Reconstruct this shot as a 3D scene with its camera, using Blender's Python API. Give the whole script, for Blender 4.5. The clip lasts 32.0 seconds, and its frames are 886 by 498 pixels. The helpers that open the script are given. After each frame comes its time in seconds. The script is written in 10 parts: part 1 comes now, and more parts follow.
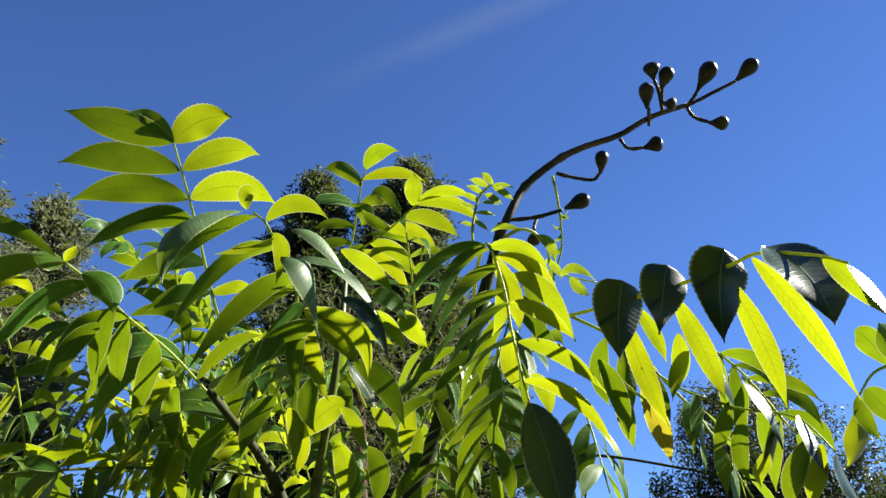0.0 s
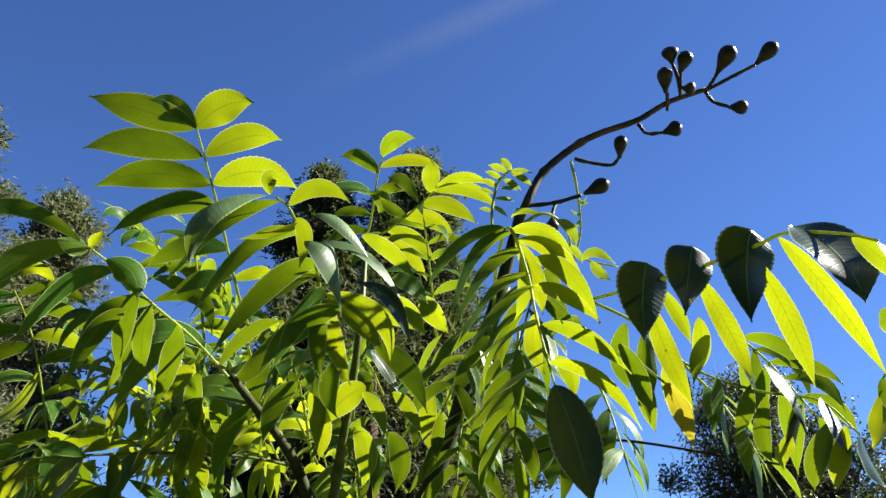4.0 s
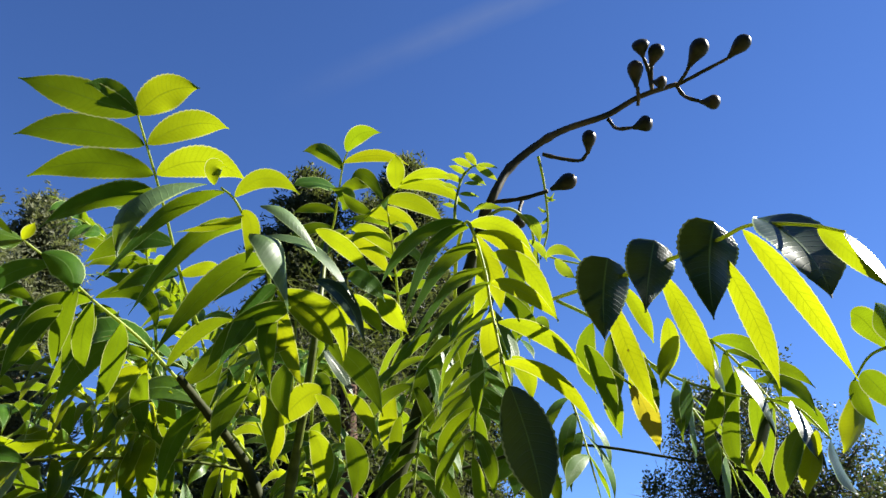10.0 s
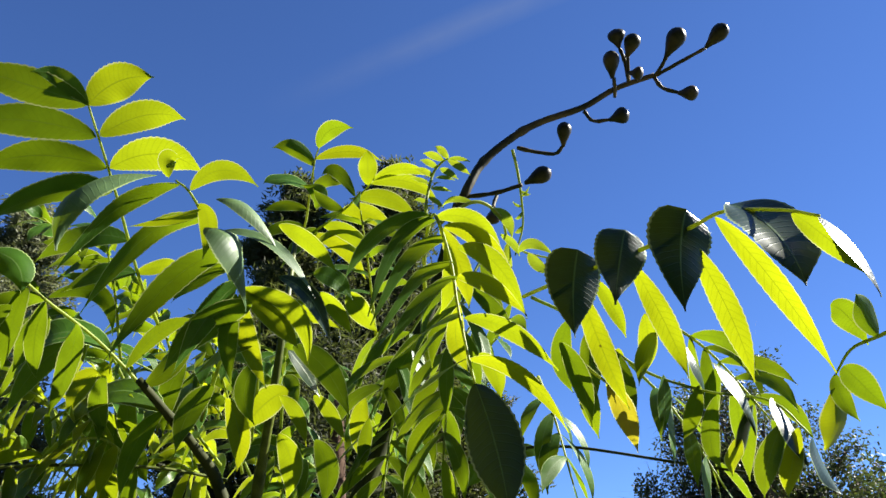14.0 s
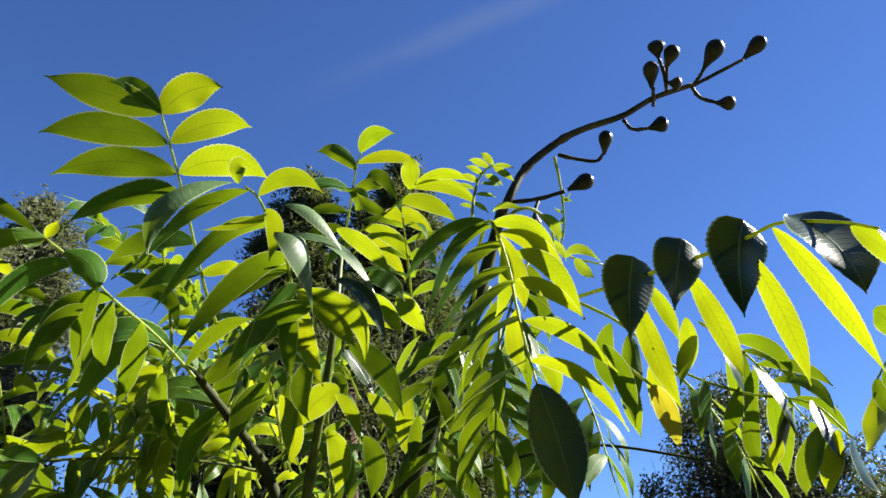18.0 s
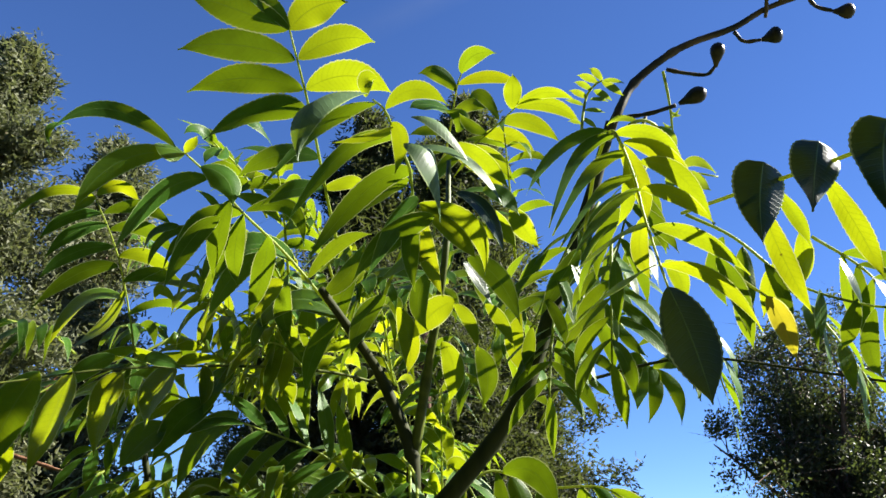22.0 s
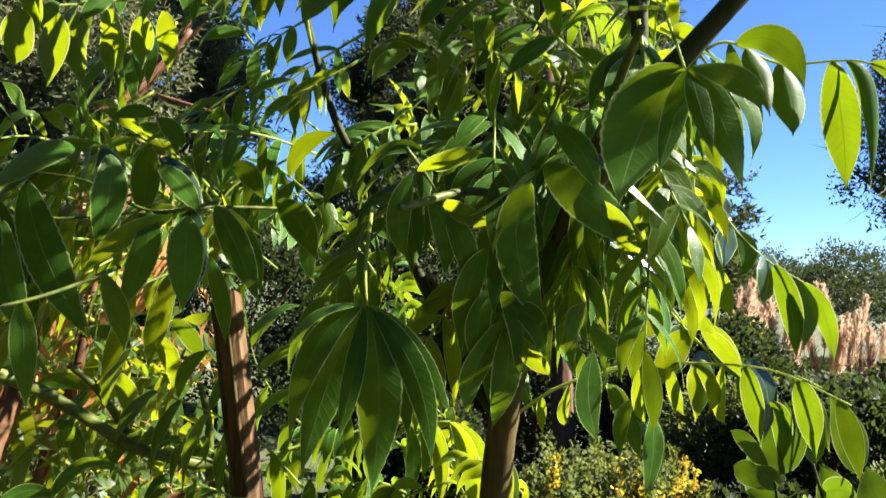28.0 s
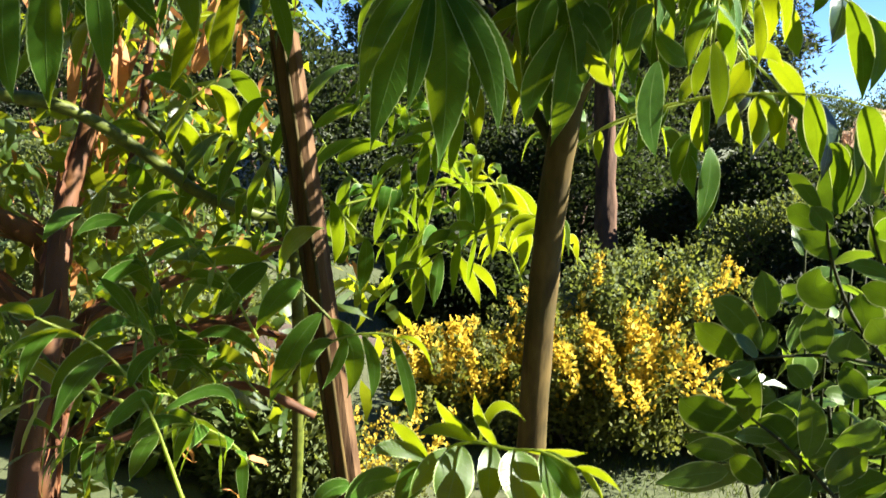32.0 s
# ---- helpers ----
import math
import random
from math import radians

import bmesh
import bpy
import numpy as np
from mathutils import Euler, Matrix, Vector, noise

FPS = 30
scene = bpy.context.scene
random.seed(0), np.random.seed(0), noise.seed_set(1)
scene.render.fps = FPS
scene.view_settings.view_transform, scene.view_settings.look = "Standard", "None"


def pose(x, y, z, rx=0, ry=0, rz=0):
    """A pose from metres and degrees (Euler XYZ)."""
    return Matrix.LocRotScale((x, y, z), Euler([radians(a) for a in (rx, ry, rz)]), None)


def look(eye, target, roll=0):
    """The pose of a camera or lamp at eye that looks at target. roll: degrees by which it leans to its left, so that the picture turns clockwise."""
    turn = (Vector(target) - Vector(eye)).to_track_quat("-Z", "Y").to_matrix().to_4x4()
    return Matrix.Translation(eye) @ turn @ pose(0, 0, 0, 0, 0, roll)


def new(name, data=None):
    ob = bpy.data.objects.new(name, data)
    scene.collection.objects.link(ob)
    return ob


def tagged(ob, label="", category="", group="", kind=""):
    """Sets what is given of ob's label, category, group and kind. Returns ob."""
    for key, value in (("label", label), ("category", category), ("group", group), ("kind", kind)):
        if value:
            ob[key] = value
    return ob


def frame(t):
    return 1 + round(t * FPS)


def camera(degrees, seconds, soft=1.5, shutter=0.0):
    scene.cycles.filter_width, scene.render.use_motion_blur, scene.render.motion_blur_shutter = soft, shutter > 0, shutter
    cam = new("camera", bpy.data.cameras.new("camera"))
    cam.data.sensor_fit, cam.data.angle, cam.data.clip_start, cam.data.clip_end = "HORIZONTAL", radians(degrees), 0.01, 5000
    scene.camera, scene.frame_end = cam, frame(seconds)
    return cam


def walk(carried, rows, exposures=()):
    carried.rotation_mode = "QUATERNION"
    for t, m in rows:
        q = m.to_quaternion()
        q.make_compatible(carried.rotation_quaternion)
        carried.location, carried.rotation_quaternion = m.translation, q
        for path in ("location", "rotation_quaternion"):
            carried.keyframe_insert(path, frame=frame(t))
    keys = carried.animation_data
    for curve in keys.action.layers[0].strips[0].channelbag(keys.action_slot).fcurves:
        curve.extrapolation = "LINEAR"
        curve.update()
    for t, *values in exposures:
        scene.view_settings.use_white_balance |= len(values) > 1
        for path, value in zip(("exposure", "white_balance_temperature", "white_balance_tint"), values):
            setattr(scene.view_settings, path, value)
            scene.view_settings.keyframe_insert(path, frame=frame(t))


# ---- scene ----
cam = camera(58.7, 32.0, soft=1.5, shutter=0.5)
PATH = [
    (0, (0.033, 0.018, 1.614), (0.002, 1.814, 2.493), 0.9),
    (0.5, (0.026, 0.016, 1.614), (-0.011, 1.81, 2.498), 1.1),
    (1, (0.029, 0.007, 1.616), (-0.012, 1.797, 2.509), 1.0),
    (1.5, (0.027, 0.008, 1.615), (-0.008, 1.799, 2.504), 1.0),
    (2, (0.019, 0.004, 1.613), (-0.017, 1.797, 2.498), 0.8),
    (2.5, (0.012, 0.007, 1.612), (-0.031, 1.804, 2.49), 0.8),
    (3, (0.014, 0.011, 1.604), (-0.034, 1.81, 2.476), 0.8),
    (3.5, (0.015, 0.015, 1.602), (-0.035, 1.819, 2.465), 0.8),
    (5.5, (-0.005, 0.039, 1.6), (-0.043, 1.841, 2.467), 1.4),
    (6, (-0.006, 0.027, 1.603), (-0.025, 1.827, 2.474), 1.2),
    (6.5, (0.005, 0.035, 1.602), (-0.004, 1.833, 2.477), 1.1),
    (7, (0.019, 0.038, 1.6), (0.007, 1.836, 2.475), 0.9),
    (7.5, (0.025, 0.044, 1.601), (0.009, 1.843, 2.475), 0.9),
    (8, (0.038, 0.064, 1.604), (0.023, 1.865, 2.474), 0.9),
    (8.5, (0.045, 0.061, 1.609), (0.031, 1.86, 2.481), 0.7),
    (9, (0.055, 0.069, 1.609), (0.043, 1.869, 2.48), 0.7),
    (9.5, (0.056, 0.074, 1.609), (0.041, 1.873, 2.484), 0.6),
    (10, (0.054, 0.075, 1.611), (0.038, 1.873, 2.488), 0.7),
    (10.5, (0.052, 0.079, 1.61), (0.037, 1.874, 2.492), 0.9),
    (11, (0.054, 0.082, 1.609), (0.044, 1.879, 2.488), 0.8),
    (11.5, (0.061, 0.104, 1.612), (0.059, 1.905, 2.481), 0.5),
    (12, (0.064, 0.106, 1.614), (0.068, 1.905, 2.489), 0.3),
    (12.5, (0.068, 0.104, 1.616), (0.078, 1.899, 2.498), 0.1),
    (13, (0.072, 0.102, 1.617), (0.084, 1.894, 2.505), -0.0),
    (13.5, (0.08, 0.117, 1.616), (0.087, 1.91, 2.502), -0.0),
    (15.5, (0.091, 0.118, 1.616), (0.099, 1.905, 2.514), -0.3),
    (16, (0.081, 0.12, 1.616), (0.074, 1.909, 2.509), -0.2),
    (16.5, (0.058, 0.103, 1.612), (0.044, 1.89, 2.51), -0.1),
    (17, (0.041, 0.076, 1.61), (0.023, 1.859, 2.517), 0.3),
    (17.5, (0.037, 0.079, 1.611), (0.036, 1.866, 2.509), 0.5),
    (18, (0.018, 0.077, 1.604), (0.012, 1.87, 2.49), 0.6),
    (18.5, (-0.001, 0.072, 1.597), (-0.021, 1.87, 2.472), 0.8),
    (19, (-0.006, 0.063, 1.595), (-0.042, 1.87, 2.452), 0.8),
    (19.5, (-0.019, 0.056, 1.59), (-0.07, 1.871, 2.429), 1.0),
    (20, (-0.035, 0.057, 1.585), (-0.103, 1.882, 2.4), 1.3),
    (20.5, (-0.048, 0.071, 1.574), (-0.138, 1.903, 2.372), 1.4),
    (21, (-0.061, 0.057, 1.569), (-0.171, 1.896, 2.347), 1.6),
    (21.5, (-0.068, 0.062, 1.564), (-0.194, 1.908, 2.322), 1.9),
    (22, (-0.066, 0.067, 1.558), (-0.222, 1.919, 2.298), 2.1),
    (22.5, (-0.069, 0.076, 1.555), (-0.244, 1.934, 2.274), 2.0),
    (23, (-0.074, 0.097, 1.545), (-0.284, 1.964, 2.23), 2.3),
    (23.5, (-0.093, 0.147, 1.532), (-0.348, 2.038, 2.134), 2.7),
    (24, (-0.128, 0.18, 1.498), (-0.406, 2.08, 2.057), 3.3),
    (24.5, (-0.153, 0.208, 1.472), (-0.46, 2.117, 1.984), 3.4),
    (25, (-0.173, 0.228, 1.454), (-0.5, 2.15, 1.899), 3.3),
    (25.5, (-0.206, 0.238, 1.433), (-0.544, 2.174, 1.808), 3.4),
    (26, (-0.231, 0.244, 1.409), (-0.584, 2.188, 1.72), 3.4),
    (26.5, (-0.246, 0.245, 1.397), (-0.611, 2.196, 1.643), 3.4),
    (28.5, (-0.263, 0.302, 1.324), (-0.653, 2.263, 1.308), 3.4),
    (29, (-0.277, 0.303, 1.299), (-0.671, 2.262, 1.219), 3.5),
    (29.5, (-0.285, 0.302, 1.288), (-0.69, 2.255, 1.144), 3.6),
    (30, (-0.286, 0.279, 1.279), (-0.7, 2.227, 1.094), 3.5),
    (30.5, (-0.271, 0.267, 1.264), (-0.693, 2.208, 1.033), 3.5),
    (31, (-0.262, 0.262, 1.235), (-0.704, 2.194, 0.962), 3.6),
    (31.5, (-0.257, 0.253, 1.203), (-0.707, 2.177, 0.891), 3.7),
    (32, (-0.267, 0.26, 1.149), (-0.723, 2.175, 0.796), 3.8),
]
EXPOSURES = [(0, 2.11), (19, 2.12), (23, 2.28), (26, 2.44), (29, 2.63), (32, 2.76)]
walk(cam, [(t, look(eye, target, roll)) for t, eye, target, roll in PATH], EXPOSURES)

# ---- world, sun ----
SUN = Vector((0.747, 0.214, 0.629)).normalized()
world = bpy.data.worlds.new("sky")
scene.world = world
world.use_nodes = True
wn = world.node_tree.nodes
sky = wn.new("ShaderNodeTexSky")
sky.sky_type, sky.sun_disc = "NISHITA", False
sky.sun_elevation, sky.sun_rotation = math.asin(SUN.z), math.atan2(SUN.x, SUN.y)
sky.altitude, sky.air_density, sky.dust_density, sky.ozone_density = 2000, 1.0, 0.1, 3.0
tone = wn.new("ShaderNodeMix")
tone.data_type, tone.blend_type = "RGBA", "MULTIPLY"
tone.inputs[0].default_value, tone.inputs[7].default_value = 1.0, (0.74, 1.0, 1.50, 1)
world.node_tree.links.new(sky.outputs[0], tone.inputs[6])


def sky_node(kind, op, a, b, out=0):
    """A node of the sky's shader with its two inputs."""
    n = wn.new(kind)
    n.operation = op
    for i, v in enumerate((a, b)):
        if hasattr(v, "links"):
            world.node_tree.links.new(v, n.inputs[i])
        elif v is not None:
            n.inputs[i].default_value = v
    return n.outputs[out]


# a faint high wisp of cloud: a thin band across the blue
heading = wn.new("ShaderNodeTexCoord").outputs["Generated"]
streak = wn.new("ShaderNodeTexNoise")
streak.inputs["Scale"].default_value, streak.inputs["Detail"].default_value = 14, 5
world.node_tree.links.new(heading, streak.inputs["Vector"])
off = sky_node("ShaderNodeMath", "ABSOLUTE", sky_node("ShaderNodeVectorMath", "DOT_PRODUCT", heading, (0.3746, 0.6150, -0.6939), 1), None)
band = sky_node("ShaderNodeMath", "SUBTRACT", 1.0, sky_node("ShaderNodeMath", "MULTIPLY", off, 45.0))
length = sky_node("ShaderNodeMath", "SUBTRACT", sky_node("ShaderNodeVectorMath", "DOT_PRODUCT", heading, (0.9271, -0.2376, 0.2899), 1), -0.22)
wisp = sky_node("ShaderNodeMath", "MULTIPLY", sky_node("ShaderNodeMath", "MAXIMUM", band, 0.0), sky_node("ShaderNodeMath", "MINIMUM", sky_node("ShaderNodeMath", "MAXIMUM", sky_node("ShaderNodeMath", "MULTIPLY", length, 4.0), 0.0), 1.0))
wisp = sky_node("ShaderNodeMath", "MULTIPLY", sky_node("ShaderNodeMath", "MULTIPLY", wisp, streak.outputs["Fac"]), 0.30)
veil = wn.new("ShaderNodeMix")
veil.data_type = "RGBA"
veil.inputs[7].default_value = (3.2, 3.6, 4.2, 1)
world.node_tree.links.new(wisp, veil.inputs[0])
world.node_tree.links.new(tone.outputs[2], veil.inputs[6])
world.node_tree.links.new(veil.outputs[2], wn["Background"].inputs[0])
wn["Background"].inputs[1].default_value = 0.028
sun = new("sun", bpy.data.lights.new("sun", "SUN"))
sun.data.energy, sun.data.angle, sun.data.color = 5.0, radians(0.53), (1.0, 0.95, 0.86)
sun.matrix_world = look(SUN * 50, (0, 0, 0))
GROUND = -0.25

# ---- materials ----


def nodes_of(name):
    m = bpy.data.materials.new(name)
    m.use_nodes = True
    t = m.node_tree
    return m, t, t.nodes["Principled BSDF"], t.nodes["Material Output"]


def ramp(t, source, stops):
    r = t.nodes.new("ShaderNodeValToRGB")
    while len(r.color_ramp.elements) < len(stops):
        r.color_ramp.elements.new(0.5)
    for e, (p, c) in zip(r.color_ramp.elements, stops):
        e.position, e.color = p, (*c, 1)
    t.links.new(source, r.inputs[0])
    return r.outputs[0]


def noise_of(t, scale, detail=4, coords="Object", stretch=None):
    c = t.nodes.new("ShaderNodeTexCoord")
    n = t.nodes.new("ShaderNodeTexNoise")
    n.inputs["Scale"].default_value, n.inputs["Detail"].default_value = scale, detail
    link = c.outputs[coords]
    if stretch:
        mp = t.nodes.new("ShaderNodeMapping")
        mp.inputs["Scale"].default_value = stretch
        t.links.new(link, mp.inputs[0])
        link = mp.outputs[0]
    t.links.new(link, n.inputs["Vector"])
    return n.outputs["Fac"]


def mixed(t, fac, a, b, mode="MIX"):
    m = t.nodes.new("ShaderNodeMix")
    m.data_type, m.blend_type = "RGBA", mode
    for i, v in ((0, fac), (6, a), (7, b)):
        if hasattr(v, "links"):
            t.links.new(v, m.inputs[i])
        else:
            m.inputs[i].default_value = v if i == 0 else (*v, 1)
    return m.outputs[2]


def bumped(t, bsdf, height, strength, distance):
    b = t.nodes.new("ShaderNodeBump")
    b.inputs["Strength"].default_value, b.inputs["Distance"].default_value = strength, distance
    t.links.new(height, b.inputs["Height"])
    t.links.new(b.outputs[0], bsdf.inputs["Normal"])
    return b.outputs[0]


def plain_mat(name, dark, light, scale, rough=0.7, strength=0.4, distance=0.002, stretch=None, stains=None):
    """Two-scale mottled surface: grain between dark and light, broader stains, fine relief."""
    m, t, p, o = nodes_of(name)
    n = noise_of(t, scale, 6, stretch=stretch)
    col = ramp(t, n, [(0.3, dark), (0.7, light)])
    if stains:
        col = mixed(t, ramp(t, noise_of(t, scale / 7, 3), [(0.45, (0, 0, 0)), (0.65, (1, 1, 1))]), col, stains)
    t.links.new(col, p.inputs["Base Color"])
    p.inputs["Roughness"].default_value = rough
    p.inputs["Specular IOR Level"].default_value = 0.2
    bumped(t, p, n, strength, distance)
    return m


def leaf_mat(name, dark, light, glow, share=0.5, rough=0.3, veins=True, island=False, spots=False, gloss=0.22):
    """A leaf: dim green diffuse face with a waxy sheen, and daylight let through in a yellower green."""
    m, t, p, o = nodes_of(name)
    if island:
        rnd = t.nodes.new("ShaderNodeNewGeometry").outputs["Random Per Island"]
    else:
        rnd = t.nodes.new("ShaderNodeObjectInfo").outputs["Random"]
    mott = noise_of(t, 55, 4)
    base = ramp(t, rnd, [(0.0, dark), (1.0, light)])
    base = mixed(t, 0.35, base, ramp(t, mott, [(0.3, tuple(c * 0.55 for c in dark)), (0.7, tuple(min(1, c * 1.3) for c in light))]))
    let = ramp(t, rnd, [(0.0, tuple(c * 0.72 for c in glow)), (0.5, glow), (1.0, (min(1, glow[0] * 1.18), glow[1] * 1.03, glow[2] * 0.8))])
    let = mixed(t, 0.25, let, ramp(t, mott, [(0.3, tuple(c * 0.6 for c in glow)), (0.7, glow)]))
    if veins:
        uv = t.nodes.new("ShaderNodeUVMap")
        sep = t.nodes.new("ShaderNodeSeparateXYZ")
        t.links.new(uv.outputs[0], sep.inputs[0])

        def math_of(op, a, b=None):
            n = t.nodes.new("ShaderNodeMath")
            n.operation = op
            for i, v in enumerate((a, b)):
                if v is None:
                    continue
                if hasattr(v, "links"):
                    t.links.new(v, n.inputs[i])
                else:
                    n.inputs[i].default_value = v
            return n.outputs[0]

        across = math_of("ABSOLUTE", sep.outputs["Y"])
        slant = math_of("SUBTRACT", math_of("MULTIPLY", math_of("ADD", sep.outputs["X"], math_of("MULTIPLY", noise_of(t, 40, 2), 0.06)), 17.0), math_of("MULTIPLY", math_of("POWER", across, 1.3), 1.6))
        saw = math_of("ABSOLUTE", math_of("SUBTRACT", math_of("FRACT", slant), 0.5))
        side = ramp(t, saw, [(0.0, (1, 1, 1)), (0.12, (0, 0, 0))])
        mid = ramp(t, across, [(0.0, (1, 1, 1)), (0.05, (0, 0, 0))])
        vein = mixed(t, 1.0, side, mid, "LIGHTEN")
        half = mixed(t, 0.85, mixed(t, 0.36, (0, 0, 0), side), mid, "LIGHTEN")
        let = mixed(t, half, let, tuple(min(1, c * 0.45) for c in glow))
        base = mixed(t, mixed(t, 0.25, (0, 0, 0), side), base, tuple(min(1, c * 1.5) for c in light))
        base = mixed(t, mixed(t, 0.8, (0, 0, 0), mid), base, (0.12, 0.19, 0.05))
        # pale edge colours paint in the sunlight caught along the leaf margin
        sun_rim = ramp(t, across, [(0.91, (0, 0, 0)), (0.95, (1, 1, 1))])
        base = mixed(t, mixed(t, 0.7, (0, 0, 0), sun_rim), base, (0.30, 0.38, 0.14))
        let = mixed(t, mixed(t, 0.75, (0, 0, 0), sun_rim), let, (0.95, 0.97, 0.45))
        bumped(t, p, vein, 0.22, 0.0008)
    if spots:
        v = t.nodes.new("ShaderNodeTexVoronoi")
        v.inputs["Scale"].default_value = 11
        c = t.nodes.new("ShaderNodeTexCoord")
        t.links.new(c.outputs["Object"], v.inputs["Vector"])
        dot = ramp(t, v.outputs["Distance"], [(0.020, (1, 1, 1)), (0.030, (0, 0, 0))])
        base, let = mixed(t, dot, base, (0.10, 0.05, 0.02)), mixed(t, dot, let, (0.10, 0.05, 0.01))
    t.links.new(base, p.inputs["Base Color"])
    p.inputs["Roughness"].default_value = rough
    p.inputs["Specular IOR Level"].default_value = gloss
    tr = t.nodes.new("ShaderNodeBsdfTranslucent")
    t.links.new(let, tr.inputs["Color"])
    mx = t.nodes.new("ShaderNodeMixShader")
    mx.inputs[0].default_value = share
    t.links.new(p.outputs[0], mx.inputs[1])
    t.links.new(tr.outputs[0], mx.inputs[2])
    t.links.new(mx.outputs[0], o.inputs["Surface"])
    return m


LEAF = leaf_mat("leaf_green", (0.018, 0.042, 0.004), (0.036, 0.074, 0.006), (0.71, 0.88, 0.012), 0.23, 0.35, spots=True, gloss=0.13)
# dimmer copy of LEAF for leaflets that look shaded; the shade is in the colour
LEAF_SHADED = leaf_mat("leaf_shaded", (0.017, 0.050, 0.006), (0.036, 0.090, 0.010), (0.47, 0.70, 0.012), 0.18, 0.42, gloss=0.09)
# darkest copy of LEAF, glossier: shade painted in by near-black colour, almost no translucency
LEAF_SHADED_GLOSSY = leaf_mat("leaf_shaded_glossy", (0.010, 0.026, 0.010), (0.018, 0.042, 0.014), (0.30, 0.45, 0.02), 0.015, 0.30, gloss=0.4)
# paler grey-green copy of LEAF: the sky's sheen painted into the base colour
LEAF_SHEEN = leaf_mat("leaf_sky_sheen", (0.040, 0.078, 0.026), (0.070, 0.120, 0.045), (0.40, 0.62, 0.02), 0.10, 0.48, gloss=0.30)
LEAF_YOUNG = leaf_mat("leaf_young", (0.05, 0.12, 0.02), (0.08, 0.16, 0.025), (0.62, 0.80, 0.03), 0.27, 0.35)
LEAF_AUTUMN = leaf_mat("leaf_autumn", (0.25, 0.16, 0.02), (0.32, 0.12, 0.02), (0.70, 0.62, 0.03), 0.36, 0.4)
SHRUB_LEAF = leaf_mat("shrub_leaf", (0.022, 0.050, 0.006), (0.042, 0.080, 0.009), (0.42, 0.70, 0.02), 0.14, 0.36, gloss=0.22)
STRIP_LEAF = leaf_mat("narrow_leaf", (0.014, 0.032, 0.006), (0.036, 0.066, 0.012), (0.64, 0.74, 0.02), 0.26, 0.45, veins=False, island=True)
DEAD_LEAF = leaf_mat("dead_leaf", (0.20, 0.085, 0.028), (0.44, 0.20, 0.07), (0.80, 0.36, 0.08), 0.3, 0.6, veins=False, island=True)
FLAKE = leaf_mat("bark_flake", (0.06, 0.022, 0.010), (0.26, 0.11, 0.05), (0.60, 0.24, 0.08), 0.2, 0.6, veins=False, island=True)
CONIFER = leaf_mat("conifer_needles", (0.015, 0.021, 0.008), (0.048, 0.052, 0.022), (0.14, 0.18, 0.04), 0.25, 0.6, veins=False, island=True, gloss=0.15)
PINE = leaf_mat("pine_needles", (0.048, 0.056, 0.028), (0.120, 0.126, 0.070), (0.20, 0.24, 0.08), 0.25, 0.6, veins=False, island=True, gloss=0.15)
OAK = leaf_mat("evergreen_oak_leaves", (0.019, 0.026, 0.012), (0.045, 0.051, 0.026), (0.10, 0.14, 0.03), 0.25, 0.5, veins=False, island=True)
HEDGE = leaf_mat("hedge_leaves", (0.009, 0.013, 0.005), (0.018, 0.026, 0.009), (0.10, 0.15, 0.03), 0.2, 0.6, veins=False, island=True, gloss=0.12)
WOODS = leaf_mat("far_woods_leaves", (0.010, 0.020, 0.007), (0.028, 0.040, 0.012), (0.10, 0.14, 0.03), 0.2, 0.7, veins=False, island=True)
GOLD = leaf_mat("golden_leaves", (0.340, 0.232, 0.017), (0.500, 0.385, 0.060), (0.85, 0.62, 0.06), 0.30, 0.6, veins=False, island=True, gloss=0.07)
OLIVE = leaf_mat("olive_leaves", (0.035, 0.045, 0.012), (0.11, 0.12, 0.035), (0.30, 0.34, 0.05), 0.25, 0.6, veins=False, island=True, gloss=0.08)
GREYGREEN = leaf_mat("grey_green_leaves", (0.045, 0.064, 0.022), (0.120, 0.143, 0.060), (0.30, 0.36, 0.06), 0.28, 0.6, veins=False, island=True, gloss=0.08)
GRASS = leaf_mat("grass_blades", (0.024, 0.040, 0.010), (0.055, 0.072, 0.018), (0.20, 0.28, 0.04), 0.2, 0.6, veins=False, island=True)
PLUME = leaf_mat("plume_hairs", (0.336, 0.232, 0.152), (0.496, 0.376, 0.272), (0.76, 0.56, 0.40), 0.45, 0.8, veins=False, island=True, gloss=0.05)
STALK = leaf_mat("green_stalk", (0.13, 0.18, 0.025), (0.24, 0.29, 0.05), (0.62, 0.76, 0.06), 0.28, 0.5, veins=False)
GREENWOOD = plain_mat("green_wood", (0.034, 0.048, 0.006), (0.10, 0.12, 0.018), 60, 0.5, 0.4, 0.001)
BARK = plain_mat("young_bark", (0.013, 0.019, 0.003), (0.036, 0.041, 0.007), 45, 0.75, 0.6, 0.002, (1, 1, 0.35), (0.030, 0.034, 0.010))
TRUNK = plain_mat("trunk_bark", (0.024, 0.017, 0.004), (0.115, 0.078, 0.021), 38, 0.8, 0.7, 0.003, (1, 1, 0.3), (0.050, 0.042, 0.012))
STAKE = plain_mat("stake_wood", (0.029, 0.013, 0.005), (0.169, 0.098, 0.046), 42, 0.85, 1.0, 0.006, (1, 1, 0.10), (0.085, 0.045, 0.018))
PEEL = plain_mat("peeling_bark", (0.045, 0.019, 0.006), (0.143, 0.064, 0.019), 22, 0.6, 0.6, 0.003, (1, 1, 0.3), (0.12, 0.06, 0.04))
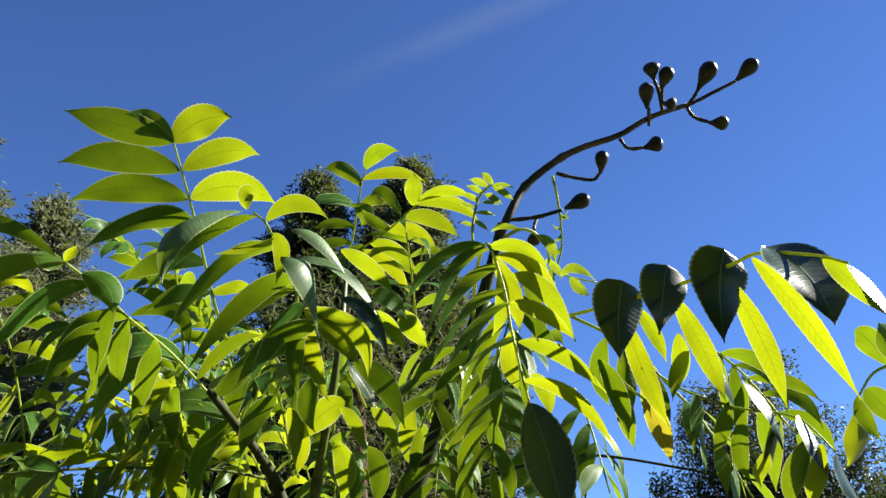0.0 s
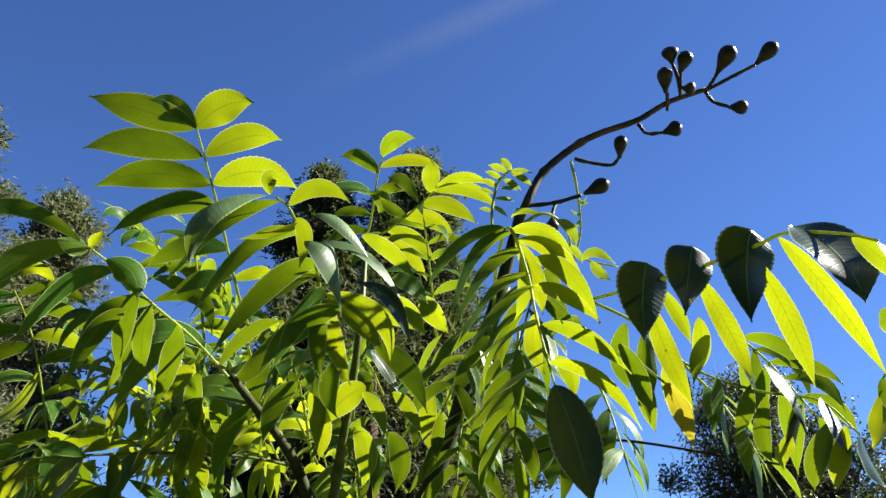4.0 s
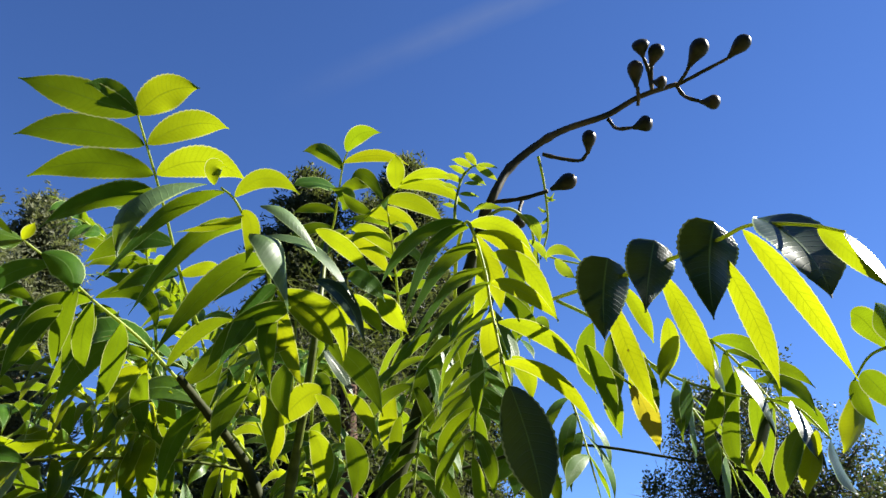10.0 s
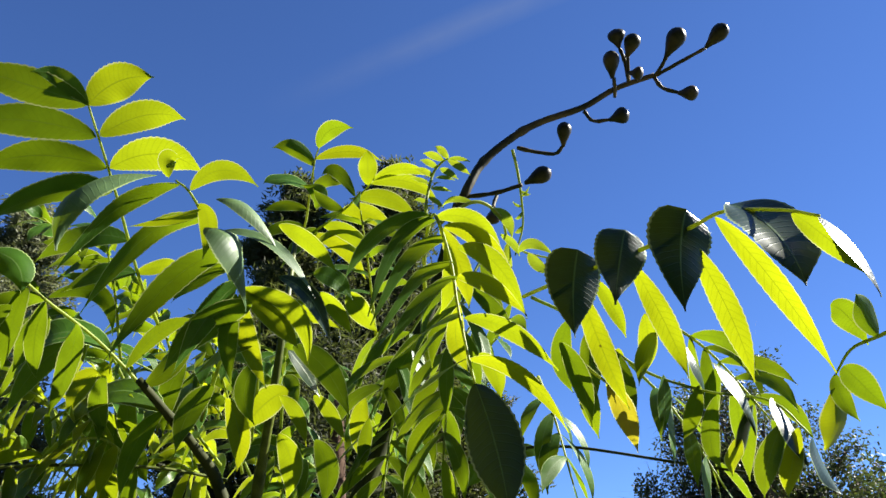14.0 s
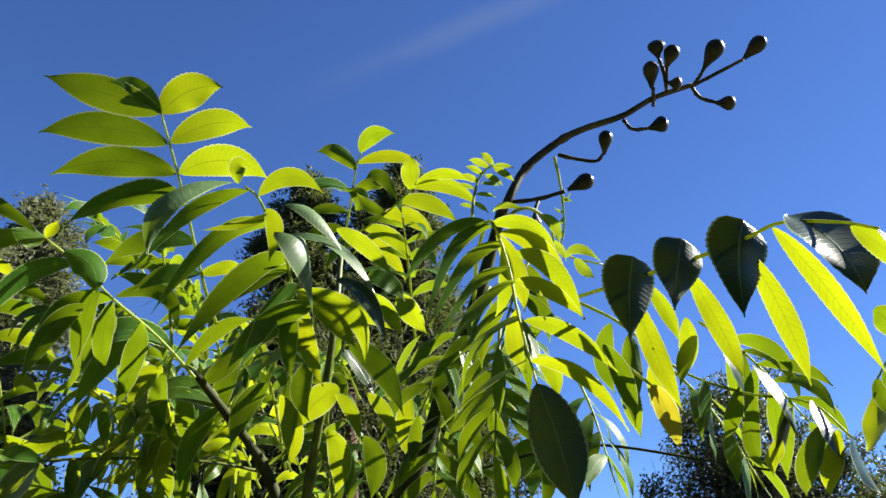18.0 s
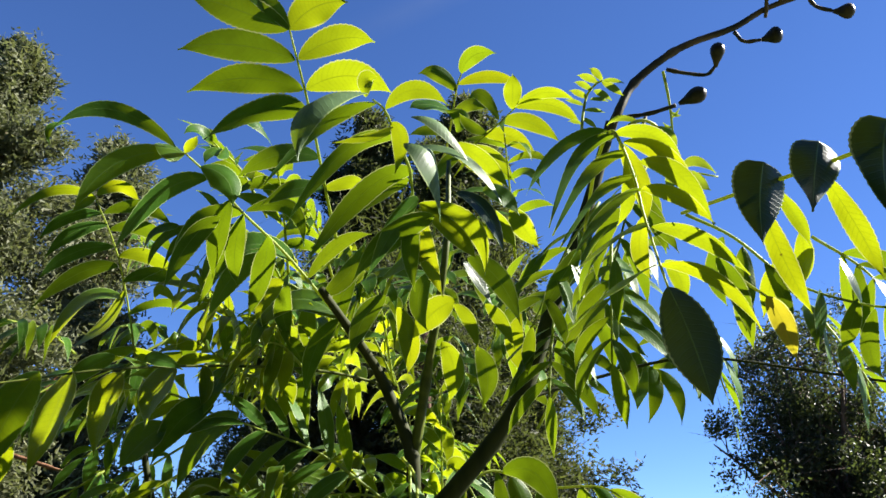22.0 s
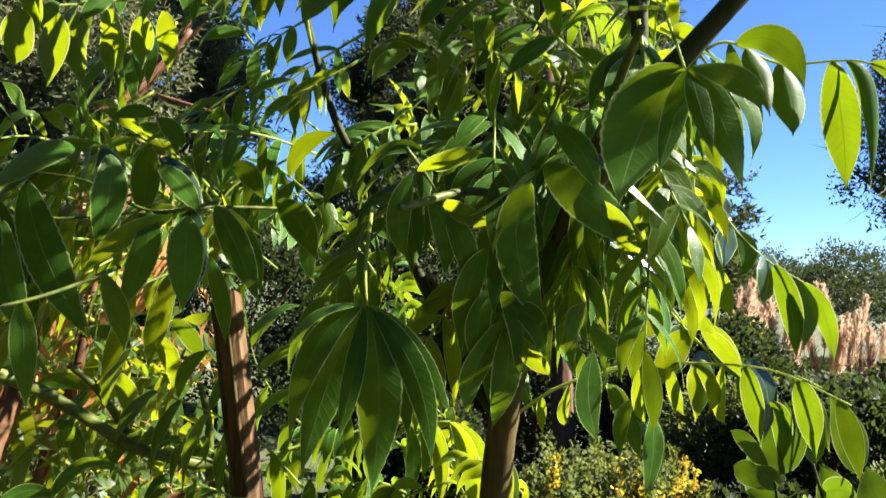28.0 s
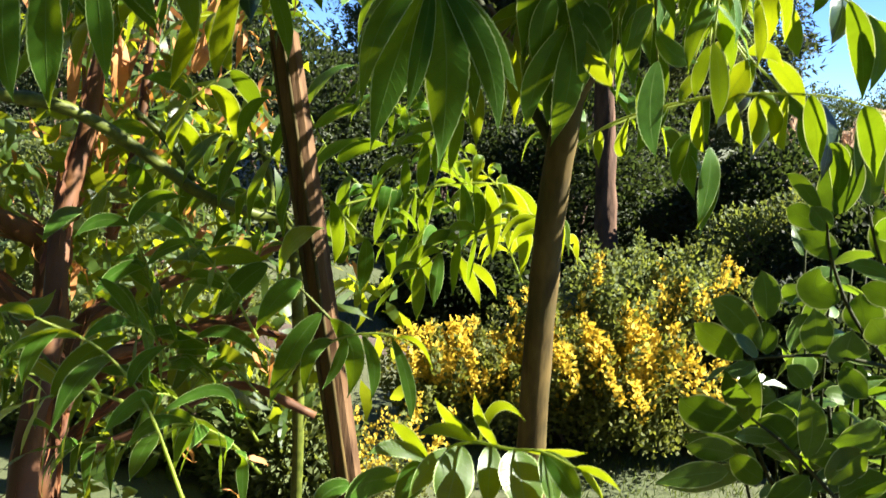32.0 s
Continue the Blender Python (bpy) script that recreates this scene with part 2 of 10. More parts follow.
TWIG = plain_mat("dry_twig", (0.104, 0.048, 0.024), (0.240, 0.128, 0.072), 40, 0.7, 0.4, 0.001)
PETIOLE = plain_mat("flower_stalk", (0.019, 0.019, 0.010), (0.056, 0.048, 0.026), 80, 0.6, 0.5, 0.001, None, (0.13, 0.09, 0.05))
BUD = plain_mat("bud_skin", (0.013, 0.014, 0.008), (0.034, 0.032, 0.018), 120, 0.38, 0.5, 0.0008, None, (0.085, 0.060, 0.035))
PINEBARK = plain_mat("pine_bark", (0.035, 0.020, 0.012), (0.115, 0.066, 0.040), 14, 0.9, 1.0, 0.02, (1, 1, 0.3))
DARKBARK = plain_mat("dark_bark", (0.06, 0.04, 0.028), (0.16, 0.11, 0.08), 9, 0.9, 0.9, 0.02, (1, 1, 0.25))


def ground_mat():
    m, t, p, o = nodes_of("lawn")
    fine = noise_of(t, 130, 8)
    wide = noise_of(t, 0.9, 4)
    col = ramp(t, fine, [(0.3, (0.026, 0.038, 0.010)), (0.7, (0.058, 0.072, 0.022))])
    col = mixed(t, ramp(t, wide, [(0.40, (0, 0, 0)), (0.65, (0.6, 0.6, 0.6))]), col, (0.068, 0.066, 0.030))
    t.links.new(col, p.inputs["Base Color"])
    p.inputs["Roughness"].default_value = 0.9
    bumped(t, p, fine, 0.15, 0.004)
    return m


LAWN = ground_mat()
SOIL = plain_mat("bark_mulch", (0.035, 0.022, 0.014), (0.13, 0.085, 0.055), 45, 0.95, 1.0, 0.02, None, (0.05, 0.05, 0.02))
PATH = plain_mat("gravel_path", (0.050, 0.036, 0.028), (0.090, 0.070, 0.055), 70, 0.95, 0.6, 0.01)

# ---- builders ----


def part(name, data, material, parent=None, label="", kind=""):
    """Links a mesh (or verts, faces) as one object under a thing or a part."""
    if isinstance(data, bmesh.types.BMesh):
        me = bpy.data.meshes.new(name)
        data.to_mesh(me)
        data.free()
    elif isinstance(data, tuple):
        me = bpy.data.meshes.new(name)
        me.from_pydata(data[0], [], data[1])
    else:
        me = data
    if not me.materials:
        me.materials.append(material)
    ob = new(name, me)
    ob.parent = parent
    return tagged(ob, label=label, kind=kind)


def smooth(ob):
    ob.data.polygons.foreach_set("use_smooth", [True] * len(ob.data.polygons))
    return ob


def spline(points, steps=6):
    """Catmull-Rom curve through the points."""
    p = [Vector(q) for q in points]
    p = [p[0] * 2 - p[1]] + p + [p[-1] * 2 - p[-2]]
    out = []
    for i in range(1, len(p) - 2):
        a, b, c, d = p[i - 1:i + 3]
        for k in range(steps):
            s = k / steps
            out.append(0.5 * (2 * b + (c - a) * s + (2 * a - 5 * b + 4 * c - d) * s * s + (3 * b - a - 3 * c + d) * s ** 3))
    return out + [p[-2]]


def tube(points, r0, r1, sides=8, rough=0.0, seed=0, steps=6, knots=0.0):
    """A tapering round limb along a curve, closed at both ends."""
    rnd = random.Random(seed)
    path = spline(points, steps)
    verts, faces = [], []
    n = len(path)
    side = None
    for i, c in enumerate(path):
        d = (path[min(i + 1, n - 1)] - path[max(i - 1, 0)]).normalized()
        if side is None:
            side = d.cross(Vector((0.31, 0.17, 0.93))).normalized()
        side = (side - d * side.dot(d)).normalized()
        other = d.cross(side)
        r = r0 + (r1 - r0) * i / (n - 1)
        if knots and rnd.random() < knots:
            r *= 1.22
        for k in range(sides):
            a = 2 * math.pi * k / sides
            q = r * (1 + rough * rnd.uniform(-1, 1))
            verts.append(c + (side * math.cos(a) + other * math.sin(a)) * q)
    for i in range(n - 1):
        for k in range(sides):
            k2 = (k + 1) % sides
            faces.append((i * sides + k, i * sides + k2, (i + 1) * sides + k2, (i + 1) * sides + k))
    faces.append(tuple(range(sides))[::-1])
    faces.append(tuple((n - 1) * sides + k for k in range(sides)))
    return verts, faces


def blade_mesh(name, base, mid, tip, normal, width, teeth=True, blunt=1.0, count=22, cup=0.10, seed=0, fold=None, early=0.90):
    """A leaf blade: pointed oval with a toothed edge, folded along the midrib, following a bent midrib."""
    rnd = random.Random(seed)
    b, m, t, nrm = Vector(base), Vector(mid), Vector(tip), Vector(normal)
    ctrl = m * 2 - (b + t) / 2
    bent, twist = rnd.uniform(0.06, 0.26), rnd.uniform(-0.25, 0.25)
    fold = bent if fold is None else fold
    wave, phase = rnd.uniform(0.008, 0.035), rnd.uniform(0, 6)
    verts, faces, uvs = [], [], []
    cols = (-1, -0.55, 0, 0.55, 1)
    for i in range(count + 1):
        s = i / count
        c = b * (1 - s) ** 2 + ctrl * 2 * s * (1 - s) + t * s * s
        d = ((ctrl - b) * (1 - s) + (t - ctrl) * s).normalized()
        nn = (nrm - d * nrm.dot(d)).normalized()
        nn = Matrix.Rotation(twist * (s - 0.4), 3, d) @ nn
        side = d.cross(nn)
        h = width / 2 * math.sin(math.pi * s ** early) ** ((0.68 + 0.62 * s ** 3) / blunt)
        h = max(h, 0.0008)
        tooth = (1.027 if i % 2 else 0.978) if teeth and 0 < i < count else 1
        for v in cols:
            k = h * v * (tooth if abs(v) == 1 else 1)
            up = fold * abs(v) * h - cup * v * v * h + wave * width * math.sin(s * 11 + phase + v) * v * v
            verts.append(c + side * k + nn * up)
            uvs.append((s, v))
    for i in range(count):
        for k in range(4):
            faces.append((i * 5 + k, i * 5 + k + 1, i * 5 + k + 6, i * 5 + k + 5))
    me = bpy.data.meshes.new(name)
    me.from_pydata(verts, [], faces)
    layer = me.uv_layers.new(name="UVMap")
    idx = np.empty(len(me.loops), dtype=np.int32)
    me.loops.foreach_get("vertex_index", idx)
    layer.data.foreach_set("uv", np.array(uvs, dtype=np.float32)[idx].ravel())
    me.polygons.foreach_set("use_smooth", [True] * len(me.polygons))
    return me


def scatter(places, ways, lengths, widths, rng, bend=0.25, leafy=True):
    """Many small leaves as one pair of arrays: each a bent diamond of four triangles, or a needle of one."""
    places, ways = np.asarray(places, float), np.asarray(ways, float)
    n = len(places)
    ways = ways / np.maximum(np.linalg.norm(ways, axis=1, keepdims=True), 1e-6)
    rnd = rng.normal(size=(n, 3))
    side = np.cross(ways, rnd)
    side /= np.maximum(np.linalg.norm(side, axis=1, keepdims=True), 1e-6)
    nrm = np.cross(side, ways)
    L = np.broadcast_to(np.asarray(lengths, float), (n,))[:, None]
    W = np.broadcast_to(np.asarray(widths, float), (n,))[:, None]
    if not leafy:
        v = np.stack([places - side * W / 2, places + side * W / 2, places + ways * L], axis=1)
        return v.reshape(-1, 3), np.arange(3 * n).reshape(-1, 3)
    a = places
    m1 = places + ways * L * 0.30 + nrm * L * bend * 0.42
    m2 = places + ways * L * 0.66 + nrm * L * bend * 0.45
    b = places + ways * L
    v = np.stack([a, m1 - side * W / 2, m1 + side * W / 2, m2 - side * W * 0.40, m2 + side * W * 0.40, b], axis=1)
    k = np.arange(n)[:, None] * 6
    f = np.concatenate([k + [0, 1, 2], k + [1, 3, 4], k + [1, 4, 2], k + [3, 5, 4]], axis=0)
    return v.reshape(-1, 3), f


def stuff(name, sets, material, parent=None, label="", kind=""):
    vs, fs, o = [], [], 0
    for v, f in sets:
        vs.append(v)
        fs.append(f + o)
        o += len(v)
    v, f = np.concatenate(vs), np.concatenate(fs)
    me = bpy.data.meshes.new(name)
    me.vertices.add(len(v))
    me.vertices.foreach_set("co", v.astype(np.float32).ravel())
    me.loops.add(len(f) * 3)
    me.loops.foreach_set("vertex_index", f.astype(np.int32).ravel())
    me.polygons.add(len(f))
    me.polygons.foreach_set("loop_start", np.arange(0, 3 * len(f), 3, dtype=np.int32))
    me.update(calc_edges=True)
    me.materials.append(material)
    ob = new(name, me)
    ob.parent = parent
    return tagged(ob, label=label, kind=kind)


def thing(name, place, label, category, group="", kind=""):
    ob = new(name)
    ob.location = place
    ob.empty_display_size = 0.1
    tagged(ob, label, category, group, kind)
    return ob


def under(ob, parent):
    """Makes ob a child of parent and keeps it where it is in the world."""
    ob.parent = parent
    ob.matrix_parent_inverse = Matrix.Translation(-parent.location)
    return ob


# ---- ground ----


def ground():
    verts, faces, rings, spokes = [(0, 3, GROUND)], [], [], 48
    radii = [0.6 * 1.22 ** i for i in range(34)]
    for r in radii:
        for k in range(spokes):
            a = 2 * math.pi * k / spokes
            x, y = r * math.cos(a), 3 + r * math.sin(a)
            z = GROUND + 0.03 * noise.noise((x * 0.5, y * 0.5, 0)) * min(1, r / 3)
            verts.append((x, y, z))
    for k in range(spokes):
        faces.append((0, 1 + k, 1 + (k + 1) % spokes))
    for i in range(len(radii) - 1):
        for k in range(spokes):
            a, b = 1 + i * spokes, 1 + (i + 1) * spokes
            faces.append((a + k, b + k, b + (k + 1) % spokes, a + (k + 1) % spokes))
    g = part("ground", (verts, faces), LAWN)
    smooth(g)
    tagged(g, "sunlit pale green mown lawn", "ground", kind="structure")


def patch(name, cx, cy, rx, ry, lift, material, label, category, seed):
    rnd = random.Random(seed)
    verts, faces, n = [(cx, cy, GROUND + lift + 0.03)], [], 40
    for ring in (0.5, 1.0):
        for k in range(n):
            a = 2 * math.pi * k / n
            j = 1 + 0.12 * math.sin(3 * a + seed) + 0.06 * rnd.uniform(-1, 1)
            z = GROUND + lift + (0.02 if ring < 1 else -0.04)
            verts.append((cx + rx * ring * j * math.cos(a), cy + ry * ring * j * math.sin(a), z))
    faces += [(0, 1 + k, 1 + (k + 1) % n) for k in range(n)]
    faces += [(1 + k, 1 + n + k, 1 + n + (k + 1) % n, 1 + (k + 1) % n) for k in range(n)]
    tagged(smooth(part(name, (verts, faces), material)), label, category, kind="structure")


ground()
patch("planting_bed", -0.5, 1.5, 1.9, 1.1, 0.03, SOIL, "dark bark mulch bed under the young tree", "planting bed", 3)
patch("path", -2.6, 4.45, 1.6, 0.28, 0.02, PATH, "narrow pinkish gravel path across the lawn", "path", 5)

# ---- the young tree with feathered leaves ----
tree = thing("sapling_tree", (-0.43, 1.72, GROUND), "young tree with glossy green feathered leaves beside a wooden stake", "tree")
SEED = [0]


def limb(name, points, r0, r1, material, label="", sides=10, rough=0.05, knots=0.08):
    SEED[0] += 1
    return under(smooth(part(name, tube(points, r0, r1, sides, rough, SEED[0], 7, knots), material, label=label)), tree)


trunk = limb("trunk", [(-0.395, 1.74, GROUND - 0.02), (-0.405, 1.73, 0.2), (-0.412, 1.69, 0.75), (-0.400, 1.645, 1.07), (-0.368, 1.595, 1.25), (-0.262, 1.475, 1.52), (-0.211, 1.425, 1.64)], 0.031, 0.021, TRUNK, "straight grey-brown trunk with rough bark", 14, 0.05)
limb("branch", [(-0.222, 1.44, 1.60), (-0.145, 1.40, 1.67), (-0.044, 1.385, 1.805), (0.02, 1.37, 1.98), (0.08, 1.33, 2.15), (0.119, 1.283, 2.285)], 0.017, 0.0095, BARK, "dark green branch that ends in the bud stalk")
limb("branch", [(-0.22, 1.44, 1.62), (-0.218, 1.41, 1.72), (-0.272, 1.42, 1.84), (-0.303, 1.373, 1.89), (-0.36, 1.25, 1.96)], 0.013, 0.006, BARK)
limb("branch", [(-0.218, 1.42, 1.70), (-0.195, 1.38, 1.86), (-0.165, 1.30, 2.05), (-0.17, 1.36, 2.25)], 0.010, 0.004, GREENWOOD)
limb("branch", [(-0.40, 1.64, 1.08), (-0.52, 1.68, 1.25), (-0.62, 1.68, 1.42), (-0.733, 1.645, 1.604), (-0.80, 1.63, 1.80)], 0.011, 0.006, BARK)
limb("branch", [(-0.37, 1.60, 1.22), (-0.43, 1.63, 1.24), (-0.496, 1.676, 1.262), (-0.56, 1.71, 1.33)], 0.014, 0.009, TWIG, "broken reddish-brown dead branch stub", 9, 0.1)
limb("branch", [(-0.26, 1.46, 1.55), (-0.24, 1.30, 1.60), (-0.22, 1.22, 1.64)], 0.008, 0.005, GREENWOOD)
limb("branch", [(-0.28, 1.49, 1.48), (-0.12, 1.55, 1.58), (0.0, 1.58, 1.66)], 0.007, 0.004, GREENWOOD)
limb("branch", [(-0.31, 1.53, 1.42), (-0.42, 1.40, 1.46), (-0.50, 1.24, 1.42)], 0.008, 0.005, GREENWOOD)
limb("branch", [(-0.05, 1.385, 1.81), (0.10, 1.45, 1.87), (0.26, 1.42, 1.90), (0.45, 1.35, 1.86), (0.60, 1.28, 1.82)], 0.0035, 0.0018, BARK)


def bud(stalk_points, neck, end, width, parent):
    """A pear-shaped flower bud on a short stalk."""
    SEED[0] += 1
    st = under(smooth(part("bud_stalk", tube(stalk_points, 0.0035, 0.0030, 8, 0.12, SEED[0], 5, 0.15), PETIOLE)), tree)
    a, b = Vector(neck), Vector(end)
    d = (b - a)
    length = d.length * 1.05
    q = d.to_track_quat("Z", "Y")
    bm = bmesh.new()
    rows = [(0.0, 0.22), (0.08, 0.30), (0.22, 0.45), (0.40, 0.74), (0.58, 0.97), (0.72, 1.0), (0.85, 0.86), (0.94, 0.55), (0.985, 0.25), (1.0, 0.08)]
    rings = []
    for h, r in rows:
        rings.append([bm.verts.new(a + q @ Vector((r * width / 2 * math.cos(k * math.pi / 7) * (1 + 0.03 * math.cos(5 * k)), r * width / 2 * math.sin(k * math.pi / 7), h * length))) for k in range(14)])
    for i in range(len(rings) - 1):
        for k in range(14):
            bm.faces.new((rings[i][k], rings[i][(k + 1) % 14], rings[i + 1][(k + 1) % 14], rings[i + 1][k]))
    bm.faces.new(rings[0][::-1])
    bm.faces.new(rings[-1])
    ob = smooth(part("bud", bm, BUD, label="dark olive pear-shaped flower bud"))
    under(ob, tree)


limb("bud_spike", [(0.114, 1.290, 2.262), (0.129, 1.271, 2.296), (0.162, 1.277, 2.361), (0.221, 1.273, 2.414), (0.270, 1.271, 2.442), (0.340, 1.264, 2.466), (0.401, 1.258, 2.503), (0.469, 1.242, 2.521)], 0.0085, 0.0045, PETIOLE, "arching dark stalk of flower buds")
bud([(0.129, 1.275, 2.288), (0.178, 1.258, 2.286), (0.221, 1.237, 2.289)], (0.225, 1.232, 2.289), (0.264, 1.210, 2.299), 0.0282, tree)
bud([(0.222, 1.285, 2.394), (0.257, 1.275, 2.378), (0.285, 1.262, 2.367), (0.295, 1.243, 2.371)], (0.295, 1.241, 2.367), (0.295, 1.213, 2.396), 0.0251, tree)
bud([(0.343, 1.268, 2.460), (0.356, 1.265, 2.438), (0.381, 1.250, 2.429)], (0.380, 1.246, 2.426), (0.409, 1.228, 2.427), 0.0293, tree)
bud([(0.400, 1.266, 2.491), (0.397, 1.248, 2.496), (0.392, 1.229, 2.503)], (0.389, 1.227, 2.501), (0.382, 1.194, 2.533), 0.0287, tree)
bud([(0.424, 1.250, 2.514), (0.412, 1.220, 2.538), (0.399, 1.199, 2.550)], (0.399, 1.197, 2.546), (0.389, 1.175, 2.565), 0.0311, tree)
bud([(0.424, 1.248, 2.517), (0.419, 1.226, 2.527), (0.416, 1.207, 2.533)], (0.413, 1.206, 2.530), (0.422, 1.173, 2.553), 0.0289, tree)
bud([(0.424, 1.250, 2.514), (0.419, 1.234, 2.516), (0.421, 1.222, 2.511)], (0.418, 1.220, 2.508), (0.438, 1.211, 2.499), 0.0244, tree)
bud([(0.469, 1.245, 2.518), (0.477, 1.222, 2.524), (0.481, 1.201, 2.528)], (0.479, 1.199, 2.525), (0.498, 1.159, 2.553), 0.0335, tree)
bud([(0.469, 1.245, 2.518), (0.481, 1.243, 2.493), (0.504, 1.232, 2.474)], (0.501, 1.230, 2.472), (0.530, 1.216, 2.461), 0.0268, tree)
bud([(0.469, 1.244, 2.519), (0.507, 1.210, 2.524), (0.542, 1.177, 2.527)], (0.541, 1.174, 2.525), (0.567, 1.138, 2.542), 0.0290, tree)
bud([(0.185, 1.315, 2.313), (0.180, 1.310, 2.298), (0.177, 1.304, 2.283)], (0.177, 1.301, 2.281), (0.176, 1.306, 2.254), 0.0250, tree)

def stalk(*points, material=None):
    """The stalk of a feathered leaf."""
    SEED[0] += 1
    ob = smooth(part("leaf_stalk", tube(points, 0.0030, 0.0014, 7, 0.06, SEED[0], 6), material or STALK))
    return under(ob, tree)


def blade(parent, base, mid, tip, normal, width, material=None, fold=None, count=34, early=0.90):
    """A leaflet on a stalk."""
    SEED[0] += 1
    me = blade_mesh("leaflet", base, mid, tip, normal, width * 0.88, seed=SEED[0], fold=fold, count=count, early=early)
    ob = part("leaflet", me, material or LEAF)
    ob.parent = parent
    return ob


def pinnate(base, mid, tip, pairs, length, width, droop=0.5, spread=0.8, seed=1, start=0.3, material=None, up=(-0.6, -0.8, 0.0)):
    """A feathered leaf: an arching stalk with pairs of leaflets and one at the end."""
    rnd = random.Random(seed)
    b, m, t = Vector(base), Vector(mid), Vector(tip)
    s = stalk(b, m, t)
    ctrl = m * 2 - (b + t) / 2
    upv = Vector(up).normalized()
    for i in range(pairs + 1):
        k = start + (1 - start) * i / pairs
        c = b * (1 - k) ** 2 + ctrl * 2 * k * (1 - k) + t * k * k
        d = ((ctrl - b) * (1 - k) + (t - ctrl) * k).normalized()
        side = d.cross(upv).normalized()
        turns = (0,) if i == pairs else (-1, 1)
        for sg in turns:
            size = length * (0.72 + 0.28 * math.sin(math.pi * (0.2 + 0.7 * k))) * rnd.uniform(0.85, 1.12)
            w = (side * sg * spread * rnd.uniform(0.85, 1.15) + d * rnd.uniform(0.45, 0.7) + Vector((rnd.uniform(-.2, .2), rnd.uniform(-.2, .2), rnd.uniform(-.2, .1)))).normalized()
            g = droop * rnd.uniform(0.3, 1.1)
            end = c + (w + Vector((0, 0, -g))).normalized() * size
            half = c + (w + Vector((0, 0, -g * 0.35))).normalized() * size * 0.52
            nrm = upv + Vector((rnd.uniform(-.7, .7), rnd.uniform(-.4, .4), rnd.uniform(-.5, .5))) + side * sg * 0.4
            blade(s, c, half, end, nrm, width * rnd.uniform(1.0, 1.4), material, count=20)
    return s


# A: tall upright leaf, upper left
s = stalk((-0.339, 1.232, 2.042), (-0.334, 1.124, 2.067), (-0.342, 1.015, 2.145), (-0.357, 0.927, 2.219))
blade(s, (-0.358, 0.927, 2.219), (-0.410, 0.878, 2.213), (-0.462, 0.828, 2.201), (0.497, -0.381, -0.780), 0.053, LEAF_SHADED, fold=0.08)
blade(s, (-0.358, 0.927, 2.219), (-0.377, 0.890, 2.231), (-0.401, 0.864, 2.221), (0.639, -0.448, -0.625), 0.028, LEAF_SHADED)
blade(s, (-0.354, 0.958, 2.192), (-0.425, 0.919, 2.190), (-0.490, 0.892, 2.164), (0.445, -0.659, -0.607), 0.049, LEAF_SHADED, fold=0.08)
blade(s, (-0.348, 0.990, 2.165), (-0.425, 0.967, 2.170), (-0.499, 0.957, 2.142), (0.246, -0.927, -0.284), 0.049, LEAF_SHADED, fold=0.08)
blade(s, (-0.345, 1.014, 2.144), (-0.407, 0.973, 2.115), (-0.458, 0.945, 2.060), (0.510, 0.188, -0.839), 0.081, LEAF_SHADED, fold=-0.05)
blade(s, (-0.357, 0.927, 2.219), (-0.322, 0.918, 2.249), (-0.279, 0.922, 2.259), (0.243, -0.783, -0.573), 0.054, fold=0.06)
blade(s, (-0.350, 0.959, 2.194), (-0.296, 0.954, 2.223), (-0.246, 0.963, 2.223), (0.256, -0.454, -0.854), 0.049, fold=0.06)
blade(s, (-0.344, 0.991, 2.166), (-0.282, 0.985, 2.184), (-0.223, 0.997, 2.162), (0.009, -0.679, -0.734), 0.052, fold=0.06)
blade(s, (-0.338, 1.074, 2.103), (-0.397, 1.063, 2.102), (-0.457, 1.069, 2.067), (-0.016, -0.981, 0.195), 0.048, LEAF_SHADED)
blade(s, (-0.337, 1.114, 2.072), (-0.378, 1.101, 2.065), (-0.424, 1.095, 2.035), (0.088, -0.957, 0.275), 0.040, LEAF_SHADED)
blade(s, (-0.336, 1.115, 2.072), (-0.299, 1.117, 2.084), (-0.274, 1.122, 2.084), (0.213, -0.279, -0.936), 0.035, fold=0.06)
# B: near leaf at the middle
s = stalk((-0.294, 1.362, 1.928), (-0.216, 1.185, 2.032), (-0.199, 1.058, 2.065), (-0.215, 1.014, 2.097), (-0.225, 0.966, 2.114), (-0.242, 0.955, 2.126))
blade(s, (-0.250, 0.952, 2.128), (-0.248, 0.936, 2.145), (-0.232, 0.935, 2.145), (0.314, -0.472, -0.824), 0.026, fold=-0.2)
blade(s, (-0.237, 0.959, 2.122), (-0.309, 0.972, 2.101), (-0.392, 1.006, 2.025), (0.549, 0.107, -0.829), 0.052, LEAF_SHADED)
blade(s, (-0.218, 1.010, 2.098), (-0.286, 1.010, 2.078), (-0.366, 1.040, 1.981), (0.553, -0.303, -0.776), 0.038, LEAF_SHADED)
blade(s, (-0.195, 1.054, 2.070), (-0.264, 1.072, 2.048), (-0.358, 1.115, 1.945), (0.492, -0.336, -0.803), 0.052, LEAF_SHADED)
blade(s, (-0.225, 0.964, 2.117), (-0.185, 0.954, 2.140), (-0.142, 0.968, 2.124), (0.083, -0.876, -0.476), 0.029)
blade(s, (-0.220, 0.984, 2.108), (-0.208, 0.999, 2.088), (-0.216, 1.020, 2.049), (0.149, -0.848, -0.509), 0.027)
blade(s, (-0.217, 0.996, 2.105), (-0.244, 0.982, 2.087), (-0.297, 0.963, 2.064), (0.414, 0.110, -0.904), 0.033)
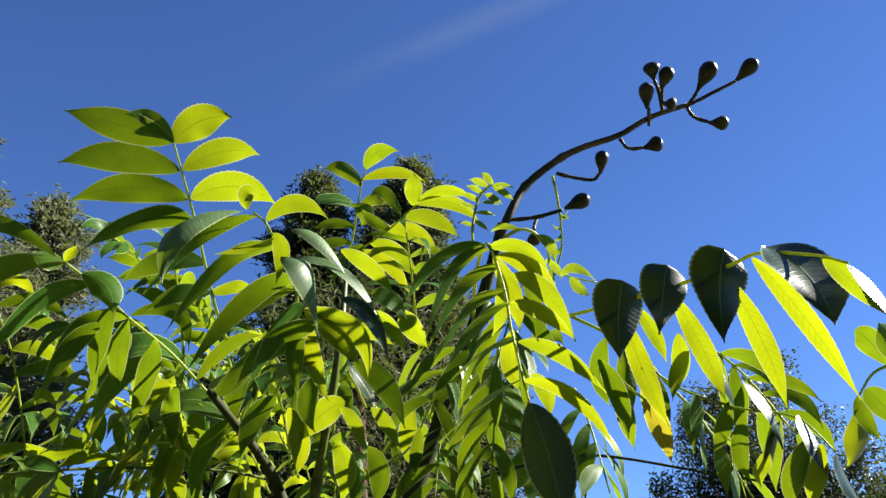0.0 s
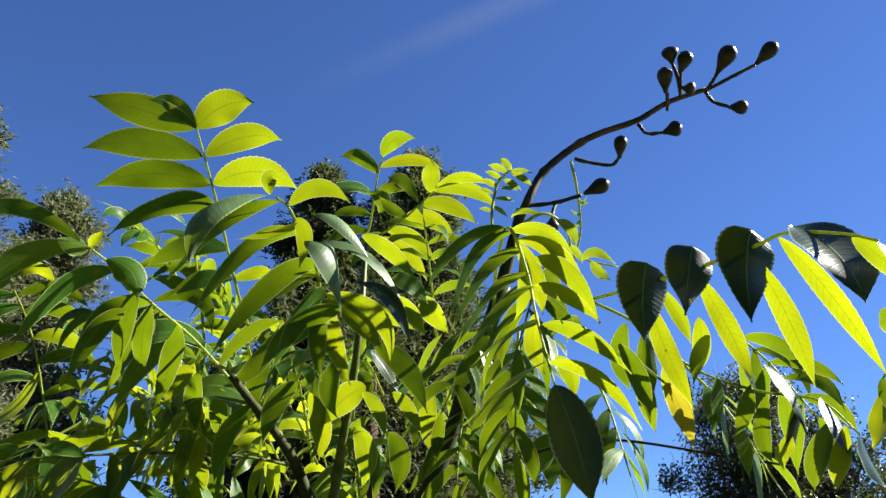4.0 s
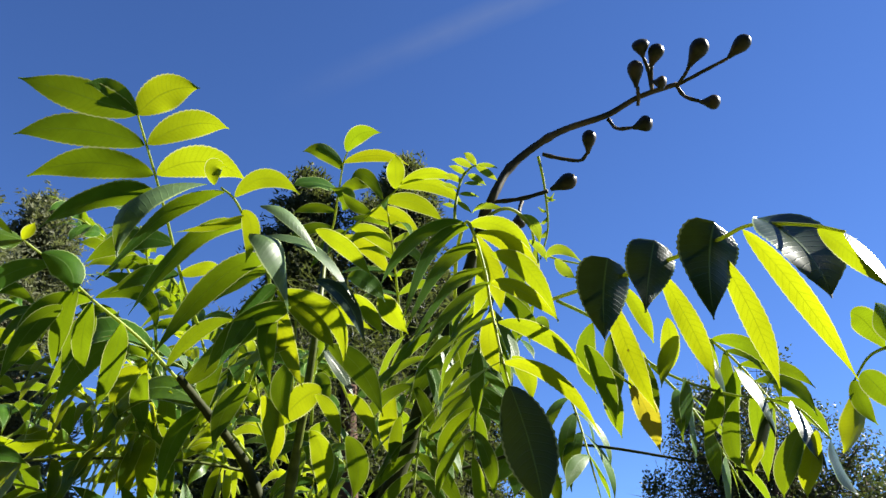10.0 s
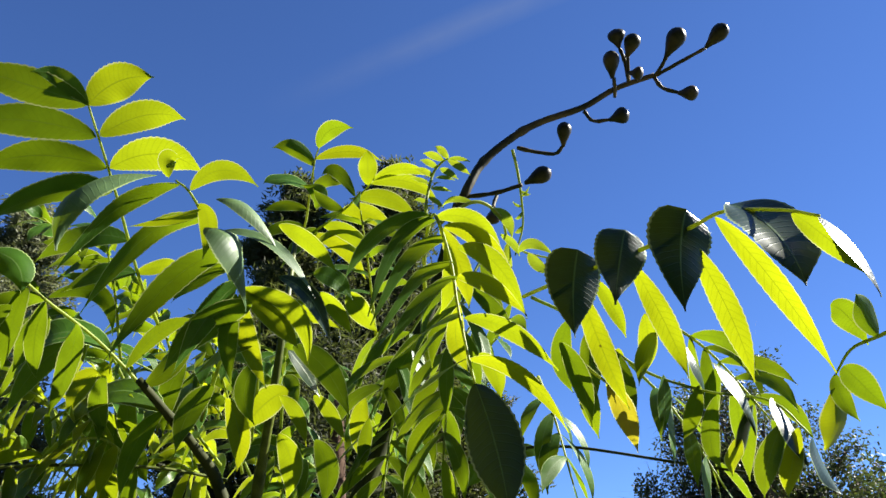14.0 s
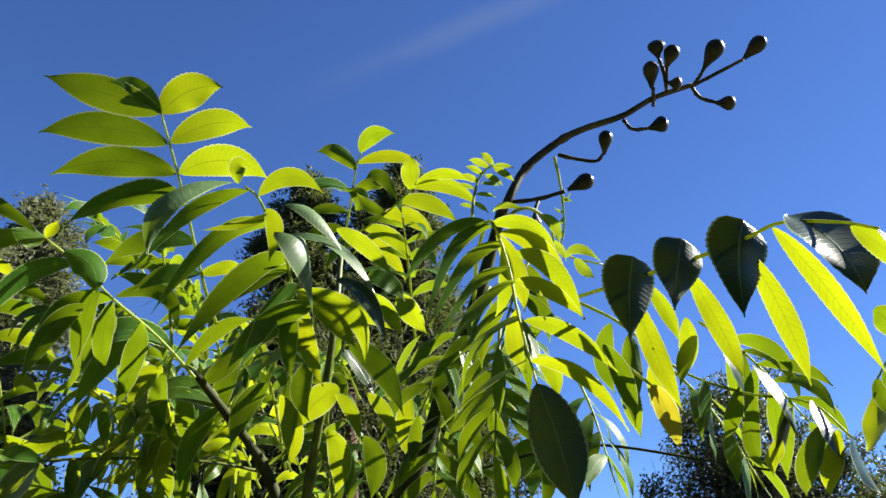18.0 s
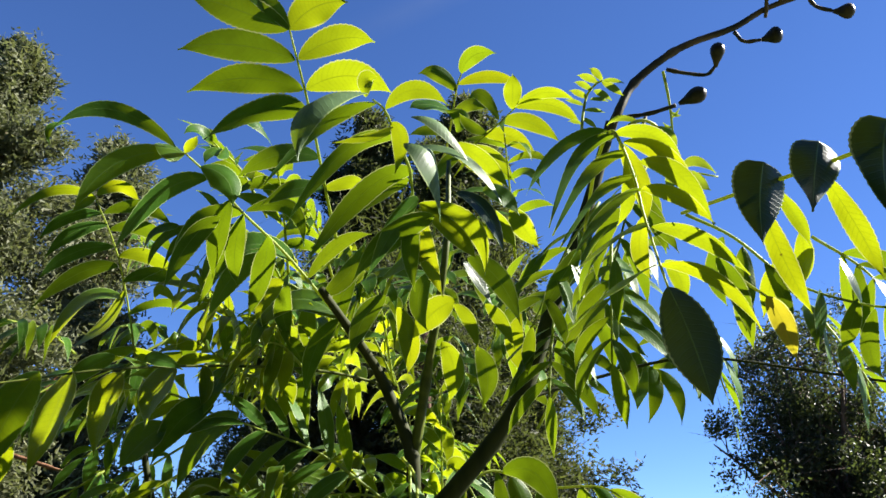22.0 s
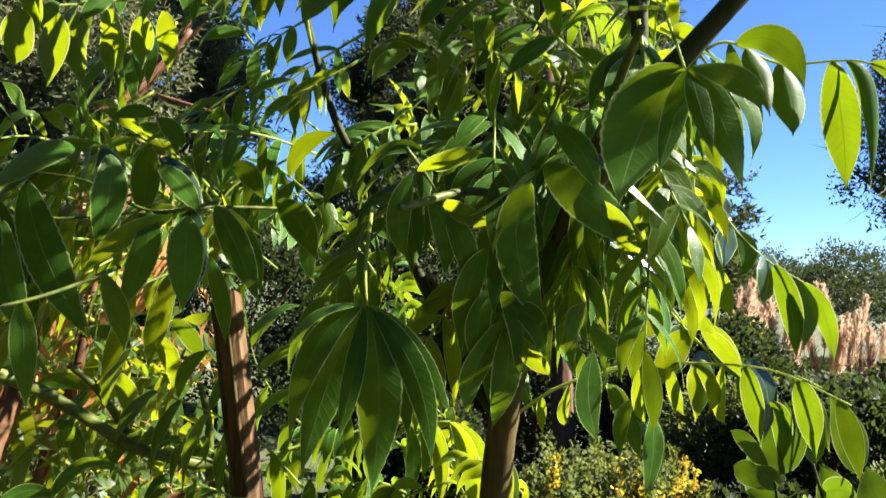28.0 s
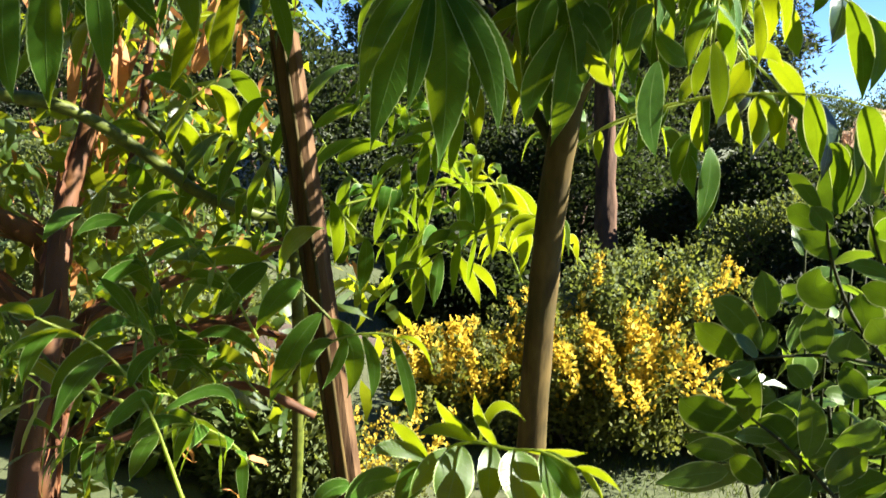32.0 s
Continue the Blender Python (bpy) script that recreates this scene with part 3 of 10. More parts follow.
blade(s, (-0.192, 1.106, 2.052), (-0.222, 1.100, 2.007), (-0.262, 1.106, 1.924), (0.849, -0.257, -0.462), 0.056, LEAF_SHADED)
blade(s, (-0.192, 1.117, 2.050), (-0.115, 1.128, 2.019), (-0.095, 1.149, 1.949), (-0.093, -0.920, -0.381), 0.033)
blade(s, (-0.193, 1.117, 2.050), (-0.140, 1.130, 2.007), (-0.107, 1.135, 1.970), (0.140, -0.987, -0.078), 0.033, fold=0.26)
blade(s, (-0.198, 1.128, 2.047), (-0.205, 1.139, 1.989), (-0.196, 1.151, 1.924), (0.219, -0.960, -0.176), 0.032, LEAF_SHADED)
blade(s, (-0.192, 1.128, 2.047), (-0.183, 1.163, 1.990), (-0.158, 1.195, 1.931), (-0.009, -0.866, -0.499), 0.034)
blade(s, (-0.233, 0.879, 2.086), (-0.281, 0.816, 2.034), (-0.289, 0.808, 1.956), (-0.100, -0.723, 0.683), 0.050, LEAF_SHEEN, fold=-0.35)
blade(s, (-0.196, 0.950, 2.057), (-0.157, 0.952, 2.031), (-0.151, 1.013, 1.974), (0.360, -0.741, 0.566), 0.061, LEAF_SHEEN, fold=-0.25)
blade(s, (-0.197, 0.989, 2.068), (-0.124, 0.976, 2.051), (-0.065, 0.997, 1.985), (0.252, -0.756, 0.605), 0.027, LEAF_SHEEN)
blade(s, (-0.190, 0.961, 2.103), (-0.151, 0.958, 2.087), (-0.111, 0.981, 2.040), (0.253, -0.791, 0.557), 0.030, LEAF_SHEEN, fold=-0.2)
# C: long stem to the left
s = stalk((-0.303, 1.371, 1.891), (-0.406, 1.235, 2.000), (-0.458, 1.123, 2.036), (-0.480, 1.057, 2.055), (-0.502, 0.991, 2.066))
blade(s, (-0.513, 0.982, 2.071), (-0.571, 0.913, 2.087), (-0.622, 0.879, 2.044), (0.635, -0.515, -0.577), 0.026, LEAF_SHADED)
blade(s, (-0.627, 0.907, 2.064), (-0.638, 0.895, 2.050), (-0.635, 0.897, 2.028), (0.149, -0.961, 0.235), 0.012, LEAF_SHADED)
blade(s, (-0.514, 0.986, 2.065), (-0.576, 0.953, 2.030), (-0.616, 0.947, 1.959), (0.589, -0.753, -0.292), 0.036, fold=0.26)
blade(s, (-0.502, 0.991, 2.066), (-0.520, 0.978, 2.067), (-0.537, 0.966, 2.066), (0.475, -0.685, 0.553), 0.052, fold=-0.2)
blade(s, (-0.502, 0.991, 2.066), (-0.490, 0.979, 2.072), (-0.478, 0.967, 2.079), (0.250, -0.250, -0.935), 0.018, fold=-0.2)
blade(s, (-0.491, 1.021, 2.062), (-0.454, 1.027, 2.045), (-0.442, 1.033, 2.007), (0.441, -0.874, 0.202), 0.050, fold=-0.2, material=LEAF_SHADED)
blade(s, (-0.486, 1.045, 2.055), (-0.537, 1.012, 2.015), (-0.581, 1.001, 1.925), (0.820, -0.214, -0.531), 0.040, LEAF_SHADED)
blade(s, (-0.458, 1.123, 2.036), (-0.518, 1.116, 2.017), (-0.568, 1.139, 1.928), (0.703, 0.071, -0.707), 0.080, LEAF_SHADED)
blade(s, (-0.454, 1.122, 2.039), (-0.390, 1.128, 2.047), (-0.367, 1.147, 1.992), (0.261, -0.965, -0.037), 0.029, LEAF_SHADED)
blade(s, (-0.406, 1.235, 2.002), (-0.482, 1.207, 2.014), (-0.546, 1.220, 1.920), (-0.240, -0.798, 0.553), 0.081, LEAF_SHADED)
blade(s, (-0.432, 1.174, 2.021), (-0.438, 1.185, 1.963), (-0.454, 1.192, 1.893), (-0.343, -0.936, -0.075), 0.050, LEAF_SHADED)
blade(s, (-0.470, 1.092, 2.043), (-0.482, 1.099, 1.991), (-0.486, 1.110, 1.926), (-0.300, -0.948, -0.104), 0.044, material=LEAF_SHADED)
blade(s, (-0.458, 1.124, 2.034), (-0.471, 1.144, 1.983), (-0.468, 1.165, 1.937), (-0.072, -0.918, -0.389), 0.036, LEAF_SHADED)
blade(s, (-0.342, 1.321, 1.932), (-0.419, 1.303, 1.958), (-0.499, 1.309, 1.887), (-0.140, -0.728, 0.671), 0.087)
blade(s, (-0.342, 1.321, 1.932), (-0.377, 1.316, 1.875), (-0.385, 1.318, 1.801), (0.243, -0.968, -0.058), 0.036, LEAF_SHADED)
blade(s, (-0.365, 1.285, 1.961), (-0.324, 1.284, 2.001), (-0.297, 1.271, 2.056), (0.368, -0.844, -0.390), 0.037, fold=0.26, material=LEAF_SHADED)
blade(s, (-0.386, 1.260, 1.981), (-0.336, 1.240, 2.033), (-0.281, 1.233, 2.049), (0.075, -0.884, -0.461), 0.028, LEAF_SHADED)
blade(s, (-0.472, 1.071, 2.007), (-0.517, 1.086, 1.975), (-0.559, 1.117, 1.911), (0.560, -0.431, -0.708), 0.039, LEAF_SHADED)
blade(s, (-0.437, 1.205, 2.005), (-0.484, 1.200, 1.970), (-0.526, 1.214, 1.894), (0.442, -0.795, -0.416), 0.041, LEAF_SHADED)
blade(s, (-0.459, 1.142, 2.022), (-0.484, 1.156, 1.992), (-0.508, 1.176, 1.950), (0.157, -0.845, -0.512), 0.041, LEAF_SHADED)
blade(s, (-0.424, 1.254, 1.973), (-0.451, 1.262, 1.956), (-0.471, 1.283, 1.913), (0.152, -0.841, -0.519), 0.038)
blade(s, (-0.418, 1.266, 1.972), (-0.428, 1.286, 1.930), (-0.415, 1.305, 1.892), (-0.198, -0.880, -0.432), 0.040, LEAF_SHADED)
blade(s, (-0.387, 1.298, 1.953), (-0.393, 1.318, 1.911), (-0.382, 1.339, 1.868), (-0.137, -0.889, -0.437), 0.039, LEAF_SHADED)
blade(s, (-0.445, 1.208, 2.023), (-0.447, 1.221, 1.995), (-0.450, 1.238, 1.961), (-0.018, -0.901, -0.434), 0.034)
blade(s, (-0.518, 1.458, 1.964), (-0.489, 1.480, 1.920), (-0.469, 1.506, 1.866), (0.343, -0.901, -0.268), 0.054, LEAF_SHADED)
blade(s, (-0.471, 1.469, 1.941), (-0.444, 1.489, 1.902), (-0.417, 1.511, 1.857), (0.316, -0.917, -0.245), 0.050, LEAF_SHADED)
blade(s, (-0.584, 1.505, 1.980), (-0.566, 1.521, 1.947), (-0.560, 1.543, 1.901), (0.296, -0.891, -0.344), 0.035, LEAF_SHADED)
blade(s, (-0.612, 1.500, 1.989), (-0.604, 1.516, 1.956), (-0.610, 1.536, 1.915), (0.208, -0.882, -0.423), 0.033, LEAF_SHADED)
blade(s, (-0.638, 1.500, 1.989), (-0.645, 1.517, 1.953), (-0.653, 1.536, 1.914), (0.102, -0.888, -0.448), 0.030, LEAF_SHADED)
blade(s, (-0.720, 1.564, 1.971), (-0.702, 1.580, 1.938), (-0.683, 1.596, 1.904), (0.035, -0.905, -0.424), 0.037, LEAF_SHADED)
blade(s, (-0.577, 1.200, 1.922), (-0.598, 1.192, 1.937), (-0.609, 1.200, 1.922), (0.011, -0.853, -0.522), 0.020)
# D: left stem leaf
s = stalk((-0.745, 1.680, 1.599), (-0.780, 1.633, 1.725), (-0.805, 1.558, 1.937), (-0.827, 1.470, 2.096), (-0.844, 1.372, 2.183))
blade(s, (-0.844, 1.371, 2.183), (-0.902, 1.324, 2.174), (-0.955, 1.304, 2.108), (0.474, 0.181, -0.862), 0.047, fold=0.26)
blade(s, (-0.843, 1.372, 2.184), (-0.854, 1.361, 2.166), (-0.872, 1.350, 2.138), (0.487, -0.867, 0.109), 0.020, fold=-0.2)
blade(s, (-0.841, 1.372, 2.185), (-0.805, 1.382, 2.210), (-0.775, 1.412, 2.188), (0.199, -0.269, -0.942), 0.042)
blade(s, (-0.837, 1.399, 2.160), (-0.887, 1.370, 2.138), (-0.926, 1.357, 2.087), (0.353, -0.929, 0.112), 0.031, LEAF_SHADED)
blade(s, (-0.834, 1.418, 2.144), (-0.881, 1.388, 2.115), (-0.919, 1.375, 2.056), (0.339, -0.932, 0.127), 0.035, LEAF_SHADED)
blade(s, (-0.830, 1.452, 2.112), (-0.894, 1.423, 2.087), (-0.946, 1.412, 2.027), (0.504, -0.806, -0.311), 0.033, LEAF_SHADED)
blade(s, (-0.827, 1.477, 2.081), (-0.895, 1.458, 2.058), (-0.969, 1.449, 1.983), (0.410, -0.841, -0.354), 0.037, LEAF_SHADED)
blade(s, (-0.818, 1.509, 2.025), (-0.878, 1.468, 2.004), (-0.921, 1.456, 1.908), (-0.237, -0.790, 0.566), 0.070, fold=0.26)
blade(s, (-0.836, 1.400, 2.161), (-0.768, 1.412, 2.179), (-0.712, 1.438, 2.148), (0.267, -0.931, -0.247), 0.033, fold=0.26, material=LEAF_SHADED)
blade(s, (-0.832, 1.426, 2.137), (-0.768, 1.450, 2.148), (-0.719, 1.486, 2.103), (0.139, -0.673, -0.727), 0.040, material=LEAF_SHADED)
blade(s, (-0.827, 1.469, 2.098), (-0.771, 1.497, 2.107), (-0.723, 1.539, 2.062), (0.154, -0.621, -0.768), 0.042)
blade(s, (-0.821, 1.494, 2.054), (-0.761, 1.513, 2.077), (-0.701, 1.549, 2.048), (0.369, -0.840, -0.397), 0.034, LEAF_SHADED, fold=0.26)
blade(s, (-0.813, 1.526, 1.996), (-0.759, 1.552, 2.030), (-0.691, 1.596, 2.021), (0.230, -0.050, -0.972), 0.053, LEAF_SHADED)
blade(s, (-0.819, 1.502, 2.038), (-0.846, 1.497, 1.965), (-0.891, 1.472, 1.912), (-0.383, -0.824, 0.418), 0.059)
blade(s, (-0.805, 1.558, 1.937), (-0.849, 1.545, 1.916), (-0.900, 1.527, 1.893), (0.484, -0.646, -0.590), 0.035, fold=0.26)
blade(s, (-0.805, 1.558, 1.937), (-0.753, 1.580, 1.920), (-0.691, 1.592, 1.947), (0.198, -0.389, -0.900), 0.049)
blade(s, (-0.800, 1.572, 1.897), (-0.848, 1.577, 1.826), (-0.866, 1.593, 1.751), (0.287, -0.921, -0.262), 0.047, fold=0.26)
blade(s, (-0.799, 1.573, 1.897), (-0.743, 1.608, 1.857), (-0.742, 1.626, 1.758), (-0.081, -0.918, -0.389), 0.055, LEAF_SHADED)
# E: small upright leaf at the top
s = stalk((-0.221, 1.580, 2.337), (-0.192, 1.544, 2.374), (-0.177, 1.494, 2.431), (-0.166, 1.457, 2.478), (-0.156, 1.436, 2.494))
blade(s, (-0.157, 1.436, 2.494), (-0.131, 1.407, 2.517), (-0.085, 1.395, 2.513), (-0.271, -0.753, -0.600), 0.042, LEAF_SHADED)
blade(s, (-0.167, 1.464, 2.469), (-0.203, 1.431, 2.490), (-0.243, 1.415, 2.480), (0.427, -0.764, -0.483), 0.038, LEAF_SHADED, fold=-0.14)
blade(s, (-0.165, 1.455, 2.480), (-0.096, 1.458, 2.500), (-0.033, 1.477, 2.489), (0.174, -0.843, -0.510), 0.030)
blade(s, (-0.176, 1.491, 2.435), (-0.225, 1.462, 2.437), (-0.262, 1.447, 2.417), (0.277, -0.768, 0.577), 0.062, LEAF_SHADED)
blade(s, (-0.176, 1.495, 2.430), (-0.135, 1.488, 2.455), (-0.096, 1.499, 2.445), (0.044, -0.998, 0.042), 0.038, LEAF_SHADED, fold=-0.14)
blade(s, (-0.169, 1.519, 2.404), (-0.158, 1.494, 2.420), (-0.191, 1.468, 2.427), (0.512, -0.523, -0.681), 0.043, LEAF_SHADED, fold=-0.14)
blade(s, (-0.186, 1.521, 2.401), (-0.227, 1.497, 2.397), (-0.265, 1.482, 2.376), (0.507, -0.677, -0.533), 0.025, LEAF_SHADED)
blade(s, (-0.192, 1.544, 2.374), (-0.240, 1.524, 2.361), (-0.278, 1.515, 2.326), (0.527, -0.672, -0.521), 0.028, LEAF_SHADED)
s = stalk((-0.227, 1.548, 2.308), (-0.163, 1.499, 2.338), (-0.102, 1.458, 2.365), (-0.046, 1.411, 2.396))
blade(s, (-0.053, 1.415, 2.395), (-0.052, 1.391, 2.423), (-0.052, 1.369, 2.446), (0.054, -0.741, -0.669), 0.042)
blade(s, (-0.079, 1.435, 2.382), (-0.111, 1.397, 2.414), (-0.138, 1.386, 2.399), (0.450, -0.714, -0.536), 0.030, LEAF_SHADED)
blade(s, (-0.046, 1.411, 2.396), (0.026, 1.410, 2.399), (0.083, 1.426, 2.362), (-0.024, -0.882, -0.471), 0.034)
blade(s, (-0.043, 1.409, 2.402), (0.014, 1.391, 2.417), (0.069, 1.391, 2.398), (-0.150, -0.855, -0.497), 0.026)
blade(s, (-0.076, 1.437, 2.379), (-0.015, 1.441, 2.379), (0.044, 1.461, 2.345), (0.040, -0.884, -0.466), 0.039)
blade(s, (-0.109, 1.462, 2.362), (-0.053, 1.463, 2.359), (-0.000, 1.481, 2.318), (-0.014, -0.907, -0.420), 0.041)
blade(s, (-0.102, 1.458, 2.365), (-0.136, 1.441, 2.373), (-0.158, 1.420, 2.390), (0.365, -0.816, -0.448), 0.027, LEAF_SHADED)
blade(s, (-0.146, 1.488, 2.346), (-0.092, 1.498, 2.332), (-0.044, 1.522, 2.285), (0.005, -0.872, -0.490), 0.038)
blade(s, (-0.155, 1.496, 2.340), (-0.186, 1.499, 2.319), (-0.225, 1.513, 2.267), (0.610, -0.406, -0.681), 0.043, LEAF_SHADED)
blade(s, (-0.167, 1.504, 2.335), (-0.105, 1.526, 2.312), (-0.063, 1.556, 2.261), (0.031, -0.840, -0.542), 0.036)
# H: arching leaf with a dark end leaflet
s = stalk((0.063, 1.250, 2.062), (0.064, 1.100, 2.096), (0.074, 1.026, 2.111), (0.083, 1.001, 2.094), (0.099, 0.988, 2.029), (0.106, 0.974, 1.968), (0.116, 0.959, 1.906), (0.124, 0.951, 1.865))
blade(s, (0.124, 0.951, 1.866), (0.143, 0.935, 1.795), (0.154, 0.916, 1.722), (-0.16, -0.98, -0.12), 0.068, LEAF_SHADED_GLOSSY, fold=-0.04)
blade(s, (0.079, 1.009, 2.102), (0.130, 0.985, 2.083), (0.164, 0.982, 2.021), (-0.404, -0.906, -0.125), 0.028)
blade(s, (0.090, 0.996, 2.083), (0.141, 0.979, 2.050), (0.175, 0.970, 1.977), (-0.422, -0.899, -0.119), 0.029)
blade(s, (0.107, 0.990, 2.050), (0.150, 0.962, 2.017), (0.184, 0.953, 1.944), (-0.475, -0.879, -0.042), 0.029)
blade(s, (0.106, 0.978, 2.005), (0.143, 0.955, 1.984), (0.183, 0.943, 1.942), (-0.465, -0.883, -0.064), 0.023)
blade(s, (0.114, 0.971, 1.950), (0.165, 0.950, 1.926), (0.213, 0.932, 1.874), (-0.456, -0.879, -0.135), 0.024)
blade(s, (0.117, 0.964, 1.897), (0.173, 0.933, 1.869), (0.219, 0.931, 1.807), (-0.441, -0.880, -0.176), 0.020)
blade(s, (0.074, 1.016, 2.109), (0.010, 1.016, 2.085), (-0.038, 1.035, 2.022), (0.615, 0.016, -0.788), 0.055, LEAF_SHADED, fold=0.05)
blade(s, (0.080, 1.010, 2.099), (0.032, 1.022, 2.073), (-0.006, 1.054, 1.984), (0.636, -0.431, -0.640), 0.031, LEAF_SHADED, fold=0.05)
blade(s, (0.095, 1.003, 2.068), (0.048, 1.013, 2.046), (-0.002, 1.049, 1.970), (0.646, -0.204, -0.735), 0.041, LEAF_SHADED, fold=0.05)
blade(s, (0.104, 0.988, 2.029), (0.058, 1.007, 2.012), (0.007, 1.038, 1.948), (0.630, -0.034, -0.776), 0.052, LEAF_SHADED, fold=0.05)
blade(s, (0.106, 0.978, 2.005), (0.065, 0.999, 1.983), (0.015, 1.029, 1.920), (0.642, -0.118, -0.758), 0.045, LEAF_SHADED, fold=0.05)
blade(s, (0.112, 0.970, 1.953), (0.068, 0.997, 1.943), (0.014, 1.029, 1.899), (-0.601, -0.333, 0.726), 0.050, LEAF_SHADED, fold=0.05)
blade(s, (0.115, 0.964, 1.897), (0.068, 0.995, 1.877), (0.014, 1.027, 1.833), (-0.632, -0.278, 0.724), 0.048, LEAF_SHADED, fold=0.05)
blade(s, (0.086, 1.005, 2.087), (0.112, 1.019, 2.035), (0.122, 1.032, 1.986), (-0.142, -0.942, -0.304), 0.031)
blade(s, (0.093, 1.004, 2.066), (0.098, 1.026, 2.020), (0.085, 1.053, 1.987), (-0.023, -0.849, -0.528), 0.023)
blade(s, (0.131, 0.990, 1.913), (0.149, 0.999, 1.894), (0.156, 1.013, 1.864), (-0.066, -0.883, -0.465), 0.026)
blade(s, (0.109, 0.983, 1.971), (0.105, 1.012, 1.935), (0.121, 1.028, 1.902), (0.015, -0.841, -0.541), 0.027)
# G: near drooping leaf on the far side
s = stalk((0.212, 1.218, 2.081), (0.234, 1.040, 2.025), (0.299, 0.882, 1.992), (0.340, 0.823, 1.990), (0.363, 0.790, 1.990), (0.395, 0.740, 1.964), (0.410, 0.707, 1.940))
blade(s, (0.246, 0.938, 2.022), (0.238, 0.944, 1.974), (0.236, 0.945, 1.916), (0.210, -0.974, -0.082), 0.078, LEAF_SHADED_GLOSSY, fold=-0.05, early=0.55)
blade(s, (0.287, 0.875, 2.015), (0.276, 0.872, 1.974), (0.266, 0.869, 1.924), (0.129, -0.991, 0.034), 0.066, LEAF_SHADED_GLOSSY, fold=-0.05, early=0.55)
blade(s, (0.338, 0.822, 2.010), (0.326, 0.824, 1.961), (0.322, 0.821, 1.898), (0.182, -0.983, -0.015), 0.078, LEAF_SHADED_GLOSSY, fold=-0.05, early=0.55)
blade(s, (0.366, 0.781, 1.993), (0.387, 0.746, 1.946), (0.392, 0.719, 1.880), (0.039, -0.873, 0.486), 0.085, LEAF_SHADED_GLOSSY, fold=0.3)
blade(s, (0.295, 0.899, 1.987), (0.322, 0.894, 1.915), (0.336, 0.884, 1.851), (-0.403, -0.915, -0.018), 0.029)
blade(s, (0.256, 1.002, 2.001), (0.277, 1.000, 1.920), (0.299, 0.991, 1.847), (-0.319, -0.947, -0.025), 0.032)
blade(s, (0.340, 0.832, 1.978), (0.370, 0.838, 1.903), (0.385, 0.843, 1.834), (-0.397, -0.898, -0.190), 0.029)
blade(s, (0.357, 0.799, 1.989), (0.412, 0.819, 1.926), (0.462, 0.838, 1.842), (-0.319, -0.834, -0.450), 0.027)
blade(s, (0.399, 0.731, 1.956), (0.416, 0.715, 1.923), (0.435, 0.700, 1.880), (-0.668, -0.744, -0.018), 0.024)
blade(s, (0.266, 0.971, 2.002), (0.287, 0.969, 1.962), (0.298, 0.967, 1.924), (-0.318, -0.944, -0.082), 0.021)
blade(s, (0.410, 0.707, 1.939), (0.426, 0.692, 1.902), (0.431, 0.684, 1.855), (0.660, -0.661, 0.356), 0.044, LEAF_SHADED_GLOSSY, fold=-0.3)
# right cascade
s = stalk((0.230, 1.272, 2.103), (0.303, 1.273, 2.063), (0.390, 1.276, 1.987), (0.473, 1.241, 1.941), (0.539, 1.178, 1.909), (0.571, 1.144, 1.852))
blade(s, (0.483, 1.221, 1.979), (0.512, 1.202, 1.932), (0.518, 1.194, 1.865), (0.716, -0.599, 0.359), 0.058, LEAF_SHADED_GLOSSY, fold=-0.3)
blade(s, (0.541, 1.177, 1.913), (0.557, 1.159, 1.863), (0.559, 1.146, 1.808), (0.688, -0.657, 0.309), 0.062, LEAF_SHADED_GLOSSY, fold=-0.3)
blade(s, (0.547, 1.167, 1.877), (0.518, 1.170, 1.825), (0.502, 1.163, 1.778), (-0.724, -0.596, 0.348), 0.045, LEAF_SHADED)
blade(s, (0.503, 1.217, 1.867), (0.491, 1.214, 1.841), (0.482, 1.210, 1.814), (-0.824, -0.413, 0.388), 0.040)
blade(s, (0.422, 1.262, 1.972), (0.420, 1.271, 1.931), (0.414, 1.281, 1.888), (0.673, -0.706, -0.219), 0.044, LEAF_SHADED)
blade(s, (0.448, 1.237, 2.014), (0.470, 1.242, 1.978), (0.476, 1.253, 1.935), (0.826, -0.531, 0.188), 0.048, LEAF_SHADED_GLOSSY, fold=-0.3)
blade(s, (0.400, 1.245, 2.064), (0.403, 1.259, 2.020), (0.397, 1.273, 1.977), (-0.292, -0.911, -0.291), 0.034)
blade(s, (0.361, 1.273, 2.018), (0.355, 1.288, 1.981), (0.345, 1.303, 1.938), (-0.265, -0.920, -0.290), 0.034)
blade(s, (0.417, 1.250, 2.037), (0.394, 1.251, 1.999), (0.380, 1.251, 1.952), (0.137, -0.988, -0.068), 0.030, fold=-0.14)
blade(s, (0.466, 1.242, 1.950), (0.452, 1.247, 1.907), (0.435, 1.250, 1.873), (-0.302, -0.953, 0.029), 0.030, LEAF_SHADED)
blade(s, (0.317, 1.275, 2.048), (0.318, 1.279, 1.997), (0.323, 1.282, 1.941), (0.143, -0.988, -0.062), 0.037, LEAF_SHADED, fold=-0.14)
blade(s, (0.348, 1.276, 2.020), (0.367, 1.269, 1.966), (0.373, 1.265, 1.902), (-0.111, -0.992, 0.067), 0.026, LEAF_SHADED)
blade(s, (0.287, 1.275, 2.065), (0.275, 1.293, 2.010), (0.291, 1.303, 1.956), (-0.193, -0.949, -0.249), 0.038, LEAF_SHADED)
blade(s, (0.485, 1.231, 1.931), (0.468, 1.233, 1.870), (0.474, 1.221, 1.826), (-0.331, -0.936, 0.120), 0.030, LEAF_SHADED)
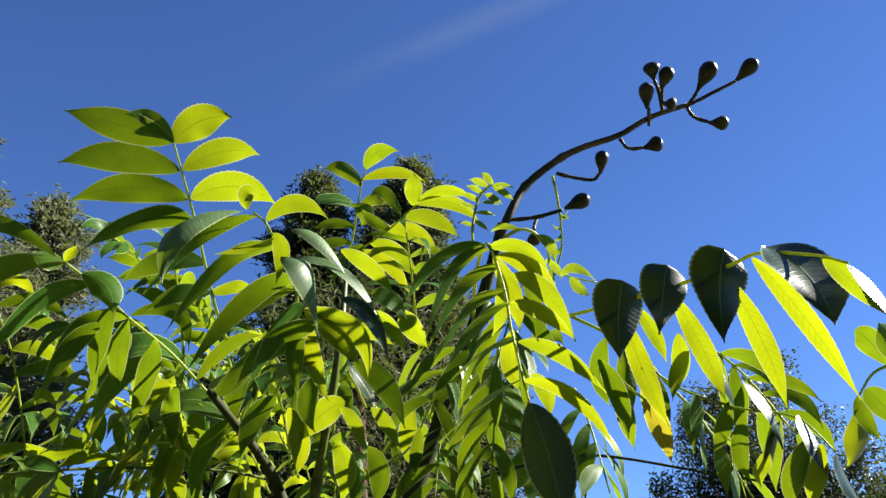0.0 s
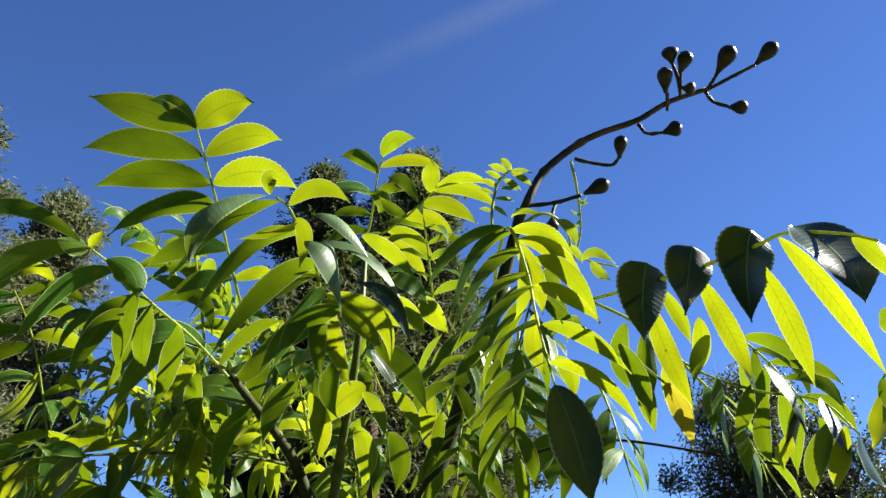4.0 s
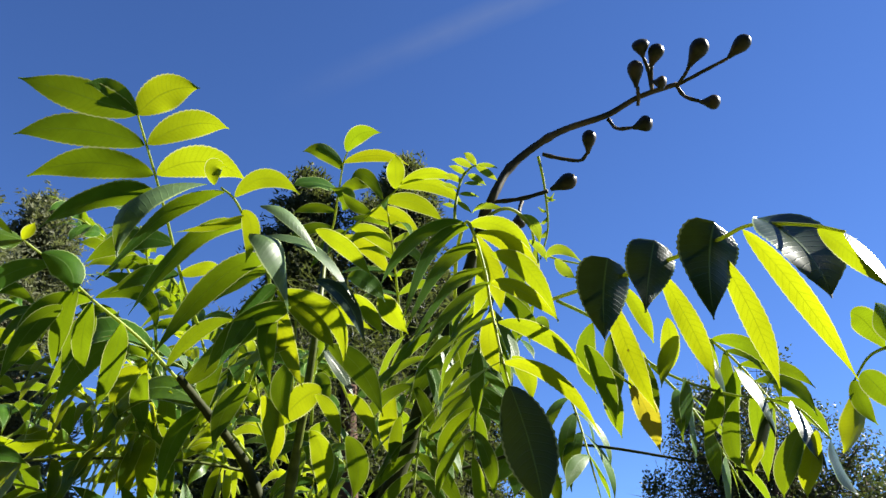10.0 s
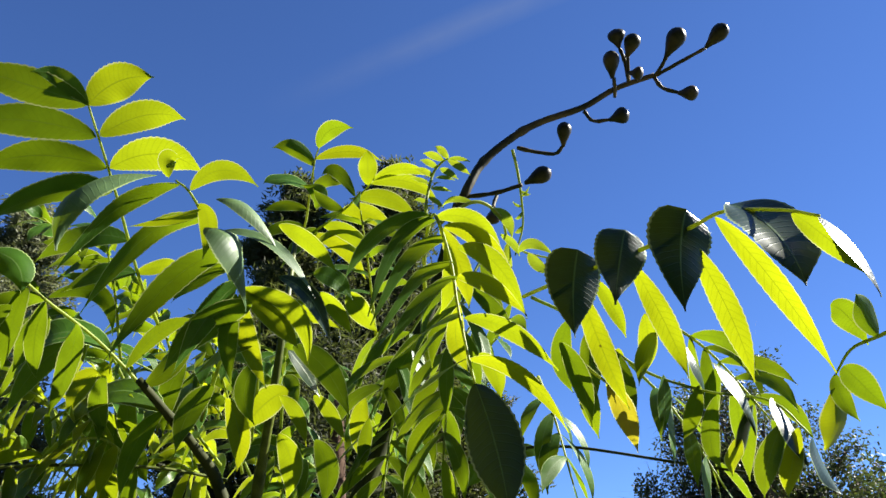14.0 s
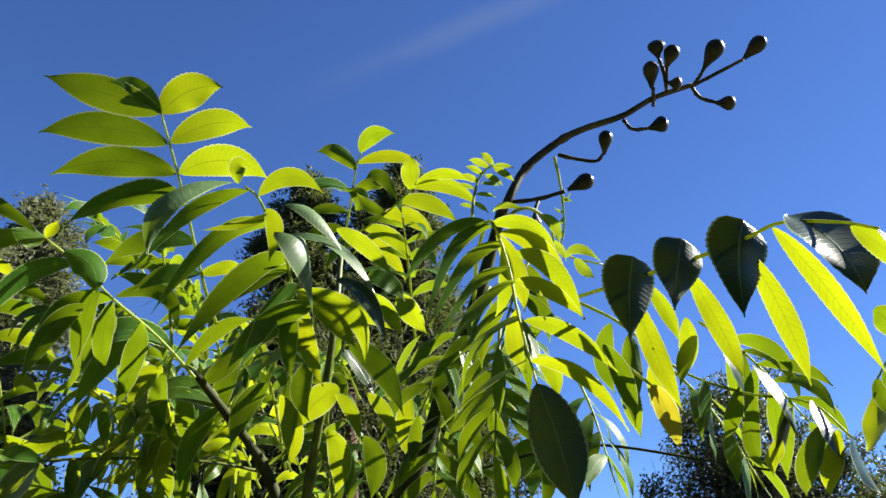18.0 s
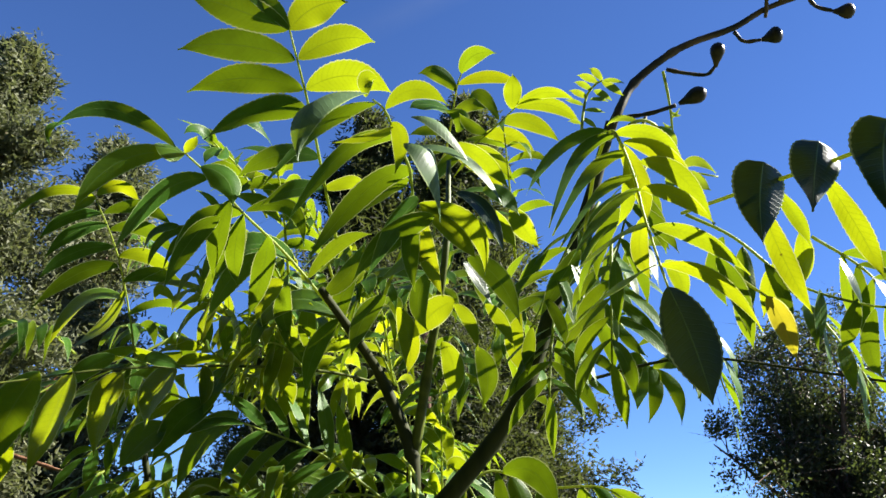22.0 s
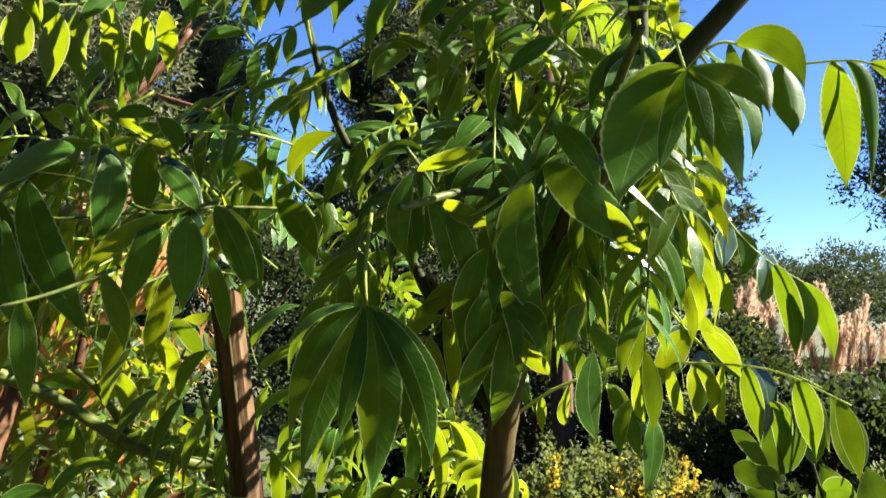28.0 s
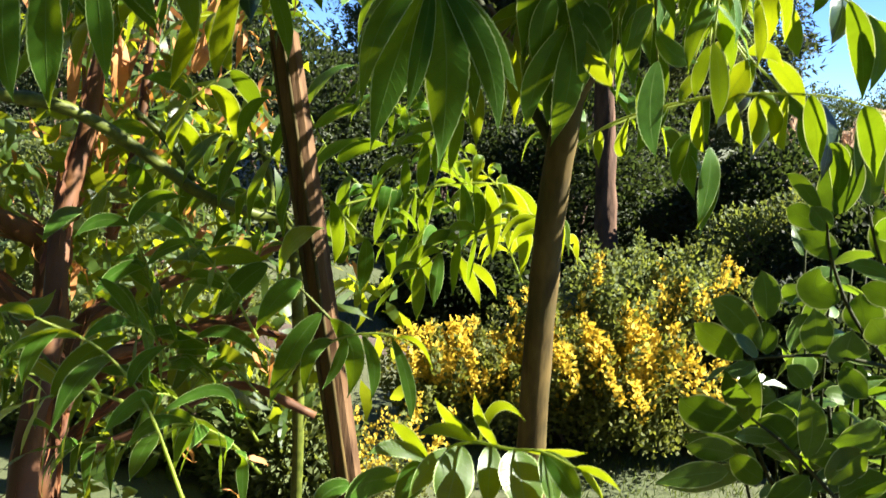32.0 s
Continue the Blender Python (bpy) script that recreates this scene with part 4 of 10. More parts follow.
blade(s, (0.522, 1.197, 1.909), (0.512, 1.214, 1.866), (0.499, 1.228, 1.836), (0.615, -0.646, -0.453), 0.039, LEAF_SHADED_GLOSSY, fold=-0.3)
blade(s, (0.571, 1.144, 1.852), (0.582, 1.150, 1.815), (0.598, 1.152, 1.778), (0.782, -0.584, 0.216), 0.054, LEAF_SHADED_GLOSSY, fold=-0.3)
blade(s, (0.560, 1.155, 1.866), (0.541, 1.155, 1.815), (0.527, 1.150, 1.777), (-0.770, -0.559, 0.310), 0.039)
s = stalk((0.642, 0.995, 1.952), (0.614, 1.015, 1.943), (0.588, 1.033, 1.933), (0.571, 1.050, 1.907))
blade(s, (0.570, 1.023, 1.987), (0.586, 1.020, 1.972), (0.605, 1.023, 1.935), (-0.411, -0.864, -0.292), 0.039, LEAF_SHADED)
blade(s, (0.579, 1.043, 1.915), (0.588, 1.031, 1.891), (0.607, 1.017, 1.851), (-0.546, -0.832, 0.101), 0.038, LEAF_SHADED)
blade(s, (0.574, 1.051, 1.896), (0.566, 1.068, 1.848), (0.552, 1.081, 1.821), (0.392, -0.807, -0.442), 0.051, fold=-0.14)
blade(s, (0.614, 1.015, 1.943), (0.598, 0.999, 1.969), (0.583, 0.984, 1.986), (0.354, -0.859, -0.371), 0.041, LEAF_SHADED, fold=-0.14)
blade(s, (0.571, 1.050, 1.907), (0.570, 1.046, 1.876), (0.580, 1.036, 1.845), (-0.296, -0.941, 0.161), 0.025, LEAF_SHADED)
s = stalk((0.307, 1.265, 1.986), (0.325, 1.246, 1.961), (0.333, 1.236, 1.949))
blade(s, (0.332, 1.238, 1.951), (0.352, 1.239, 1.909), (0.366, 1.243, 1.852), (-0.322, -0.933, -0.164), 0.038, LEAF_AUTUMN)
blade(s, (0.301, 1.267, 1.986), (0.311, 1.285, 1.936), (0.324, 1.300, 1.885), (-0.263, -0.897, -0.355), 0.034, LEAF_SHADED)
blade(s, (0.269, 1.262, 2.023), (0.295, 1.255, 1.964), (0.306, 1.254, 1.891), (-0.325, -0.945, -0.033), 0.036, LEAF_SHADED)
# leaf on the thin branch with dark hanging leaflets
s = stalk((-0.006, 1.495, 1.785), (0.053, 1.468, 1.891), (0.123, 1.446, 1.978), (0.171, 1.465, 1.922), (0.196, 1.478, 1.895))
blade(s, (0.177, 1.467, 1.919), (0.154, 1.462, 1.881), (0.129, 1.456, 1.839), (0.387, -0.916, -0.107), 0.057, LEAF_SHADED, fold=0.05)
blade(s, (0.188, 1.473, 1.906), (0.179, 1.486, 1.866), (0.171, 1.498, 1.824), (0.485, -0.804, -0.345), 0.052, LEAF_SHADED, fold=0.05)
blade(s, (0.194, 1.476, 1.898), (0.201, 1.468, 1.853), (0.184, 1.466, 1.794), (0.194, -0.978, 0.075), 0.032, LEAF_SHADED, fold=0.05)
blade(s, (0.199, 1.478, 1.892), (0.235, 1.471, 1.854), (0.242, 1.474, 1.794), (0.157, -0.982, 0.109), 0.031, LEAF_SHADED, fold=0.05)
blade(s, (0.199, 1.477, 1.895), (0.227, 1.462, 1.902), (0.256, 1.450, 1.889), (-0.296, -0.755, 0.585), 0.039, LEAF_SHADED, fold=0.05)
blade(s, (0.172, 1.461, 1.930), (0.198, 1.447, 1.943), (0.211, 1.443, 1.932), (-0.362, -0.719, 0.594), 0.026, LEAF_SHADED, fold=0.05)
blade(s, (0.054, 1.466, 1.903), (0.100, 1.442, 1.900), (0.126, 1.429, 1.861), (-0.187, -0.874, 0.450), 0.027, LEAF_SHADED, fold=0.05)
blade(s, (0.061, 1.467, 1.896), (0.096, 1.470, 1.862), (0.124, 1.469, 1.842), (0.151, -0.979, 0.140), 0.018, LEAF_SHADED, fold=0.05)
blade(s, (0.129, 1.447, 1.975), (0.153, 1.436, 1.934), (0.182, 1.422, 1.900), (-0.041, -0.956, 0.290), 0.025, LEAF_SHADED, fold=0.05)
blade(s, (0.137, 1.443, 1.981), (0.198, 1.421, 1.940), (0.220, 1.408, 1.888), (-0.039, -0.946, 0.321), 0.020, LEAF_SHADED, fold=0.05)
# I: near hanging whorl
s = stalk((-0.230, 1.374, 1.714), (-0.197, 1.269, 1.677), (-0.184, 1.218, 1.629), (-0.172, 1.186, 1.583))
blade(s, (-0.174, 1.189, 1.586), (-0.214, 1.209, 1.522), (-0.236, 1.223, 1.431), (0.541, -0.750, -0.381), 0.125, LEAF_SHADED, fold=0.05)
blade(s, (-0.167, 1.186, 1.583), (-0.132, 1.188, 1.529), (-0.105, 1.189, 1.451), (0.201, -0.977, 0.072), 0.048, LEAF_SHADED, fold=0.05)
blade(s, (-0.166, 1.185, 1.585), (-0.118, 1.167, 1.566), (-0.097, 1.153, 1.531), (-0.100, -0.907, 0.409), 0.038, LEAF_SHADED, fold=0.05)
blade(s, (-0.171, 1.186, 1.582), (-0.181, 1.197, 1.528), (-0.194, 1.205, 1.468), (0.449, -0.862, -0.234), 0.038, LEAF_SHADED, fold=0.05)
blade(s, (-0.168, 1.186, 1.581), (-0.155, 1.182, 1.541), (-0.139, 1.177, 1.485), (0.184, -0.972, 0.147), 0.030, LEAF_SHADED, fold=0.05)
blade(s, (-0.176, 1.190, 1.586), (-0.227, 1.194, 1.560), (-0.245, 1.199, 1.512), (0.636, -0.423, -0.645), 0.028, LEAF_SHADED, fold=0.05)
# J: hanging whorl, further back
s = stalk((-0.310, 1.641, 1.649), (-0.332, 1.626, 1.605), (-0.362, 1.601, 1.541), (-0.363, 1.585, 1.493))
blade(s, (-0.366, 1.585, 1.493), (-0.400, 1.602, 1.375), (-0.380, 1.611, 1.225), (0.366, -0.924, -0.109), 0.077, LEAF_SHADED, fold=0.05)
blade(s, (-0.358, 1.585, 1.493), (-0.256, 1.568, 1.431), (-0.178, 1.541, 1.351), (0.012, -0.951, 0.310), 0.086, LEAF_SHADED, fold=0.05)
blade(s, (-0.353, 1.586, 1.490), (-0.310, 1.601, 1.381), (-0.312, 1.602, 1.250), (0.265, -0.964, -0.019), 0.064, LEAF_SHADED, fold=0.05)
blade(s, (-0.354, 1.608, 1.558), (-0.299, 1.621, 1.524), (-0.239, 1.633, 1.456), (0.375, -0.904, 0.204), 0.038, LEAF_SHADED, fold=-0.2)
blade(s, (-0.234, 1.586, 1.449), (-0.201, 1.584, 1.429), (-0.166, 1.581, 1.399), (0.197, -0.908, 0.369), 0.024, LEAF_SHADED, fold=-0.2)
blade(s, (-0.254, 1.581, 1.356), (-0.206, 1.572, 1.334), (-0.165, 1.560, 1.292), (0.131, -0.869, 0.478), 0.036, LEAF_SHADED, fold=-0.2)
blade(s, (-0.370, 1.584, 1.492), (-0.428, 1.591, 1.412), (-0.443, 1.597, 1.316), (0.467, -0.846, -0.256), 0.054, LEAF_SHADED, fold=0.05)
blade(s, (-0.363, 1.585, 1.491), (-0.345, 1.595, 1.398), (-0.364, 1.594, 1.294), (0.327, -0.944, -0.045), 0.045, LEAF_SHADED, fold=0.05)
# K: nearest hanging whorl
s = stalk((-0.555, 1.307, 1.424), (-0.538, 1.237, 1.347), (-0.523, 1.201, 1.300))
blade(s, (-0.523, 1.201, 1.299), (-0.502, 1.202, 1.200), (-0.499, 1.182, 1.077), (0.194, -0.975, 0.104), 0.065, LEAF_SHADED, fold=0.05)
blade(s, (-0.527, 1.200, 1.298), (-0.563, 1.200, 1.209), (-0.589, 1.188, 1.089), (0.328, -0.944, -0.043), 0.057, LEAF_SHADED, fold=0.05)
blade(s, (-0.529, 1.199, 1.298), (-0.573, 1.166, 1.243), (-0.584, 1.132, 1.140), (-0.097, -0.904, 0.417), 0.044, LEAF_SHADED, fold=0.05)
blade(s, (-0.519, 1.202, 1.298), (-0.465, 1.218, 1.242), (-0.417, 1.225, 1.175), (0.268, -0.962, 0.042), 0.039, LEAF_SHADED, fold=0.05)
blade(s, (-0.516, 1.203, 1.295), (-0.457, 1.203, 1.217), (-0.430, 1.185, 1.121), (0.161, -0.970, 0.180), 0.039, LEAF_SHADED, fold=0.05)
blade(s, (-0.529, 1.199, 1.299), (-0.581, 1.165, 1.278), (-0.592, 1.139, 1.217), (-0.459, -0.512, 0.727), 0.035, LEAF_SHADED, fold=0.05)
blade(s, (-0.521, 1.202, 1.297), (-0.483, 1.213, 1.221), (-0.465, 1.212, 1.141), (0.218, -0.976, 0.016), 0.036, LEAF_SHADED, fold=0.05)
blade(s, (-0.525, 1.200, 1.296), (-0.533, 1.194, 1.211), (-0.542, 1.180, 1.139), (0.183, -0.977, 0.105), 0.029, LEAF_SHADED, fold=0.05)
# L: drooping leaf with bright leaflets against the sky
s = stalk((-0.139, 1.513, 1.673), (-0.085, 1.530, 1.715), (-0.000, 1.564, 1.692), (0.081, 1.558, 1.695), (0.117, 1.549, 1.691), (0.151, 1.523, 1.669))
blade(s, (0.000, 1.564, 1.692), (0.017, 1.553, 1.634), (0.021, 1.542, 1.577), (0.182, -0.958, 0.223), 0.060, LEAF_SHADED, fold=-0.2)
blade(s, (0.074, 1.558, 1.694), (0.090, 1.548, 1.600), (0.096, 1.534, 1.496), (-0.473, -0.879, 0.056), 0.063, LEAF_SHADED)
blade(s, (0.094, 1.555, 1.693), (0.135, 1.571, 1.641), (0.150, 1.601, 1.506), (0.354, -0.927, -0.122), 0.034, LEAF_SHADED, fold=-0.2)
blade(s, (0.123, 1.544, 1.688), (0.183, 1.546, 1.647), (0.214, 1.562, 1.551), (-0.217, -0.939, -0.265), 0.037, LEAF_SHADED)
blade(s, (-0.068, 1.536, 1.713), (-0.008, 1.522, 1.710), (0.031, 1.524, 1.639), (-0.054, -0.995, 0.082), 0.056, LEAF_SHADED)
blade(s, (0.144, 1.528, 1.673), (0.209, 1.535, 1.567), (0.241, 1.542, 1.484), (0.265, -0.962, 0.061), 0.042, LEAF_SHADED, fold=-0.2)
blade(s, (-0.120, 1.519, 1.689), (-0.149, 1.509, 1.723), (-0.166, 1.508, 1.709), (-0.005, -0.862, -0.507), 0.034)
blade(s, (-0.052, 1.542, 1.709), (-0.032, 1.532, 1.666), (-0.016, 1.525, 1.602), (0.224, -0.949, 0.221), 0.048, fold=-0.2)
blade(s, (-0.078, 1.533, 1.713), (-0.067, 1.526, 1.646), (-0.072, 1.516, 1.590), (-0.046, -0.990, 0.134), 0.034, LEAF_SHADED)
# N: right low leaf
s = stalk((-0.390, 1.724, 1.088), (-0.314, 1.745, 1.144), (-0.226, 1.757, 1.179), (-0.150, 1.753, 1.200), (-0.040, 1.739, 1.210), (0.056, 1.719, 1.206), (0.160, 1.677, 1.166))
blade(s, (-0.128, 1.750, 1.297), (-0.155, 1.749, 1.273), (-0.183, 1.747, 1.236), (-0.253, -0.927, 0.275), 0.044, fold=-0.2)
blade(s, (-0.092, 1.747, 1.265), (-0.118, 1.745, 1.218), (-0.143, 1.740, 1.155), (-0.079, -0.992, 0.100), 0.057, fold=-0.2)
blade(s, (-0.069, 1.743, 1.214), (-0.065, 1.746, 1.173), (-0.072, 1.747, 1.105), (0.206, -0.978, -0.044), 0.054, fold=-0.2)
blade(s, (-0.070, 1.744, 1.266), (-0.031, 1.739, 1.235), (-0.000, 1.733, 1.187), (-0.288, -0.950, -0.122), 0.038)
blade(s, (0.004, 1.730, 1.210), (0.015, 1.705, 1.155), (0.024, 1.676, 1.087), (-0.646, -0.733, 0.215), 0.046, LEAF_SHADED)
blade(s, (0.084, 1.708, 1.196), (0.096, 1.677, 1.147), (0.102, 1.643, 1.077), (-0.700, -0.665, 0.259), 0.056, material=LEAF_SHADED)
blade(s, (0.141, 1.684, 1.172), (0.157, 1.660, 1.118), (0.165, 1.635, 1.052), (-0.222, -0.916, 0.334), 0.040, LEAF_SHADED)
blade(s, (-0.239, 1.756, 1.190), (-0.249, 1.757, 1.166), (-0.272, 1.756, 1.116), (0.480, -0.854, -0.201), 0.051, LEAF_SHADED)
blade(s, (-0.147, 1.742, 1.111), (-0.142, 1.732, 1.048), (-0.153, 1.718, 0.967), (0.441, -0.889, 0.126), 0.046, LEAF_SHADED)
blade(s, (-0.182, 1.748, 1.132), (-0.199, 1.729, 1.093), (-0.198, 1.705, 1.035), (-0.144, -0.895, 0.423), 0.032, LEAF_SHADED)
blade(s, (-0.342, 1.737, 1.126), (-0.340, 1.727, 1.100), (-0.335, 1.715, 1.062), (-0.609, -0.766, 0.204), 0.028)
blade(s, (-0.291, 1.748, 1.153), (-0.300, 1.730, 1.103), (-0.289, 1.716, 1.086), (-0.722, -0.636, 0.271), 0.034)
blade(s, (-0.170, 1.754, 1.193), (-0.171, 1.731, 1.135), (-0.155, 1.707, 1.100), (-0.670, -0.701, 0.245), 0.033)
blade(s, (-0.121, 1.749, 1.201), (-0.109, 1.739, 1.150), (-0.094, 1.728, 1.118), (-0.469, -0.880, 0.068), 0.029)
blade(s, (-0.031, 1.737, 1.208), (-0.038, 1.715, 1.149), (-0.030, 1.690, 1.114), (-0.745, -0.597, 0.297), 0.034)
blade(s, (-0.206, 1.756, 1.185), (-0.191, 1.754, 1.222), (-0.164, 1.750, 1.245), (0.322, -0.891, -0.321), 0.032, fold=0.26)
blade(s, (-0.078, 1.744, 1.206), (-0.048, 1.722, 1.167), (-0.056, 1.705, 1.129), (-0.625, -0.755, 0.198), 0.034)
s = stalk((-0.162, 1.756, 1.343), (-0.104, 1.751, 1.274), (-0.059, 1.743, 1.233), (-0.040, 1.739, 1.210))
blade(s, (-0.104, 1.751, 1.274), (-0.074, 1.738, 1.281), (-0.046, 1.725, 1.254), (-0.409, -0.912, -0.000), 0.031)
# O: long leaf on a horizontal stalk
s = stalk((-0.284, 1.524, 1.864), (-0.386, 1.449, 1.871), (-0.524, 1.362, 1.858), (-0.679, 1.253, 1.825), (-0.765, 1.176, 1.790), (-0.876, 1.070, 1.743), material=GREENWOOD)
blade(s, (-0.669, 1.261, 1.820), (-0.688, 1.261, 1.769), (-0.693, 1.267, 1.691), (-0.474, -0.879, 0.048), 0.090, fold=0.25)
blade(s, (-0.606, 1.310, 1.843), (-0.626, 1.303, 1.801), (-0.637, 1.301, 1.738), (-0.524, -0.820, 0.230), 0.103, fold=0.25)
blade(s, (-0.731, 1.220, 1.816), (-0.739, 1.210, 1.742), (-0.753, 1.200, 1.658), (-0.469, -0.865, 0.176), 0.102, fold=0.2)
blade(s, (-0.754, 1.177, 1.802), (-0.780, 1.167, 1.736), (-0.793, 1.163, 1.648), (0.004, -0.996, 0.084), 0.081, LEAF_SHADED)
blade(s, (-0.800, 1.139, 1.791), (-0.841, 1.117, 1.725), (-0.877, 1.099, 1.633), (-0.231, -0.911, 0.343), 0.127, LEAF_SHADED)
blade(s, (-0.834, 1.103, 1.784), (-0.867, 1.075, 1.760), (-0.903, 1.049, 1.721), (0.604, 0.142, -0.784), 0.053, LEAF_SHADED)
blade(s, (-0.880, 1.061, 1.801), (-0.891, 1.050, 1.795), (-0.891, 1.046, 1.757), (0.502, -0.848, 0.170), 0.044, LEAF_SHEEN, fold=-0.4)
blade(s, (-0.872, 1.070, 1.819), (-0.855, 1.070, 1.807), (-0.833, 1.073, 1.782), (0.363, -0.874, 0.324), 0.030, LEAF_SHEEN, fold=-0.4)
blade(s, (-0.840, 1.097, 1.819), (-0.821, 1.097, 1.808), (-0.802, 1.099, 1.782), (0.363, -0.879, 0.309), 0.030, LEAF_SHEEN, fold=-0.4)
blade(s, (-0.908, 1.046, 1.802), (-0.919, 1.036, 1.786), (-0.931, 1.029, 1.756), (-0.069, -0.922, 0.380), 0.060)
blade(s, (-0.865, 1.074, 1.807), (-0.881, 1.065, 1.776), (-0.903, 1.058, 1.733), (-0.179, -0.939, 0.292), 0.047)
blade(s, (-0.843, 1.098, 1.807), (-0.856, 1.090, 1.779), (-0.880, 1.081, 1.743), (-0.169, -0.924, 0.344), 0.045)
blade(s, (-0.809, 1.114, 1.808), (-0.813, 1.111, 1.795), (-0.819, 1.107, 1.782), (-0.219, -0.908, 0.357), 0.037)
blade(s, (-0.677, 1.246, 1.843), (-0.712, 1.233, 1.821), (-0.743, 1.223, 1.784), (0.519, -0.814, -0.261), 0.035, LEAF_SHADED, fold=-0.3)
blade(s, (-0.647, 1.282, 1.846), (-0.626, 1.290, 1.850), (-0.590, 1.304, 1.837), (0.387, -0.866, 0.316), 0.030, LEAF_SHADED)
blade(s, (-0.550, 1.360, 1.790), (-0.596, 1.345, 1.763), (-0.633, 1.340, 1.689), (-0.040, -0.974, 0.222), 0.065, LEAF_SHADED)
blade(s, (-0.514, 1.388, 1.781), (-0.565, 1.376, 1.737), (-0.598, 1.373, 1.651), (-0.473, -0.788, 0.395), 0.090, LEAF_SHADED)
blade(s, (-0.621, 1.352, 1.756), (-0.655, 1.341, 1.724), (-0.681, 1.333, 1.681), (-0.204, -0.896, 0.395), 0.082, LEAF_SHADED)
blade(s, (-0.450, 1.407, 1.865), (-0.444, 1.420, 1.824), (-0.461, 1.432, 1.764), (-0.253, -0.946, -0.202), 0.041)
blade(s, (-0.412, 1.434, 1.868), (-0.430, 1.456, 1.809), (-0.413, 1.485, 1.741), (0.067, -0.926, -0.372), 0.046, LEAF_SHADED)
blade(s, (-0.525, 1.364, 1.858), (-0.555, 1.354, 1.819), (-0.567, 1.351, 1.760), (-0.510, -0.796, 0.326), 0.079, LEAF_SHADED)
blade(s, (-0.570, 1.336, 1.853), (-0.558, 1.338, 1.818), (-0.565, 1.338, 1.782), (-0.496, -0.866, -0.058), 0.043)
# P: row of bright leaflets
s = stalk((-1.014, 1.581, 1.809), (-1.088, 1.518, 1.782), (-1.132, 1.469, 1.758), (-1.197, 1.374, 1.724))
blade(s, (-1.182, 1.378, 1.793), (-1.164, 1.390, 1.743), (-1.158, 1.400, 1.684), (-0.305, -0.919, -0.251), 0.067)
blade(s, (-1.189, 1.388, 1.726), (-1.192, 1.395, 1.677), (-1.201, 1.401, 1.631), (-0.350, -0.933, -0.088), 0.118)
blade(s, (-1.160, 1.433, 1.734), (-1.155, 1.433, 1.675), (-1.160, 1.432, 1.609), (-0.376, -0.926, 0.005), 0.105)
blade(s, (-1.137, 1.466, 1.745), (-1.133, 1.466, 1.684), (-1.119, 1.468, 1.623), (-0.420, -0.904, -0.076), 0.096)
blade(s, (-1.100, 1.491, 1.759), (-1.094, 1.501, 1.703), (-1.100, 1.510, 1.638), (-0.441, -0.887, -0.140), 0.090)
blade(s, (-1.063, 1.529, 1.757), (-1.057, 1.537, 1.715), (-1.064, 1.543, 1.667), (-0.391, -0.910, -0.138), 0.083)
blade(s, (-1.090, 1.491, 1.774), (-1.108, 1.470, 1.757), (-1.127, 1.452, 1.719), (0.739, -0.674, -0.017), 0.032, LEAF_SHADED)
blade(s, (-1.149, 1.433, 1.748), (-1.157, 1.419, 1.729), (-1.170, 1.407, 1.692), (0.550, -0.817, 0.172), 0.028, LEAF_SHADED)
blade(s, (-1.037, 1.552, 1.773), (-1.023, 1.557, 1.725), (-1.022, 1.561, 1.667), (-0.264, -0.957, -0.121), 0.059)
blade(s, (-1.046, 1.508, 1.845), (-1.074, 1.486, 1.822), (-1.110, 1.468, 1.767), (-0.095, -0.853, 0.513), 0.069, LEAF_SHADED)
blade(s, (-1.132, 1.454, 1.827), (-1.143, 1.433, 1.815), (-1.172, 1.415, 1.768), (-0.015, -0.831, 0.557), 0.067, LEAF_SHADED)
# Q: dim leaves in front of the stake
s = stalk((-0.793, 1.598, 1.437), (-0.879, 1.495, 1.427), (-0.947, 1.391, 1.407), (-1.026, 1.304, 1.388), (-1.068, 1.232, 1.396), material=GREENWOOD)
blade(s, (-0.904, 1.468, 1.421), (-0.904, 1.460, 1.343), (-0.892, 1.454, 1.261), (0.392, -0.913, 0.111), 0.074, LEAF_SHADED_GLOSSY, fold=-0.15)
blade(s, (-0.914, 1.445, 1.415), (-0.970, 1.402, 1.387), (-1.018, 1.359, 1.299), (0.763, -0.054, -0.644), 0.076, LEAF_SHADED)
blade(s, (-0.874, 1.495, 1.428), (-0.825, 1.497, 1.363), (-0.788, 1.496, 1.289), (0.149, -0.985, 0.082), 0.061, LEAF_SHADED)
blade(s, (-0.804, 1.571, 1.447), (-0.760, 1.573, 1.410), (-0.726, 1.572, 1.348), (0.125, -0.989, 0.084), 0.058, LEAF_SHADED)
blade(s, (-0.987, 1.342, 1.498), (-0.967, 1.340, 1.459), (-0.951, 1.336, 1.416), (0.496, -0.822, 0.280), 0.049, LEAF_SHADED_GLOSSY, fold=-0.2)
blade(s, (-0.931, 1.404, 1.493), (-0.893, 1.411, 1.468), (-0.856, 1.416, 1.418), (0.426, -0.858, 0.287), 0.037, LEAF_SHADED_GLOSSY, fold=-0.2)
blade(s, (-0.949, 1.402, 1.513), (-0.949, 1.399, 1.457), (-0.947, 1.397, 1.387), (0.200, -0.979, 0.040), 0.053, LEAF_SHADED)
blade(s, (-0.992, 1.331, 1.502), (-1.038, 1.290, 1.478), (-1.076, 1.250, 1.412), (0.708, 0.046, -0.705), 0.067)
